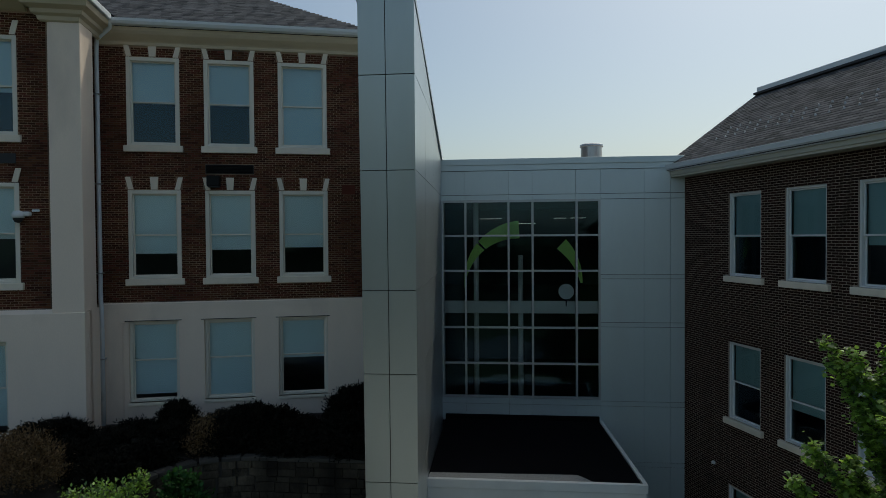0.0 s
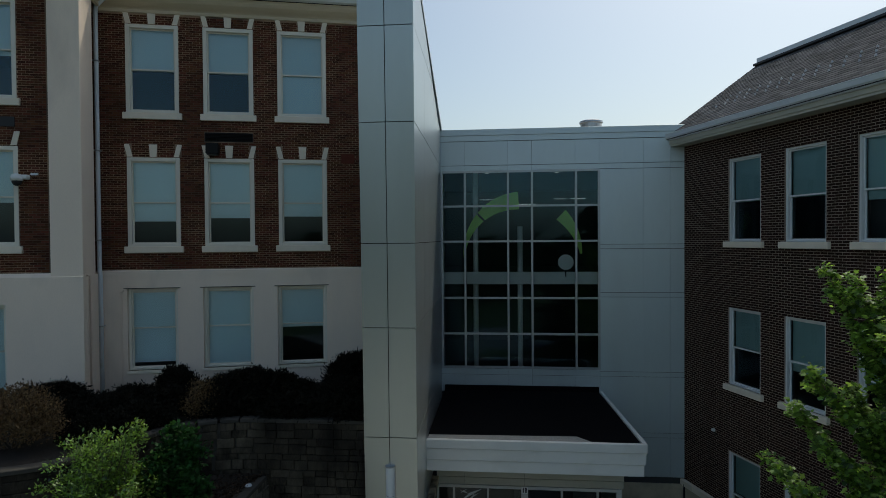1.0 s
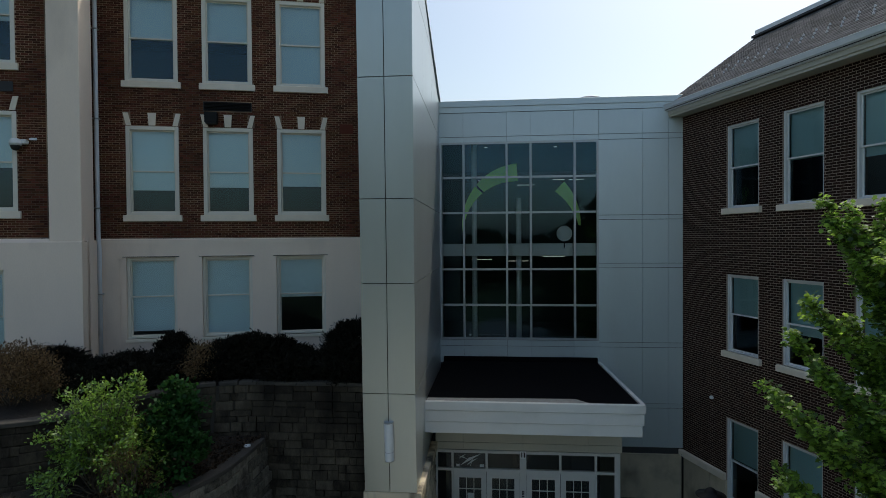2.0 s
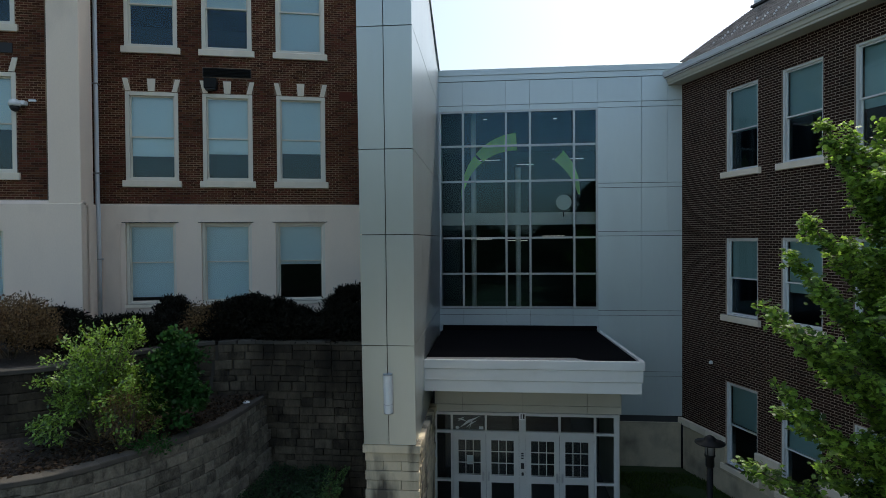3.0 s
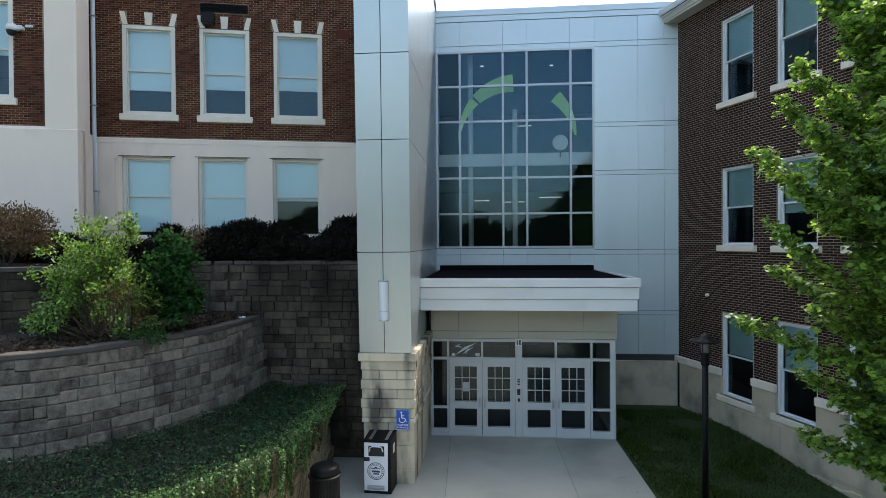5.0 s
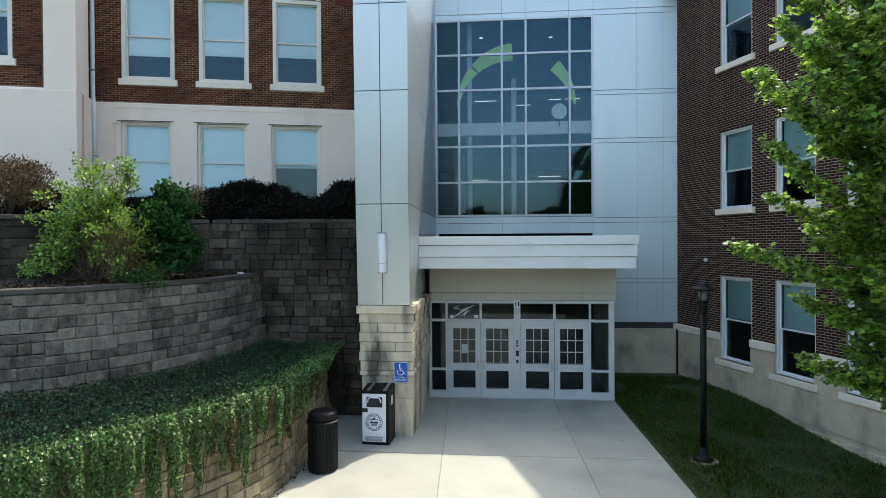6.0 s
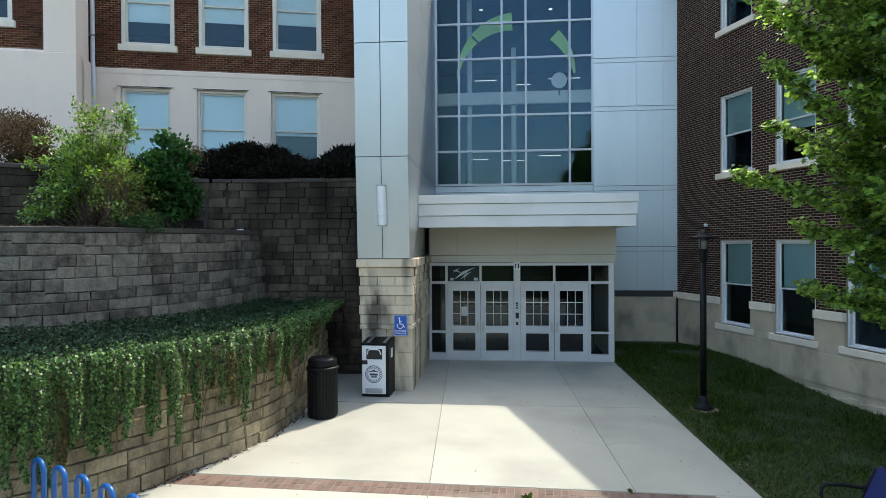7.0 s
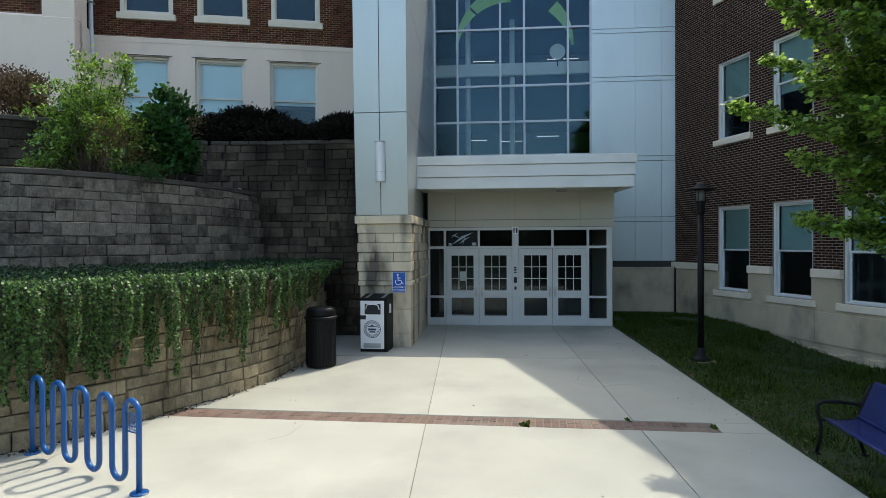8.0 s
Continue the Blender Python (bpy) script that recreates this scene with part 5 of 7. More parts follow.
def block_mesh(length, height, variant, material):
    """A split-faced wall block: rough bulging face, straight joints."""
    key = (round(length, 3), round(height, 3), variant, material.name)
    if key in BLOCK_SHAPES:
        return BLOCK_SHAPES[key]
    r = random.Random(variant * 977 + int(length * 1000) + int(height * 7000))
    xs = [0, 0.013 / length, 0.5, 1 - 0.013 / length, 1] if length > 0.25 else [0, 0.013 / length, 1 - 0.013 / length, 1]
    zs = [0, 0.012 / height, 1 - 0.012 / height, 1]
    nx, nz = len(xs), 4
    g = Geo()
    verts = []
    for j in range(nz):
        for i in range(nx):
            edge = i in (0, nx - 1) or j in (0, nz - 1)
            x, z = (xs[i] - 0.5) * (length - 0.014), (zs[j] - 0.5) * (height - 0.012)
            verts.append((x + r.uniform(-0.007, 0.006), r.uniform(-0.016, 0.002) if edge else r.uniform(-0.004, 0.014), z + r.uniform(-0.006, 0.005)))
    n = len(verts)
    faces = [(j * nx + i + 1, j * nx + i, (j + 1) * nx + i, (j + 1) * nx + i + 1) for j in range(nz - 1) for i in range(nx - 1)]
    hx, hz = (length - 0.010) / 2, (height - 0.009) / 2
    verts += [(-hx, -0.12, -hz), (hx, -0.12, -hz), (hx, -0.12, hz), (-hx, -0.12, hz)]
    faces += [tuple(range(nx)) + (n + 1, n), tuple(range(3 * nx, 4 * nx))[::-1] + (n + 3, n + 2), (0, nx, 2 * nx, 3 * nx, n + 3, n), (4 * nx - 1, 3 * nx - 1, 2 * nx - 1, nx - 1, n + 1, n + 2)]
    g.add(verts, faces)
    BLOCK_SHAPES[key] = g.mesh("block", material)
    return BLOCK_SHAPES[key]


class Course:
    """A plan curve with places and directions by the distance along it."""

    def __init__(self, plan):
        self.p = spline(plan, 0.05)
        self.length = 0.05 * (len(self.p) - 1)

    def at(self, s):
        i = min(max(int(s / 0.05), 0), len(self.p) - 2)
        return self.p[i] + (self.p[i + 1] - self.p[i]) * (s / 0.05 - i)

    def out(self, s):
        d = (self.at(min(s + 0.1, self.length)) - self.at(max(s - 0.1, 0))).normalized()
        return Vector((-d.y, d.x)), d


def retaining_wall(name, label, plan, z0, z1, batter, height=0.2, end=99.0, cap_depth=0.32, start=0.0, cap=True, material=BLOCK):
    c = Course(plan)
    wall = thing(name, label, "retaining wall", group="terraced retaining walls")
    end = min(end, c.length - 0.6)
    n = 60
    g = Geo()
    for i in range(n + 1):
        s = start + (end - start) * i / n
        o, _ = c.out(s)
        for d, z in ((-0.06, z0 - 0.3), (-0.06 - batter * (z1 - z0), z1 - 0.01), (-0.40 - batter * (z1 - z0), z1 - 0.01), (-0.40, z0 - 0.3)):
            p = c.at(s) + o * d
            g.v.append((p.x, p.y, z))
    for i in range(n):
        for k in range(4):
            a, b = i * 4 + k, i * 4 + (k + 1) % 4
            g.f.append((a, b, b + 4, a + 4))
    part("core", g, BLOCK_CAP, wall)
    # Bands two courses high; along each band the bed joint between the courses steps up and down.
    z = z0
    while z < z1 - 0.05:
        s = start - rng.choice((0.0, 0.08, 0.16))
        while s < end:
            stretch = 0.04 * rng.randrange(17, 36)
            low = height * rng.choice((1.0, 1.0, 1.24, 0.76, 1.24))
            for lo, h in ((z, low), (z + low, 2 * height - low)):
                t = 0.0
                while t < stretch - 0.01:
                    l = 0.04 * rng.choice((14, 12, 12, 11, 10, 9, 7, 5))
                    if stretch - t - l < 0.18:
                        l = stretch - t if stretch - t < 0.62 else 0.04 * round((stretch - t) / 0.08)
                    m = s + t + l / 2
                    t += l
                    if start <= m <= end:
                        o, d = c.out(m)
                        p = c.at(m) + o * (-batter * (lo - z0) + rng.uniform(-0.014, 0.018))
                        ob = part("block", block_mesh(l, h, rng.randrange(4), material), material, wall)
                        ob.location = (p.x, p.y, lo + h / 2)
                        ob.rotation_euler = (0, 0, math.atan2(d.y, d.x) + rng.uniform(-0.03, 0.03))
            s += stretch
        z += 2 * height
    if cap:
        s = start
        while s < end:
            m = s + 0.23
            o, d = c.out(m)
            p = c.at(m) + o * (-batter * (z1 - z0) - cap_depth / 2 + 0.04)
            ob = part("cap", Geo().soft(-0.232, 0.232, -cap_depth / 2, cap_depth / 2, 0, 0.10, 0.014), BLOCK_CAP, wall)
            ob.location = (p.x, p.y, z1 + rng.uniform(-0.004, 0.004))
            ob.rotation_euler = (rng.uniform(-0.01, 0.01), 0, math.atan2(d.y, d.x))
            s += 0.462
    return c


def terrace(name, label, near, far, z_near, z_far, inset_near, rough=0.05, n=50, m=10, category="ground", far_from=0.0):
    """The planted ground between two walls."""
    g = Geo()
    for i in range(n + 1):
        a = near.at(near.length * i / n) - near.out(near.length * i / n)[0] * inset_near
        b = far.at(far_from + (far.length - far_from) * i / n)
        for j in range(m + 1):
            t = j / m
            p = a + (b - a) * t
            w = rough if 0 < j < m else 0
            g.v.append((p.x, p.y, z_near + (z_far - z_near) * t + w * noise.noise((p.x * 1.3, p.y * 1.3, 3.0)) + 0.03 * math.sin(math.pi * t)))
    for i in range(n):
        for j in range(m):
            a = i * (m + 1) + j
            g.f.append((a, a + 1, a + m + 2, a + m + 1))
    return solid(name, g, SOIL, label, category, kind="structure", smooth=True)


lower = retaining_wall("lower_retaining_wall", "low curved block retaining wall half hidden by ivy", LOWER, -0.36, 1.64, 0.10, cap=False)
middle = retaining_wall("middle_retaining_wall", "curved split-face block retaining wall with a dark cap", MIDDLE, 1.5, 3.50, 0.13, material=BLOCK_GREY)
# The upper wall carries the corner's shade in its block colour.
upper = retaining_wall("upper_retaining_wall", "tall split-face block retaining wall beside the fin", UPPER, 0.06, 4.86, 0.05, material=BLOCK_SHADED)


class Line:
    """A straight edge with the same interface as a curve."""

    def __init__(self, a, b):
        self.a, self.b = Vector(a), Vector(b)
        self.length = (self.b - self.a).length

    def at(self, s):
        return self.a + (self.b - self.a) * (s / self.length)


def left_point(u, v):
    p = LEFT @ Vector((u, v, 0))
    return (p.x, p.y)


terrace("ivy_bed", "dark soil of the ivy bed", lower, middle, 1.66, 1.78, 0.22)
terrace("shrub_bed", "dark mulch bed between the retaining walls", middle, upper, 3.50, 3.62, 0.40, far_from=2.75)
terrace("upper_bed", "dark mulch bed along the old building", upper, Line(left_point(-1.6, 3.5), left_point(-20, 3.5)), 4.90, 5.0, 0.30)


# ---- foliage ----
LEAF_PLAIN = [(0.0, 0.0), (0.35, 0.26), (0.7, 0.2), (1.0, 0.0), (0.7, -0.2), (0.35, -0.26)]
LEAF_LOBED = [(0.0, 0.0), (0.05, 0.42), (0.38, 0.28), (0.46, 0.60), (0.70, 0.24), (1.0, 0.0), (0.70, -0.24), (0.46, -0.60), (0.38, -0.28), (0.05, -0.42)]
LEAF_ROUND = [(0.0, 0.0), (0.15, 0.30), (0.45, 0.40), (0.78, 0.24), (1.0, 0.0), (0.78, -0.24), (0.45, -0.40), (0.15, -0.30)]
LEAF_OVAL = [(0.0, 0.0), (0.22, 0.24), (0.5, 0.29), (0.8, 0.15), (1.0, 0.0), (0.8, -0.15), (0.5, -0.29), (0.22, -0.24)]
LEAF_NEEDLE = [(0.0, 0.0), (0.5, 0.09), (1.0, 0.0), (0.5, -0.09)]
LEAF_YEW = [(0.0, 0.0), (0.3, 0.15), (0.7, 0.14), (1.0, 0.0), (0.7, -0.14), (0.3, -0.15)]
LEAF_IVY_SHAPE = [(0.0, 0.0), (0.1, 0.40), (0.55, 0.30), (1.0, 0.0), (0.55, -0.30), (0.1, -0.40)]


def leaf_mesh(name, spots, tips, sizes, shape, material, gen, droop=0.25, level=0.0):
    """Many leaves as one mesh: each starts at its spot and points along its tip direction."""
    n, k = len(spots), len(shape)
    tips = tips / (np.linalg.norm(tips, axis=1, keepdims=True) + 1e-9)
    side = np.cross(tips, gen.normal(size=(n, 3)) * (0.45 if level else 1.0) + [0, 0, level])
    side /= np.linalg.norm(side, axis=1, keepdims=True) + 1e-9
    face = np.cross(side, tips)
    shape = np.array(shape)
    pts = (spots[:, None, :] + sizes[:, None, None] * (tips[:, None, :] * shape[None, :, :1] + side[:, None, :] * shape[None, :, 1:]
           - face[:, None, :] * (droop * (shape[None, :, :1] ** 2 + 0.8 * np.abs(shape[None, :, 1:])))))
    me = bpy.data.meshes.new(name)
    me.vertices.add(n * k)
    me.vertices.foreach_set("co", pts.ravel())
    me.loops.add(n * k)
    me.loops.foreach_set("vertex_index", np.arange(n * k))
    me.polygons.add(n)
    me.polygons.foreach_set("loop_start", np.arange(n) * k)
    me.polygons.foreach_set("loop_total", np.full(n, k))
    me.materials.append(material)
    me.update()
    me.validate()
    return me


def shrub(name, label, centre, radii, leaves, size, shape, material, seed, clumps=70, spread=0.16, stems=9, upward=0.3, hollow=0.45, category="shrub", lean=(0, 0), group="", ragged=0.25, level=0.0, shoots=0, low=0.25):
    """A bush: stems from the root, clumps of leaves at uneven distances."""
    gen = np.random.default_rng(seed)
    x, y, z = centre
    bush = thing(name, label, category, pose(x, y, z), group)
    d = gen.normal(size=(clumps, 3))
    d /= np.linalg.norm(d, axis=1, keepdims=True)
    d[:, 2] = np.abs(d[:, 2]) * (0.85 + low) - low
    r = gen.uniform(hollow, 1.0, clumps) ** 0.7 * gen.uniform(1 - ragged, 1 + 0.85 * ragged, clumps)
    top = np.array(radii)
    c = d * r[:, None] * top + [0, 0, top[2] * (0.55 if ragged > 0.1 else 0.42)]
    for k in range(shoots):
        a = gen.uniform(-1.3, 0.9)
        c[k] = [top[0] * 0.62 * math.cos(a), top[1] * 0.62 * math.sin(a), top[2] * gen.uniform(1.22, 1.5)]
    c[:, 0] += lean[0] * c[:, 2]
    c[:, 1] += lean[1] * c[:, 2]
    pick = gen.integers(0, clumps, leaves)
    spots = c[pick] + gen.normal(size=(leaves, 3)) * spread * np.array([1, 1, 0.75])
    spots[:, 2] = np.maximum(spots[:, 2], 0.02)
    far = pick < shoots
    spots[far] = c[pick[far]] + gen.normal(size=(int(far.sum()), 3)) * [0.07, 0.07, 0.12]
    tips = spots - [0, 0, top[2] * 0.3] + gen.normal(size=(leaves, 3)) * 0.9 * top.mean() + [0, 0, upward * top[2]]
    part("foliage", leaf_mesh("foliage", spots, tips, gen.uniform(0.65, 1.25, leaves) * size, shape, material, gen, 0.3, level), material, bush)
    for i in range(stems):
        tip = c[i if i < shoots else gen.integers(0, clumps)]
        mid = tip * 0.5 + gen.normal(size=3) * 0.06
        part("stem", Geo().tube([(gen.uniform(-0.08, 0.08), gen.uniform(-0.08, 0.08), -0.1), mid, tip], [0.016, 0.011, 0.004], 5), BARK, bush)
    return bush


def build_ivy():
    """Ivy over the lower bed, hanging over the wall's face in strands of uneven length."""
    gen = np.random.default_rng(21)
    spots, tips, sizes = [], [], []
    bed_spots, bed_tips, bed_sizes = [], [], []
    n = 40000
    for i in range(n):
        s = gen.uniform(0.0, 1.0) ** 0.9
        sl, sm = s * (lower.length - 0.7), s * (middle.length - 2.0)
        a = lower.at(sl) - lower.out(sl)[0] * 0.05
        b = middle.at(sm) + middle.out(sm)[0] * 0.02
        t = gen.uniform(0, 1) ** 1.25
        p = a + (b - a) * t
        lump = 0.05 * noise.noise((p.x * 2.2, p.y * 2.2, 0.0)) + 0.03 * noise.noise((p.x * 6, p.y * 6, 5.0))
        swell = 0.16 * math.sin(math.pi * min(t * 1.6 + 0.28, 1.0))
        # Leaves at the rim take the brighter tone that stands for sunlight.
        young = t < gen.uniform(0.0, 0.16)
        (spots if young else bed_spots).append((p.x, p.y, 1.70 + 0.22 * t + lump + swell + gen.uniform(-0.08, 0.04)))
        (tips if young else bed_tips).append((gen.normal() + 0.4, gen.normal() - 0.6, gen.normal() * 0.5 + 0.25))
        (sizes if young else bed_sizes).append(gen.uniform(0.025, 0.052))
    # Hanging cords of leaves, long towards the open end, short beside the fin.
    s, dry = 0.0, []
    while s < lower.length - 0.75:
        reach = min(max((s - 0.6) / 4.2, 0.10), 1.0)
        fall = reach * (0.98 + 0.42 * noise.noise((s * 0.55, 2, 0)) + 0.62 * noise.noise((s * 2.6, 7, 0)) + gen.uniform(-0.25, 0.38))
        fall = min(max(fall, 0.22), 1.78)
        o, d = lower.out(s)
        sway = gen.uniform(-0.09, 0.09)
        proud = gen.uniform(0.0, 1.0) ** 1.6 * 0.26
        width = gen.uniform(0.024, 0.052)
        yellow = gen.random() < (0.22 if 2.5 < s < 7.0 else 0.05)
        for i in range(int(540 * fall) + 18):
            f = gen.uniform(0, 1) ** 0.92
            z = 1.88 - f * fall
            w = width * (1.15 - 0.75 * f * f)
            a = gen.uniform(-1.9, 1.9)
            wob = 0.03 * math.sin(z * 9 + s * 40)
            inset = 0.10 * max(0, min(1, (z + 0.36) / 2))
            p = lower.at(min(max(s + w * 1.5 * math.sin(a) + sway * f + wob * f, 0), lower.length - 0.2)) + o * (0.10 + proud * min(1, f * 4 + 0.3) * (1 - 0.4 * f) + w * 1.5 * math.cos(a) - inset)
            (dry if yellow and f > 0.25 else spots).append((p.x, p.y, z))
            tip = (o.x * math.cos(a) + d.x * math.sin(a) + gen.normal() * 0.35, o.y * math.cos(a) + d.y * math.sin(a) + gen.normal() * 0.35, -0.75 + gen.normal() * 0.35)
            if not (yellow and f > 0.25):
                tips.append(tip)
                sizes.append(gen.uniform(0.022, 0.050) * (1.1 - 0.25 * f))
        s += gen.uniform(0.05, 0.10) if s > 6.5 else gen.uniform(0.07, 0.17)
    pale = new("yellowing_ivy", leaf_mesh("yellowing_ivy", np.array(dry), gen.normal(size=(len(dry), 3)) + [0.5, -0.8, -0.9], gen.uniform(0.025, 0.05, len(dry)), LEAF_IVY_SHAPE, LEAF_IVY_DRY, gen))
    tagged(pale, "yellowing strands of ivy hanging on the wall", "ivy", kind="stuff")
    ivy = new("ivy", leaf_mesh("ivy", np.array(bed_spots), np.array(bed_tips), np.array(bed_sizes), LEAF_IVY_SHAPE, LEAF_IVY, gen))
    tagged(ivy, "dense dark green ivy covering the bed", "ivy", kind="stuff")
    trails = new("trailing_ivy", leaf_mesh("trailing_ivy", np.array(spots), np.array(tips), np.array(sizes), LEAF_IVY_SHAPE, LEAF_IVY_LIT, gen))
    tagged(trails, "ivy shoots in a sunlit green spilling over the low wall", "ivy", kind="stuff")
    g = Geo()
    for i in range(70):
        s = gen.uniform(2.5, lower.length - 1.0)
        o, d = lower.out(s)
        p = lower.at(s) + o * 0.10
        fall = gen.uniform(0.5, 1.35)
        side = gen.uniform(-0.10, 0.10)
        g.tube([(p.x, p.y, 1.6), (p.x + d.x * side, p.y + d.y * side, 1.6 - fall * 0.5), (p.x + d.x * side * 1.6 - o.x * 0.1, p.y + d.y * side * 1.6 - o.y * 0.1, 1.6 - fall)], 0.005, 3)
    vines = new("ivy_stems", g.mesh("ivy_stems", STEM_DRY))
    tagged(vines, "bare brown ivy stems hanging on the wall", "ivy", kind="stuff")


def build_tree():
    """A young maple: rising limbs, each a plume of side twigs and level leaves, with gaps between them."""
    gen = np.random.default_rng(5)
    base = Vector((6.1, -8.8, ground_height(6.1, -8.8) - 0.05))
    tree = thing("maple_tree", "young maple tree with bright green backlit leaves on the lawn", "tree", pose(*base))
    trunk = [(0, 0, 0), (0.03, 0.02, 1.2), (-0.02, 0.05, 2.6), (0.0, 0.12, 4.4), (-0.1, 0.3, 6.4), (-0.2, 0.5, 8.0), (-0.3, 0.6, 9.1)]
    part("trunk", Geo().tube(trunk, [0.15, 0.12, 0.11, 0.09, 0.065, 0.03, 0.01], 12), BARK, tree, "", True)
    lift = -base.z
    # Limb tips, then how wide each plume of leaves is.
    plumes = [(-1.22, 0.9, 9.12, 0.9), (-0.9, 0.75, 8.95, 0.9), (-0.35, 0.7, 9.1, 0.9), (-1.62, 0.55, 7.82, 0.75), (-1.85, 0.55, 7.33, 0.8), (-2.24, 0.45, 6.62, 1.1), (-1.8, 0.25, 6.10, 0.8),
              (-2.16, 0.15, 5.62, 0.55), (-1.6, 1.31, 5.0, 0.8), (-2.27, 1.0, 4.29, 0.75), (-1.2, 0.25, 3.30, 0.8), (-1.28, 1.0, 3.50, 0.7), (-1.3, 1.0, 2.66, 0.7), (-0.85, 0.55, 2.46, 0.9),
              (-1.5, -1.2, 6.9, 0.9), (-1.3, -1.5, 5.9, 0.9), (-1.0, -1.6, 4.9, 0.9), (-0.6, -1.9, 4.1, 0.8), (-1.0, -1.1, 8.2, 0.9), (-0.9, -0.3, 8.6, 0.9), (-1.9, -0.45, 6.35, 0.8),
              (-1.3, -0.3, 5.1, 0.9), (-1.2, -0.6, 3.9, 0.8), (-1.5, 0.4, 4.5, 0.8),
              (0.3, -2.1, 6.2, 1.1), (0.9, 1.9, 5.5, 1.1), (2.1, 0.3, 5.2, 1.1), (1.8, -1.0, 6.6, 1.1), (0.9, 0.9, 8.0, 1.0), (0.6, -0.8, 8.6, 1.0), (1.6, 1.0, 4.0, 1.1), (1.7, -1.4, 4.2, 1.1),
              (0.2, 1.9, 7.0, 1.0), (0.5, -1.8, 3.4, 1.0), (0.3, 0.2, 8.9, 1.0), (-0.6, -1.4, 6.6, 0.9), (-0.3, -1.0, 5.4, 1.0), (-0.4, 0.9, 5.2, 1.0), (-0.5, 0.5, 7.2, 1.0), (-0.7, 0.1, 6.1, 1.0), (-1.6, 0.1, 6.9, 0.8), (-1.0, 0.3, 2.9, 0.9), (-0.7, 0.6, 8.2, 0.9), (-0.5, 0.2, 7.7, 1.0), (-0.9, 0.9, 7.5, 0.8), (-0.45, 0.8, 8.7, 0.9), (-0.9, 0.6, 3.7, 0.9), (-0.4, 1.0, 4.4, 1.0),
              (-0.55, -0.1, 8.35, 1.2), (-0.2, -0.5, 7.7, 1.2), (-0.25, 0.5, 8.3, 1.1), (-1.05, 0.35, 8.3, 0.9), (-0.35, -0.3, 6.8, 1.2), (-1.2, -0.2, 7.4, 0.9), (-0.3, 0.1, 4.3, 1.1), (-0.5, -0.4, 3.4, 1.0),
              (-0.9, 0.2, 4.6, 1.1), (-0.8, 0.9, 6.3, 1.1), (-0.7, -0.7, 7.5, 1.1), (-0.6, 0.6, 3.3, 1.0)]
    twig = Geo()
    pos, dirs, size = [], [], []

    def leaves(p, q, m):
        f = gen.uniform(0.0, 1.08, m)
        pos.append(np.array(p)[None] + (np.array(q) - np.array(p))[None] * f[:, None] + gen.normal(size=(m, 3)) * [0.055, 0.055, 0.045])
        dirs.append(gen.normal(size=(m, 3)) * [0.8, 0.8, 0.35] + np.array(q - p)[None] * 1.2 + [0, 0, -0.22])
        size.append(gen.uniform(0.045, 0.092, m))
    for x, y, z, wide in plumes:
        e = Vector((x * 0.94, y, z + lift))
        flat = math.hypot(x, y)
        z0 = max(1.9, e.z - flat * min(max(0.30 + (z - 4.2) * 0.21 + gen.uniform(-0.25, 0.2), 0.05), 1.25) - 0.15)
        bend = min(max(z0 - 4.4, 0) / 5.6, 1)
        root = Vector((-0.3 * bend, 0.12 + 0.48 * bend, z0))
        mid = root.lerp(e, 0.5) + Vector((gen.normal() * 0.06, gen.normal() * 0.06, -0.04 - 0.03 * flat))
        limb = [root, root.lerp(mid, 0.5) + Vector((0, 0, 0.02)), mid, mid.lerp(e, 0.55) + Vector((0, 0, -0.03)), e]
        part("limb", Geo().tube(limb, [0.042, 0.034, 0.024, 0.014, 0.004], 6), BARK, tree, "", True)
        ahead = (e - root).normalized()
        across = ahead.cross(Vector((0, 0, 1))).normalized()
        length = (e - root).length
        count = int(9 + 6 * length)
        for k in range(count):
            f = 0.22 + 0.78 * (k + gen.uniform(0, 0.8)) / count
            at = root.lerp(mid, f * 2) if f < 0.5 else mid.lerp(e, f * 2 - 1)
            turn = across * (1 if k % 2 else -1) * gen.uniform(0.5, 1.1) + ahead * gen.uniform(0.25, 0.9) + Vector((0, 0, gen.normal() * 0.36 - 0.03))
            reach = wide * (0.13 + 0.52 * max(0, 1 - f) ** 0.8) * gen.uniform(0.55, 1.35)
            end = at + turn.normalized() * reach
            twig.tube([at, at.lerp(end, 0.5) + Vector((0, 0, 0.015)), end], [0.007, 0.005, 0.002], 4)
            leaves(at, end, int((27 + 80 * reach) * (1.0 if x < 0 else 0.5)))
        leaves(mid.lerp(e, 0.75), e + ahead * 0.06, 16)
    part("twig", twig, BARK, tree, kind="stuff")
    part("crown", leaf_mesh("crown", np.concatenate(pos), np.concatenate(dirs), np.concatenate(size), LEAF_LOBED, LEAF_MAPLE, gen, 0.3, 1.1), LEAF_MAPLE, tree)


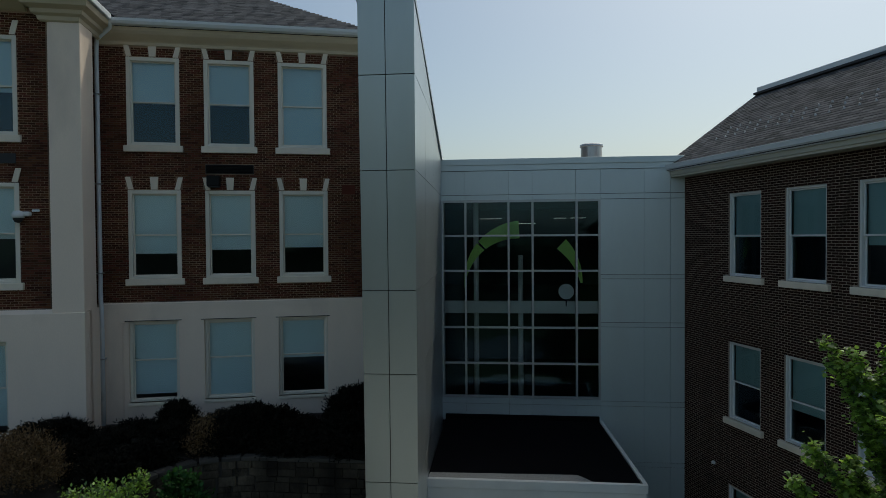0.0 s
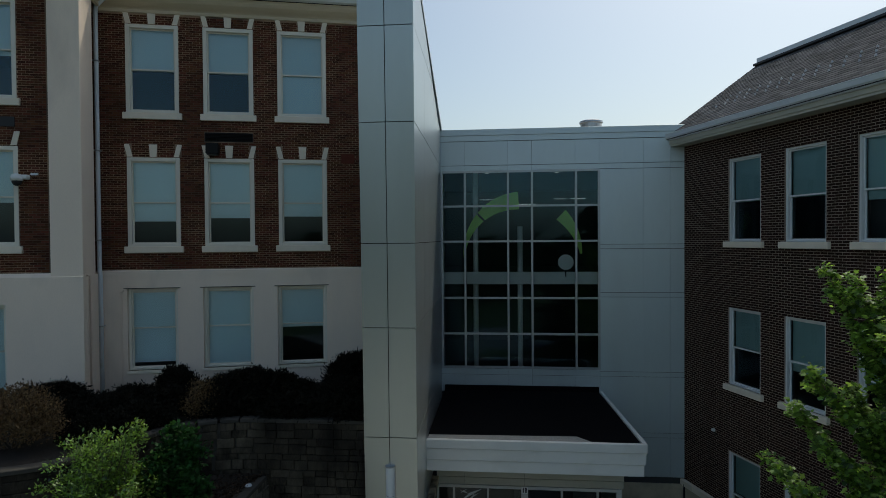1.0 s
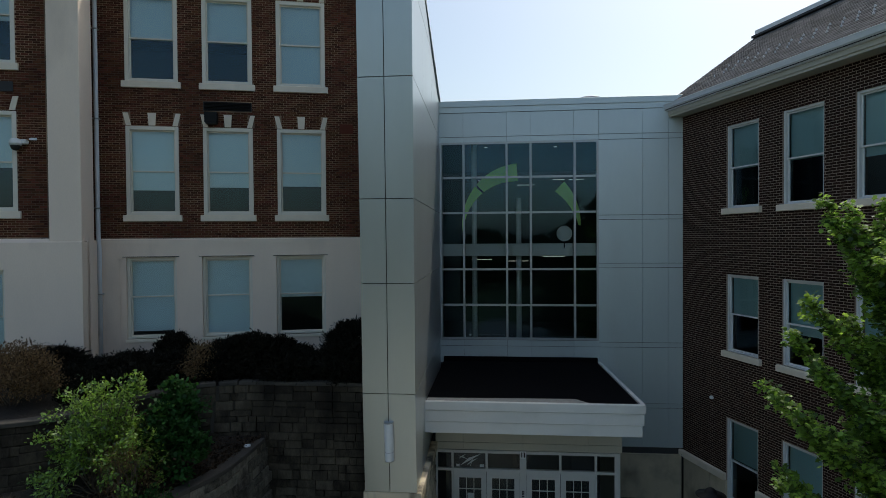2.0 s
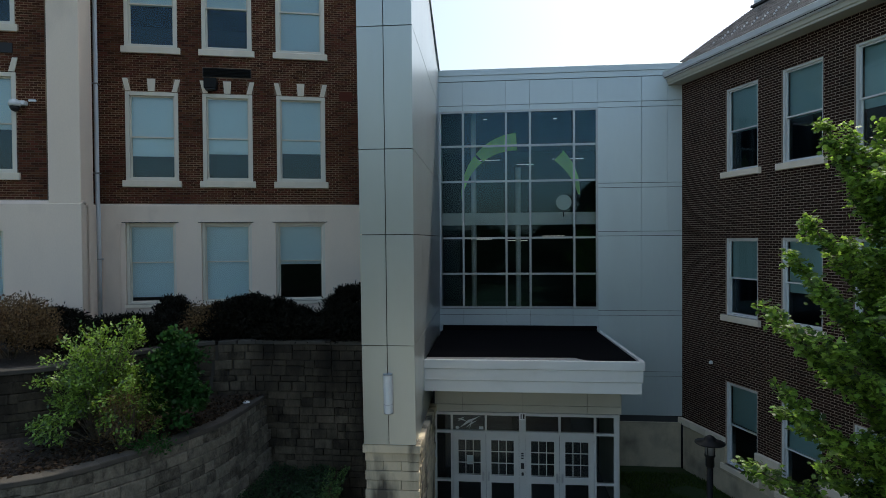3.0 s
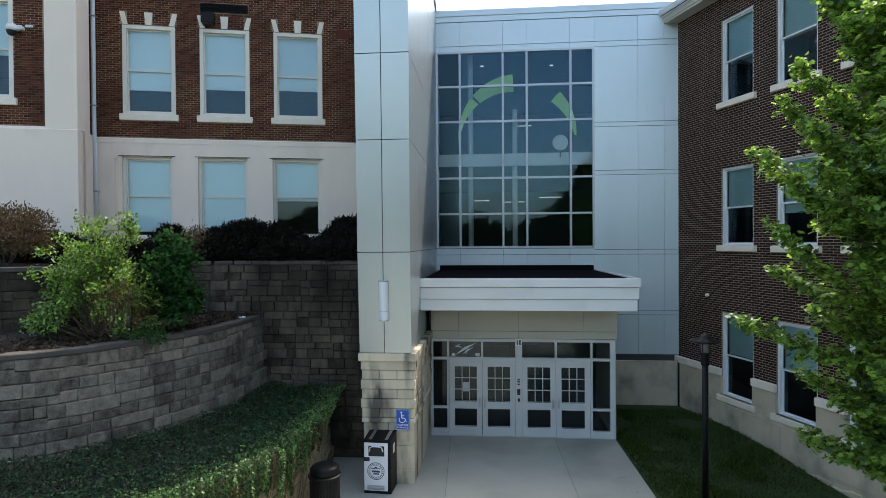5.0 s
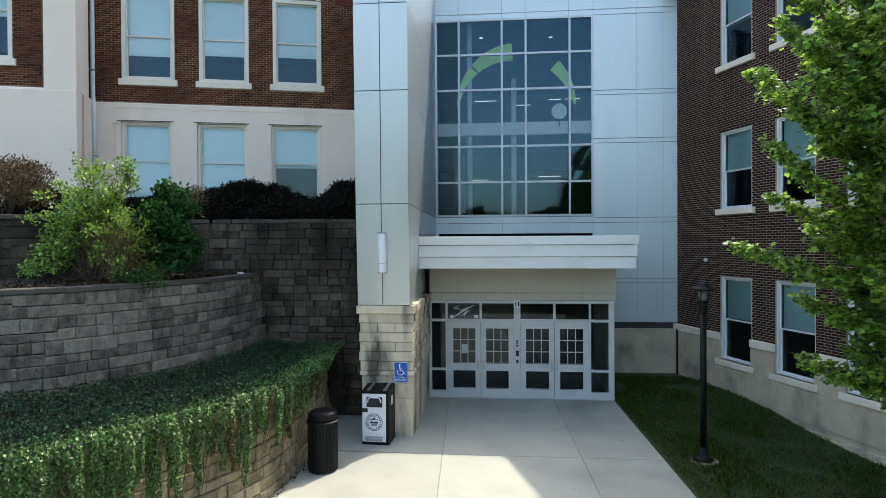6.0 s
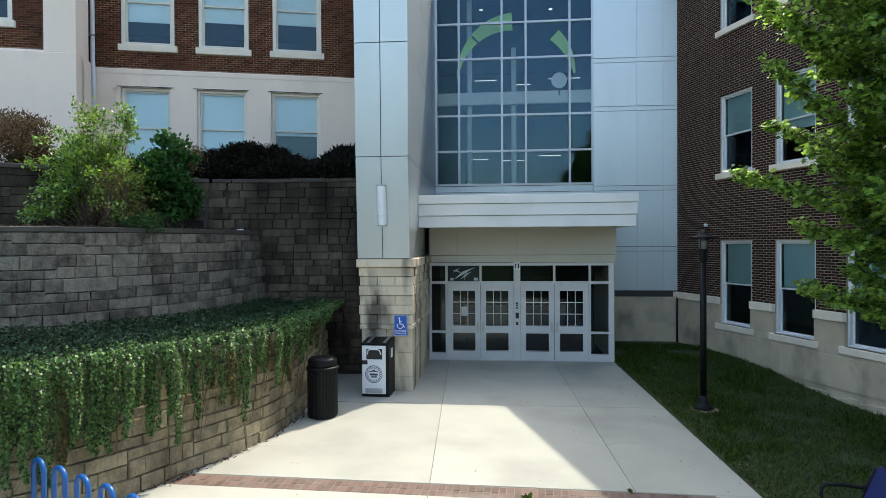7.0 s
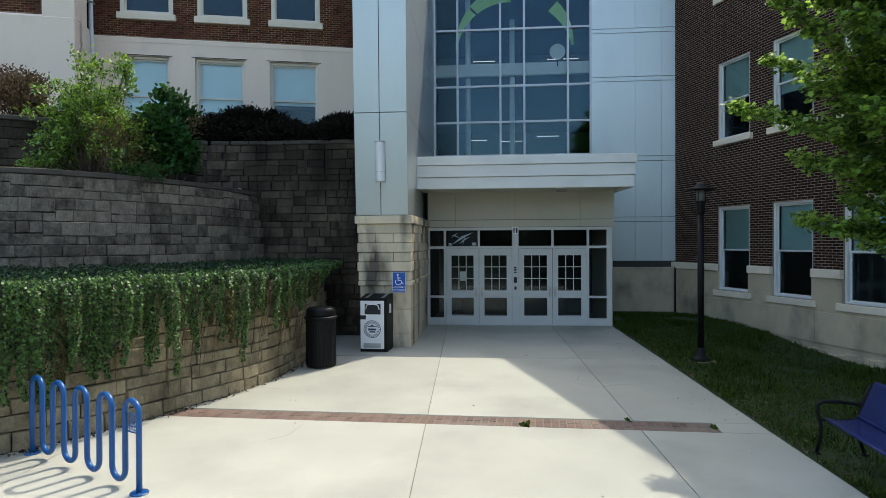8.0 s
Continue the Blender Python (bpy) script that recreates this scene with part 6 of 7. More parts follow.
def build_plants():
    shrub("lilac_shrub", "tall light green shrub with open leafy stems in the mulch bed", (-7.55, -5.5, 3.55), (1.22, 1.1, 1.5), 15000, 0.070, LEAF_OVAL, LEAF_BUSH, 3, 210, 0.085, 60, 0.1, 0.35, ragged=0.36, level=1.2, shoots=9, low=0.42)
    shrub("viburnum_shrub", "dense deep green shrub beside the lighter one", (-6.5, -4.6, 3.55), (0.68, 0.62, 1.38), 6500, 0.09, LEAF_ROUND, LEAF_DEEP, 4, 70, 0.10, 8, 0.1, level=1.0)
    shrub("dry_shrub", "half bare straw-coloured low shrub", (-6.75, -5.85, 3.5), (0.45, 0.4, 0.95), 1800, 0.075, LEAF_NEEDLE, STEM_DRY, 8, 40, 0.14, 26, 0.5)
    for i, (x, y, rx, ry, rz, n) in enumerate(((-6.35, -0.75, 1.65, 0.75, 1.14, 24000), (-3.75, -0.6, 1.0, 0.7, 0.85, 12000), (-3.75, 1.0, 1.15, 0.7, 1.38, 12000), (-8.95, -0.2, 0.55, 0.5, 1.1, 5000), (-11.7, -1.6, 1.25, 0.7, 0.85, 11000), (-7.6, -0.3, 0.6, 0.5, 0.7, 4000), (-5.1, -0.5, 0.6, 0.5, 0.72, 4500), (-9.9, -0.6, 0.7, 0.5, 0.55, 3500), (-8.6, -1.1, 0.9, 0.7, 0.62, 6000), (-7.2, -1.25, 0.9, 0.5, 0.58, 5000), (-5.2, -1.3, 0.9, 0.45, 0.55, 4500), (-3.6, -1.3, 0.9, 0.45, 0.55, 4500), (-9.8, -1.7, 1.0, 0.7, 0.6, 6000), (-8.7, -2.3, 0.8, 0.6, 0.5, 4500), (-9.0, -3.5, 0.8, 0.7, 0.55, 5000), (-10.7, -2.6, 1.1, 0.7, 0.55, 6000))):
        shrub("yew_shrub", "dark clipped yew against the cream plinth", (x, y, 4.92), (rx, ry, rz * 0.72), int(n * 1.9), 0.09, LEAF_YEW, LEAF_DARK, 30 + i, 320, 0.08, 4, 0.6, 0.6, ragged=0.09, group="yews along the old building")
    for i, (x, y, rx, rz) in enumerate(((-10.5, -4.3, 1.15, 0.95), (-12.2, -4.6, 1.1, 0.9), (-7.55, -1.35, 0.35, 0.65))):
        shrub("barberry_shrub", "russet brown barberry shrub above the upper wall", (x, y, 4.92), (rx, 0.7, rz), 13000 if rx > 1 else 2600, 0.062, LEAF_PLAIN, LEAF_RUSSET, 50 + i, 120, 0.12, 12, 0.6, group="barberries above the upper wall")
    shrub("ground_weeds", "small dark weeds on the mulch", (-6.2, -5.9, 3.5), (0.35, 0.3, 0.25), 500, 0.06, LEAF_PLAIN, LEAF_DEEP, 61, 20, 0.08, 3)


def build_grass():
    gen = np.random.default_rng(9)
    n = 60000
    y = gen.uniform(-14.5, 3.0, n)
    edge = 3.72 - 0.050 * y + 0.03
    wall_x = (7.15 - y * math.sin(radians(18.5))) / math.cos(radians(18.5))
    x = edge + gen.uniform(0, 1, n) ** 1.1 * (np.minimum(wall_x, 11) - edge)
    keep = np.array([noise.noise((a * 0.9, b * 0.9, 2.0)) > -0.42 or (b < -3 and gen.random() < 0.25) for a, b in zip(x, y)])
    x, y = x[keep], y[keep]
    n = len(x)
    z = np.array([ground_height(a, b) - 0.035 for a, b in zip(x, y)])
    tips = np.c_[gen.normal(size=n) * 0.45, gen.normal(size=n) * 0.45, np.ones(n)]
    tall = gen.uniform(0.05, 0.11, n) * np.array([1.3 if noise.noise((a * 0.7, b * 0.7, 7.0)) > 0.1 else 0.85 for a, b in zip(x, y)])
    grass = new("grass", leaf_mesh("grass", np.c_[x, y, z], tips, tall, LEAF_NEEDLE, GRASS, gen, 0.5))
    tagged(grass, "thin shaded lawn beside the walk", "grass", kind="stuff")
    m = 1700
    y = gen.uniform(-13, 1.5, m)
    x = 3.8 - 0.05 * y + gen.uniform(0, 1, m) ** 1.8 * 3.2
    z = np.array([ground_height(a, b) + 0.01 for a, b in zip(x, y)])
    clover = new("clover", leaf_mesh("clover", np.c_[x, y, z], np.c_[gen.normal(size=m), gen.normal(size=m), np.full(m, 0.25)], gen.uniform(0.015, 0.045, m), LEAF_IVY_SHAPE, GRASS, gen))
    tagged(clover, "broad weeds and fallen leaves in the lawn", "weeds", kind="stuff")
    e = 900
    y = gen.uniform(-13, -1.0, e)
    x = 3.72 - 0.05 * y + gen.uniform(0, 1, e) ** 2.2 * 1.3
    z = np.array([ground_height(a, b) + 0.012 for a, b in zip(x, y)])
    fallen = new("fallen_leaves", leaf_mesh("fallen_leaves", np.c_[x, y, z], np.c_[gen.normal(size=e), gen.normal(size=e), np.full(e, 0.2)], gen.uniform(0.015, 0.05, e), LEAF_PLAIN, LEAF_RUSSET, gen))
    tagged(fallen, "brown fallen leaves along the lawn edge", "leaves", kind="stuff")
    k = 160
    y = gen.uniform(-13, -0.5, k)
    x = gen.uniform(-3, 4, k)
    near_edge = gen.random(k) < 0.6
    x = np.where(near_edge, 3.7 - 0.05 * y - gen.uniform(0, 1, k) ** 2 * 0.7, x)
    z = 0.02 * y + 0.004
    litter = new("leaf_litter", leaf_mesh("leaf_litter", np.c_[x, y, z], np.c_[gen.normal(size=k), gen.normal(size=k), np.full(k, 0.05)], gen.uniform(0.012, 0.032, k), LEAF_PLAIN, LEAF_RUSSET, gen))
    tagged(litter, "small dry leaves and grit on the walk", "leaves", kind="stuff")


def weed_tuft(x, y, reach, seed):
    gen = np.random.default_rng(seed)
    n = 60
    a = gen.uniform(0, 2 * np.pi, n)
    spots = np.c_[x + gen.normal(size=n) * reach * 0.25, y + gen.normal(size=n) * 0.03, np.full(n, 0.02 * y - 0.008)]
    tuft = new("weed_tuft", leaf_mesh("weed_tuft", spots, np.c_[np.cos(a), np.sin(a), gen.uniform(0.3, 1.6, n)], gen.uniform(0.4, 1.0, n) * reach, LEAF_PLAIN, GRASS, gen))
    tagged(tuft, "small yellow-green weed in a paving joint", "weed", group="weeds in the paving joints")


def build_litter():
    """Bark chips on the beds, and dry leaves gathered at the foot of the low wall."""
    gen = np.random.default_rng(31)
    spots = []
    for i in range(9000):
        s = gen.uniform(0.02, 0.98)
        a = middle.at(s * middle.length) - middle.out(s * middle.length)[0] * 0.45
        b = upper.at(2.75 + s * (upper.length - 2.75))
        p = a + (b - a) * gen.uniform(0, 0.96)
        spots.append((p.x, p.y, 3.57 + gen.uniform(-0.02, 0.06)))
    n = len(spots)
    chips = new("bark_chips", leaf_mesh("bark_chips", np.array(spots), np.c_[gen.normal(size=n), gen.normal(size=n), gen.normal(size=n) * 0.3], gen.uniform(0.03, 0.10, n), LEAF_PLAIN, CHIP, gen))
    tagged(chips, "dark bark chips on the shrub bed", "mulch", kind="stuff")
    spots = []
    for i in range(800):
        s = gen.uniform(0.5, lower.length - 0.7)
        o, d = lower.out(s)
        p = lower.at(s) + o * (0.01 + abs(gen.normal()) * 0.07)
        spots.append((p.x, p.y, 0.02 * p.y + 0.004 + gen.uniform(0, 0.02)))
    n = len(spots)
    dry = new("dry_leaves", leaf_mesh("dry_leaves", np.array(spots), np.c_[gen.normal(size=n), gen.normal(size=n), np.full(n, 0.15)], gen.uniform(0.02, 0.055, n), LEAF_PLAIN, CHIP, gen))
    tagged(dry, "dry leaves and dirt along the wall foot", "leaves", kind="stuff")


def build_far_woods():
    """What the glass reflects: a conifer on the front lawn, and woods beyond the drive."""
    gen = np.random.default_rng(77)
    con = thing("conifer_tree", "tall dark conifer on the front lawn", "tree", pose(8.4, -27, -0.6))
    part("trunk", Geo().tube([(0, 0, 0), (0, 0, 7), (0, 0, 12.8)], [0.28, 0.16, 0.02], 10), BARK, con)
    spots, tips = [], []
    for i in range(900):
        h = gen.uniform(0, 1) ** 1.15
        a = gen.uniform(0, 2 * math.pi)
        reach = ((1 - h) ** 0.62 * 6.0 + 0.25) * gen.uniform(0.55, 1.08)
        droop = gen.uniform(0.02, 0.20)
        m = int(40 + 26 * reach)
        f = gen.uniform(0.05, 1.0, m)
        r = f * reach
        wide = 0.10 + 0.22 * reach * (1 - f) * f
        spots.append(np.c_[r * math.cos(a) + gen.normal(size=m) * wide, r * math.sin(a) + gen.normal(size=m) * wide, 0.9 + h * 12.0 - droop * r + gen.normal(size=m) * 0.07])
        tips.append(np.c_[np.full(m, math.cos(a)), np.full(m, math.sin(a)), np.full(m, -0.2)] + gen.normal(size=(m, 3)) * 0.45)
    spots, tips = np.concatenate(spots), np.concatenate(tips)
    part("crown", leaf_mesh("crown", spots, tips, gen.uniform(0.14, 0.34, len(spots)), LEAF_YEW, CONIFER, gen), CONIFER, con)
    spots, sizes = [], []
    for i in range(170):
        x, y = gen.uniform(-170, 170), gen.uniform(-110, -60)
        top = gen.uniform(6.5, 11)
        for k in range(90):
            d = gen.normal(size=3)
            d /= np.linalg.norm(d)
            spots.append((x + d[0] * top * 0.42, y + d[1] * 3, top * 0.58 + d[2] * top * 0.42 - 0.8))
            sizes.append(gen.uniform(1.2, 2.4))
    spots = np.array(spots)
    woods = new("far_woods", leaf_mesh("far_woods", spots, gen.normal(size=(len(spots), 3)), np.array(sizes), LEAF_LOBED, FAR_LEAF, gen))
    tagged(woods, "line of trees far across the drive", "woods", kind="stuff")


build_ivy()
build_tree()
build_plants()
build_grass()
build_litter()
weed_tuft(0.94, -8.70, 0.085, 91)
weed_tuft(2.35, -8.36, 0.05, 92)
weed_tuft(3.42, -8.62, 0.06, 93)
build_far_woods()


# ---- things by the entrance ----
def build_bin():
    z0 = -0.078
    b = thing("compactor_bin", "white and black solar compacting litter bin beside the stone pier", "litter bin", pose(-2.13, -3.58, z0, 0, 0, -3))
    w, d = 0.305, 0.33
    part("body", Geo().prism([(-d, 0.0), (d, 0.0), (d, 1.22), (-d, 1.14)], -w, w, 0), BLACK_METAL, b, "black side housing")
    front = part("front_panel", holed(Geo(), "v", -d - 0.022, -d - 0.001, -w + 0.012, w - 0.07, 0.07, 1.12, [(-0.20, 0.16, 0.82, 1.05)]), BIN_WHITE, b, "white front panel")
    part("side_trim", Geo().box(w - 0.068, w, -d - 0.02, -d - 0.001, 0.03, 1.13), BLACK_METAL, b)
    part("lid", Geo().prism([(-d - 0.03, 1.125), (d, 1.215), (d, 1.25), (-d - 0.03, 1.165)], -w - 0.005, w + 0.005, 0), BLACK_METAL, b, "dark solar panel lid")
    part("lid_strip", Geo().prism([(-d + 0.02, 1.181), (d - 0.05, 1.242), (d - 0.05, 1.250), (-d + 0.02, 1.189)], -0.20, -0.13, 0), STEEL, b)
    part("lid_strip", Geo().prism([(-d + 0.02, 1.181), (d - 0.05, 1.242), (d - 0.05, 1.250), (-d + 0.02, 1.189)], 0.16, 0.23, 0), STEEL, b)
    hop = part("hopper", Geo().box(-0.195, 0.155, -d - 0.012, -d - 0.002, 0.825, 1.045), INK, front, "black hopper opening")
    part("hopper_handle", Geo().tube([(-0.17, -d - 0.03, 0.93), (-0.15, -d - 0.05, 1.02), (-0.10, -d - 0.055, 1.045), (0.06, -d - 0.055, 1.045), (0.11, -d - 0.05, 1.02), (0.13, -d - 0.03, 0.93)], 0.013, 8), BIN_WHITE, front, "", True)
    part("latch", Geo().soft(-w + 0.012, -0.17, -d - 0.026, -d - 0.021, 0.71, 0.80, 0.002), INK, front)
    part("pedal", Geo().soft(-0.22, 0.16, -d - 0.05, -d - 0.022, 0.11, 0.16, 0.008).box(-0.22, 0.16, -d - 0.03, -d - 0.0225, 0.09, 0.19), STEEL, front, "steel foot pedal")
    y = -d - 0.0235

    def ring(r0, r1, n=36):
        g = Geo()
        for i in range(n):
            t0, t1 = 2 * math.pi * i / n, 2 * math.pi * (i + 1) / n
            g.add([(-0.03 + r * math.cos(t), y, 0.50 + r * math.sin(t)) for r, t in ((r0, t0), (r1, t0), (r1, t1), (r0, t1))], [(0, 1, 2, 3)])
        return g
    part("emblem_ring", ring(0.178, 0.192), INK_BLUE, front)
    part("emblem_ring", ring(0.128, 0.136), INK_BLUE, front)
    marks = Geo()
    for i in range(22):
        t = 2 * math.pi * i / 22
        c, s = math.cos(t), math.sin(t)
        marks.add([(-0.03 + r * math.cos(t + q), y, 0.50 + r * math.sin(t + q)) for r, q in ((0.145, -0.08), (0.168, -0.08), (0.168, 0.08), (0.145, 0.08))], [(0, 1, 2, 3)])
    part("emblem_marks", marks, INK_BLUE, front)
    part("emblem_shape", Geo().box(-0.13, 0.07, y, y + 0.001, 0.545, 0.565).box(-0.12, 0.06, y, y + 0.001, 0.47, 0.515).box(-0.09, 0.04, y, y + 0.001, 0.425, 0.455).box(-0.06, 0.0, y, y + 0.001, 0.57, 0.60), INK_BLUE, front)
    part("side_label", Geo().box(w + 0.001, w + 0.004, -0.15, 0.02, 0.83, 1.03), PAPER, b)


def build_can():
    x, y = -2.90, -5.34
    c = thing("slatted_can", "black slatted steel litter can with a flat lid", "litter can", pose(x, y, 0.02 * y + 0.0))
    part("liner", Geo().lathe([(0.25, 0.03), (0.26, 0.95)], 24), INK, c)
    part("bottom_ring", Geo().lathe([(0.255, 0.02), (0.285, 0.02), (0.285, 0.07), (0.255, 0.07)], 28), BLACK_METAL, c)
    part("top_ring", Geo().lathe([(0.27, 0.93), (0.315, 0.94), (0.325, 0.965), (0.315, 0.99), (0.27, 0.995)], 28), BLACK_METAL, c, "", True)
    one = Geo().soft(-0.021, 0.021, -0.292, -0.282, 0.05, 0.94, 0.003).mesh("slat", BLACK_METAL)
    for i in range(30):
        s = part("slat", one, BLACK_METAL, c)
        s.rotation_euler = (0, 0, 2 * math.pi * i / 30)
    part("lid", Geo().lathe([(0.27, 0.99), (0.285, 1.0), (0.28, 1.12), (0.24, 1.16), (0.05, 1.175)], 28), BLACK_METAL, c, "glossy black lid", True)
    for a in (0.4, 2.5, 4.6):
        part("foot", Geo().lathe([(0.025, 0.0), (0.025, 0.03)], 10, 0.24 * math.cos(a), 0.24 * math.sin(a)), BLACK_METAL, c)


def build_signs():
    s = thing("access_sign", "blue and white accessible entrance sign on the stone pier", "sign", pose(-1.66, -3.452, 1.42))
    s.scale = (1.16, 1.0, 1.14)
    part("plate", Geo().soft(-0.135, 0.135, -0.006, 0.0, -0.205, 0.205, 0.003), SIGN_BLUE, s)
    part("border", Geo().box(-0.130, 0.130, -0.0085, -0.0065, 0.192, 0.199).box(-0.130, 0.130, -0.0085, -0.0065, -0.199, -0.192).box(-0.130, -0.124, -0.0085, -0.0065, -0.192, 0.192).box(0.124, 0.130, -0.0085, -0.0065, -0.192, 0.192), PAPER, s)
    sym = Geo()
    for i in range(18):
        t0, t1 = radians(150 + i * 13), radians(150 + (i + 1) * 13)
        sym.add([(-0.008 + r * math.cos(t), -0.0085, 0.005 + r * math.sin(t)) for r, t in ((0.052, t0), (0.066, t0), (0.066, t1), (0.052, t1))], [(0, 1, 2, 3)])
    sym.add([(-0.022 + 0.018 * math.cos(i * math.pi / 6), -0.0085, 0.145 + 0.018 * math.sin(i * math.pi / 6)) for i in range(12)], [tuple(range(12))])
    for x0, z0, x1, z1, w in ((-0.020, 0.122, -0.012, 0.03, 0.009), (-0.012, 0.035, 0.045, 0.03, 0.008), (0.045, 0.03, 0.068, -0.03, 0.008), (0.066, -0.03, 0.088, -0.022, 0.007), (-0.015, 0.085, 0.032, 0.08, 0.007)):
        n = Vector((-(z1 - z0), 0, x1 - x0)).normalized() * w
        a, b = Vector((x0, -0.0085, z0)), Vector((x1, -0.0085, z1))
        sym.add([a - n, b - n, b + n, a + n], [(0, 1, 2, 3)])
    part("access_symbol", sym, PAPER, s)
    for k, words in enumerate(("ACCESSIBLE", "ENTRANCE")):
        f = bpy.data.curves.new("words", "FONT")
        f.body, f.size, f.align_x = words, 0.043, "CENTER"
        f.extrude = 0.001
        f.materials.append(PAPER)
        ob = new("lettering", f)
        ob.parent = s
        ob.matrix_basis = pose(0, -0.009, -0.115 - 0.052 * k, 90, 0, 0)
    # Wall lamp on the fin.
    lamp = thing("fin_wall_lamp", "tall white half-round wall lamp on the metal fin", "lamp", pose(-2.04, fin_y(4.12) - 0.005, 4.12, 4.4, 0, 0))
    ring = [(0.105 * math.cos(math.pi * i / 12), -0.12 * math.sin(math.pi * i / 12)) for i in range(13)]
    part("diffuser", Geo().prism(ring, -0.44, 0.44), LAMP_GLASS, lamp)
    part("backplate", Geo().soft(-0.115, 0.115, -0.015, 0.0, -0.455, 0.455, 0.004), STEEL, lamp)
    part("band", Geo().prism([(p[0] * 1.03, p[1] * 1.03) for p in ring], -0.235, -0.225).prism([(p[0] * 1.03, p[1] * 1.03) for p in ring], 0.43, 0.45).prism([(p[0] * 1.03, p[1] * 1.03) for p in ring], -0.45, -0.43), STEEL, lamp)


def build_bed_light():
    b = thing("bed_light", "small white puck light at the end of the middle wall", "lamp", pose(-5.72, -2.71, 3.585))
    part("puck", Geo().lathe([(0.075, 0.0), (0.085, 0.02), (0.08, 0.05), (0.04, 0.06)], 18), LAMP_GLASS, b, "", True)
    part("stem", Geo().lathe([(0.02, -0.15), (0.02, 0.005)], 8), BLACK_METAL, b)


def build_lamp_post():
    x, y = 4.70, -4.12
    p = thing("lamp_post", "slim black lamp post with a wide cap on the lawn", "street lamp", pose(x, y, ground_height(x, y)))
    part("footing", Geo().lathe([(0.29, -0.06), (0.29, 0.012), (0.27, 0.022)], 24), BLOCK, p, "round concrete footing")
    part("base", Geo().lathe([(0.20, 0.022), (0.205, 0.06), (0.15, 0.10), (0.11, 0.14), (0.085, 0.24), (0.068, 0.28)], 24), BLACK_METAL, p, "", True)
    part("pole", Geo().lathe([(0.064, 0.27), (0.062, 3.22)], 20), BLACK_METAL, p, "", True)
    part("collar", Geo().lathe([(0.075, 3.02), (0.085, 3.05), (0.085, 3.22), (0.105, 3.25), (0.105, 3.28)], 20), BLACK_METAL, p, "", True)
    part("lens", Geo().lathe([(0.085, 3.28), (0.095, 3.50)], 20), LAMP_SMOKE, p, "smoky ribbed lens", True)
    for i in range(4):
        a = math.pi / 4 + i * math.pi / 2
        part("strut", Geo().tube([(0.10 * math.cos(a), 0.10 * math.sin(a), 3.26), (0.105 * math.cos(a), 0.105 * math.sin(a), 3.52)], 0.008, 6), BLACK_METAL, p)
    part("cap", Geo().lathe([(0.09, 3.50), (0.28, 3.500), (0.295, 3.512), (0.29, 3.530), (0.125, 3.56), (0.11, 3.61), (0.07, 3.65), (0.02, 3.675)], 28), BLACK_METAL, p, "wide black cap", True)


def build_rack():
    a, b = Vector((-3.06, -11.12, 0)), Vector((-5.02, -10.15, 0))
    length = (b - a).length
    yaw = math.degrees(math.atan2(b.y - a.y, b.x - a.x))
    z = 0.02 * a.y
    tilt = math.degrees(math.atan2(0.02 * (b.y - a.y), length))
    r = thing("bike_rack", "bright blue wave bike rack bolted to the walk", "bike rack", pose(a.x, a.y, z, 0, -tilt, yaw))
    s = length / 9
    path = [(0, 0, 0.0), (0, 0, 0.4)]
    for i in range(9):
        up = i % 2 == 0
        c, zc = s * (i + 0.5), (0.81 if up else 0.20)
        for k in range(0, 13):
            t = math.pi - math.pi * k / 12 if up else math.pi + math.pi * k / 12
            path.append((c + s / 2 * math.cos(t), 0, zc + s / 2 * math.sin(t)))
    path += [(length, 0, 0.4), (length, 0, 0.0)]
    part("wave_tube", Geo().tube(path, 0.030, 14), BLUE_METAL, r, "", True)
    for x in (0, length):
        plate = part("base_plate", Geo().lathe([(0.09, 0.0), (0.09, 0.012), (0.085, 0.016)], 24, x, 0.0), BLUE_METAL, r)
        for k in range(3):
            t = k * 2.094 + 0.5
            part("bolt", Geo().lathe([(0.010, 0.015), (0.010, 0.026)], 6, x + 0.066 * math.cos(t), 0.066 * math.sin(t)), STEEL, plate)
    part("rack_label", Geo().box(0.03, s - 0.03, -0.004, 0.004, 0.60, 0.615).box(0.03, s - 0.03, -0.004, 0.004, 0.66, 0.672).box(0.03, s - 0.03, -0.004, 0.004, 0.79, 0.80).lattice(0.03, s - 0.03, 0.615, 0.79), BLUE_METAL, r, "small blue maker tag")


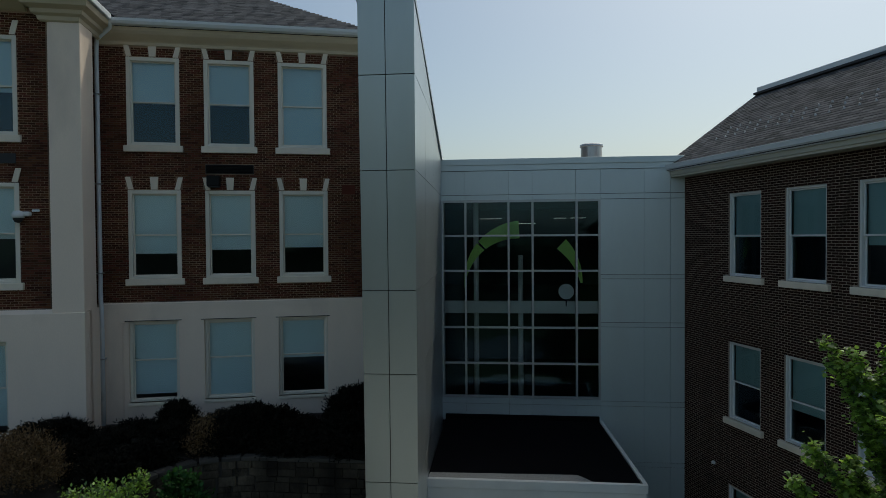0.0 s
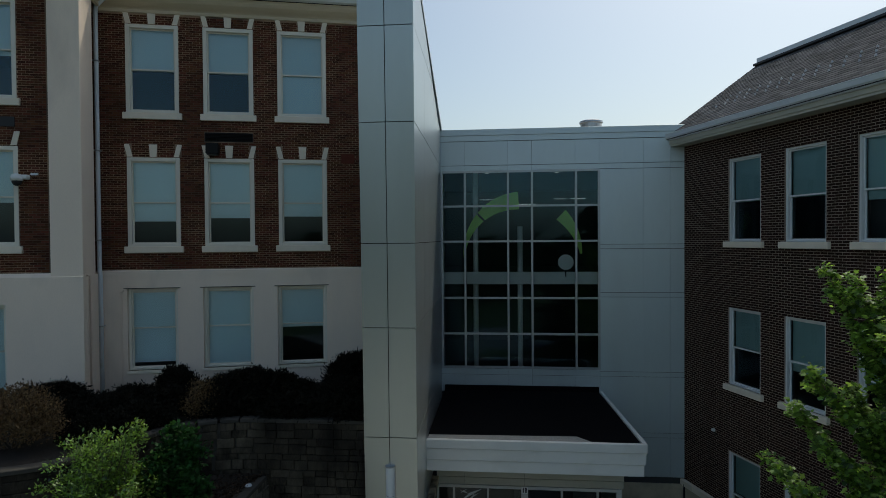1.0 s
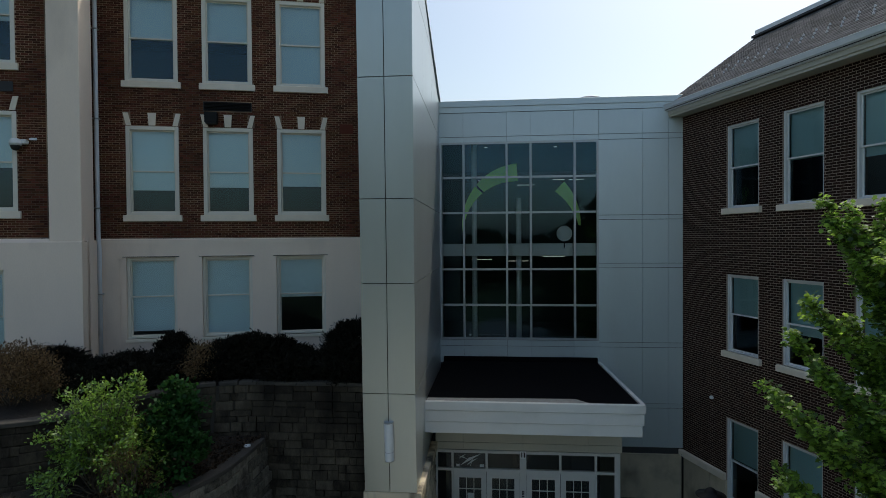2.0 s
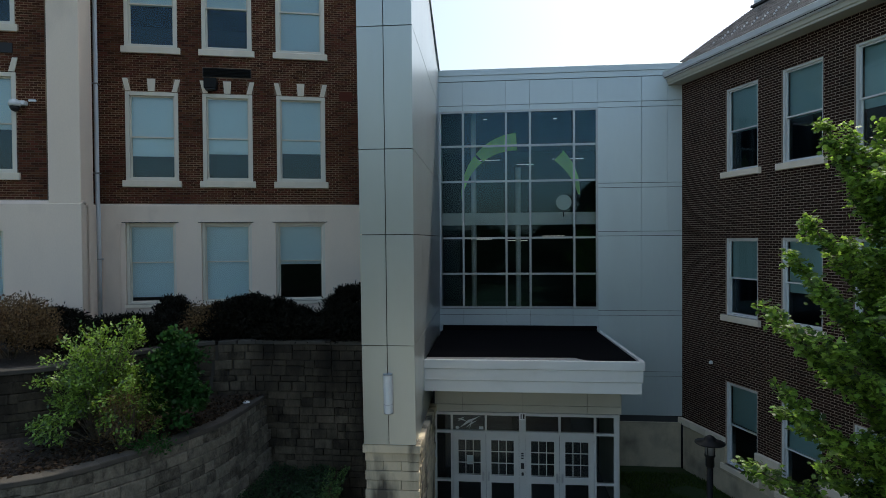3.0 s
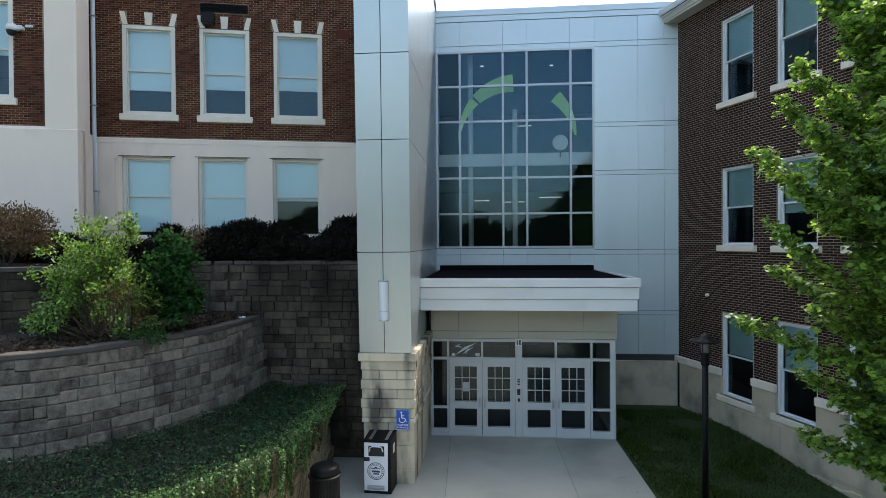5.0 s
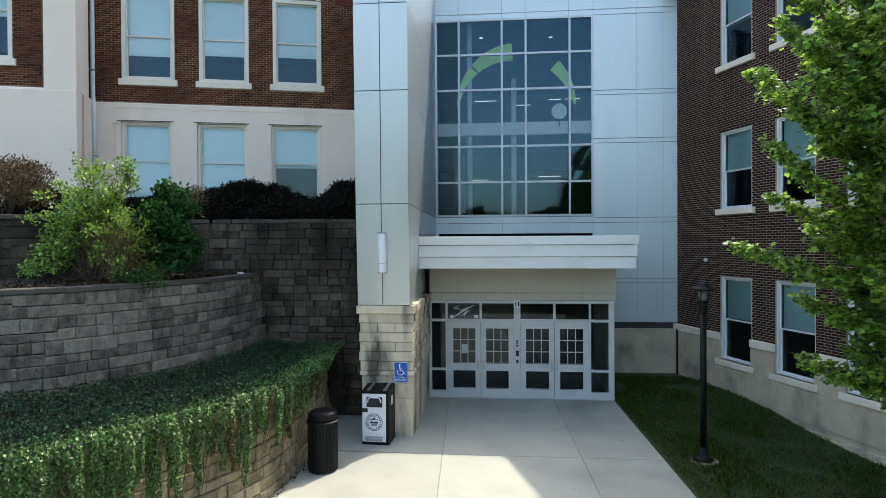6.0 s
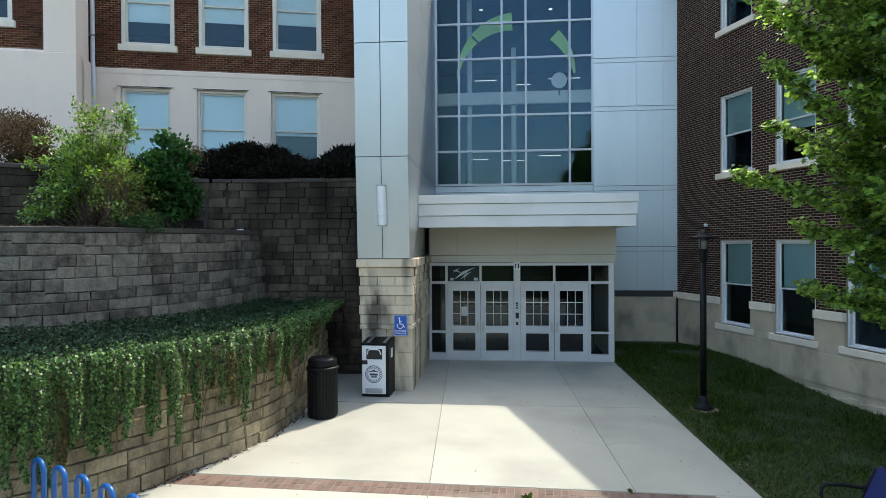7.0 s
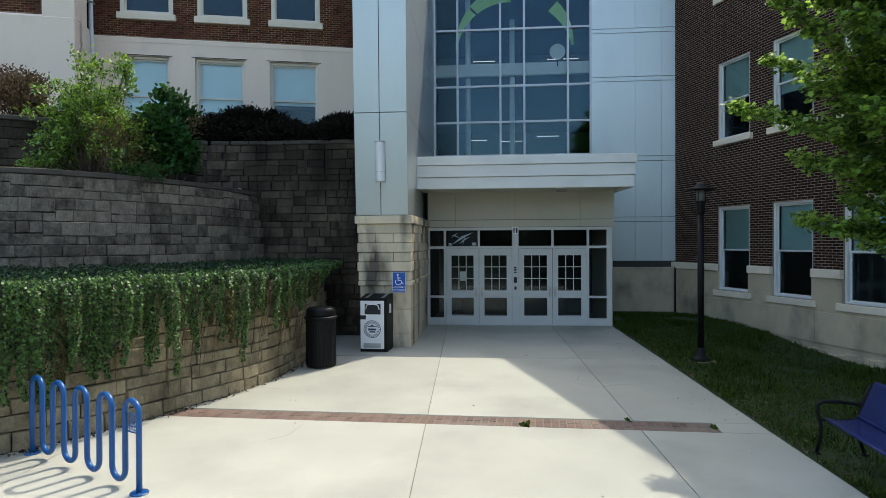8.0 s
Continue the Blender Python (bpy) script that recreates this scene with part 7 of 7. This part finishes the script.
def build_bench():
    z = ground_height(4.5, -10.2)
    b = thing("bench", "navy perforated metal bench with black cast arms on the lawn", "bench", pose(4.34, -9.33, z + 0.02, 0, 0, -93))
    # Local x runs along the bench towards the viewer, y points away from its back.
    L = 1.83

    def sheet(points, name):
        g = Geo()
        cells = 96
        for p, q in zip(points, points[1:]):
            for i in range(cells):
                x0, x1 = 0.06 + (L - 0.12) * i / cells, 0.06 + (L - 0.12) * (i + 1) / cells
                mx, k = (x1 - x0) * 0.27, 0.27
                c = [(x0, *p), (x1, *p), (x1, *q), (x0, *q)]
                pi, qi = (p[0] + (q[0] - p[0]) * k, p[1] + (q[1] - p[1]) * k), (q[0] + (p[0] - q[0]) * k, q[1] + (p[1] - q[1]) * k)
                h = [(x0 + mx, *pi), (x1 - mx, *pi), (x1 - mx, *qi), (x0 + mx, *qi)]
                g.add(c + h, [(0, 1, 5, 4), (1, 2, 6, 5), (2, 3, 7, 6), (3, 0, 4, 7)])
        return part(name, g, NAVY_METAL, b, "navy perforated sheet")
    sheet([(0.10, 0.43)] + [(0.10 + 0.36 * i / 18, 0.445 - 0.025 * math.sin(math.pi * i / 18)) for i in range(19)], "seat")
    back = [(0.45 + 0.17 * i / 22, 0.47 + 0.40 * i / 22) for i in range(23)]
    sheet(back + [(0.635, 0.875), (0.655, 0.86)], "backrest")
    part("seat_rim", Geo().tube([(0.06, 0.10, 0.43), (L - 0.06, 0.10, 0.43)], 0.018, 8).tube([(0.06, 0.46, 0.445), (L - 0.06, 0.46, 0.445)], 0.015, 8), NAVY_METAL, b, "", True)
    part("back_rim", Geo().tube([(0.06, 0.645, 0.87), (L - 0.06, 0.645, 0.87)], 0.02, 8).tube([(0.06, 0.45, 0.47), (L - 0.06, 0.45, 0.47)], 0.015, 8), NAVY_METAL, b, "", True)
    for x in (0.0, L):
        leg = Geo().tube([(x, 0.02, 0.0), (x, 0.06, 0.16), (x, 0.07, 0.34), (x, 0.03, 0.50), (x, 0.035, 0.58), (x, 0.08, 0.62), (x, 0.28, 0.625), (x, 0.48, 0.60), (x, 0.54, 0.64)], 0.022, 8)
        leg.tube([(x, 0.55, 0.0), (x, 0.50, 0.18), (x, 0.48, 0.40), (x, 0.52, 0.60), (x, 0.62, 0.84)], 0.022, 8)
        leg.tube([(x, 0.07, 0.40), (x, 0.28, 0.40), (x, 0.49, 0.42)], 0.016, 8)
        part("arm_and_leg", leg, BLACK_METAL, b, "black cast iron arm and leg", True)
        part("foot_pad", Geo().soft(x - 0.03, x + 0.03, -0.01, 0.06, -0.01, 0.012, 0.004).soft(x - 0.03, x + 0.03, 0.52, 0.59, -0.01, 0.012, 0.004), BLACK_METAL, b)


build_bin()
build_can()
build_signs()
build_bed_light()
build_lamp_post()
build_rack()
build_bench()
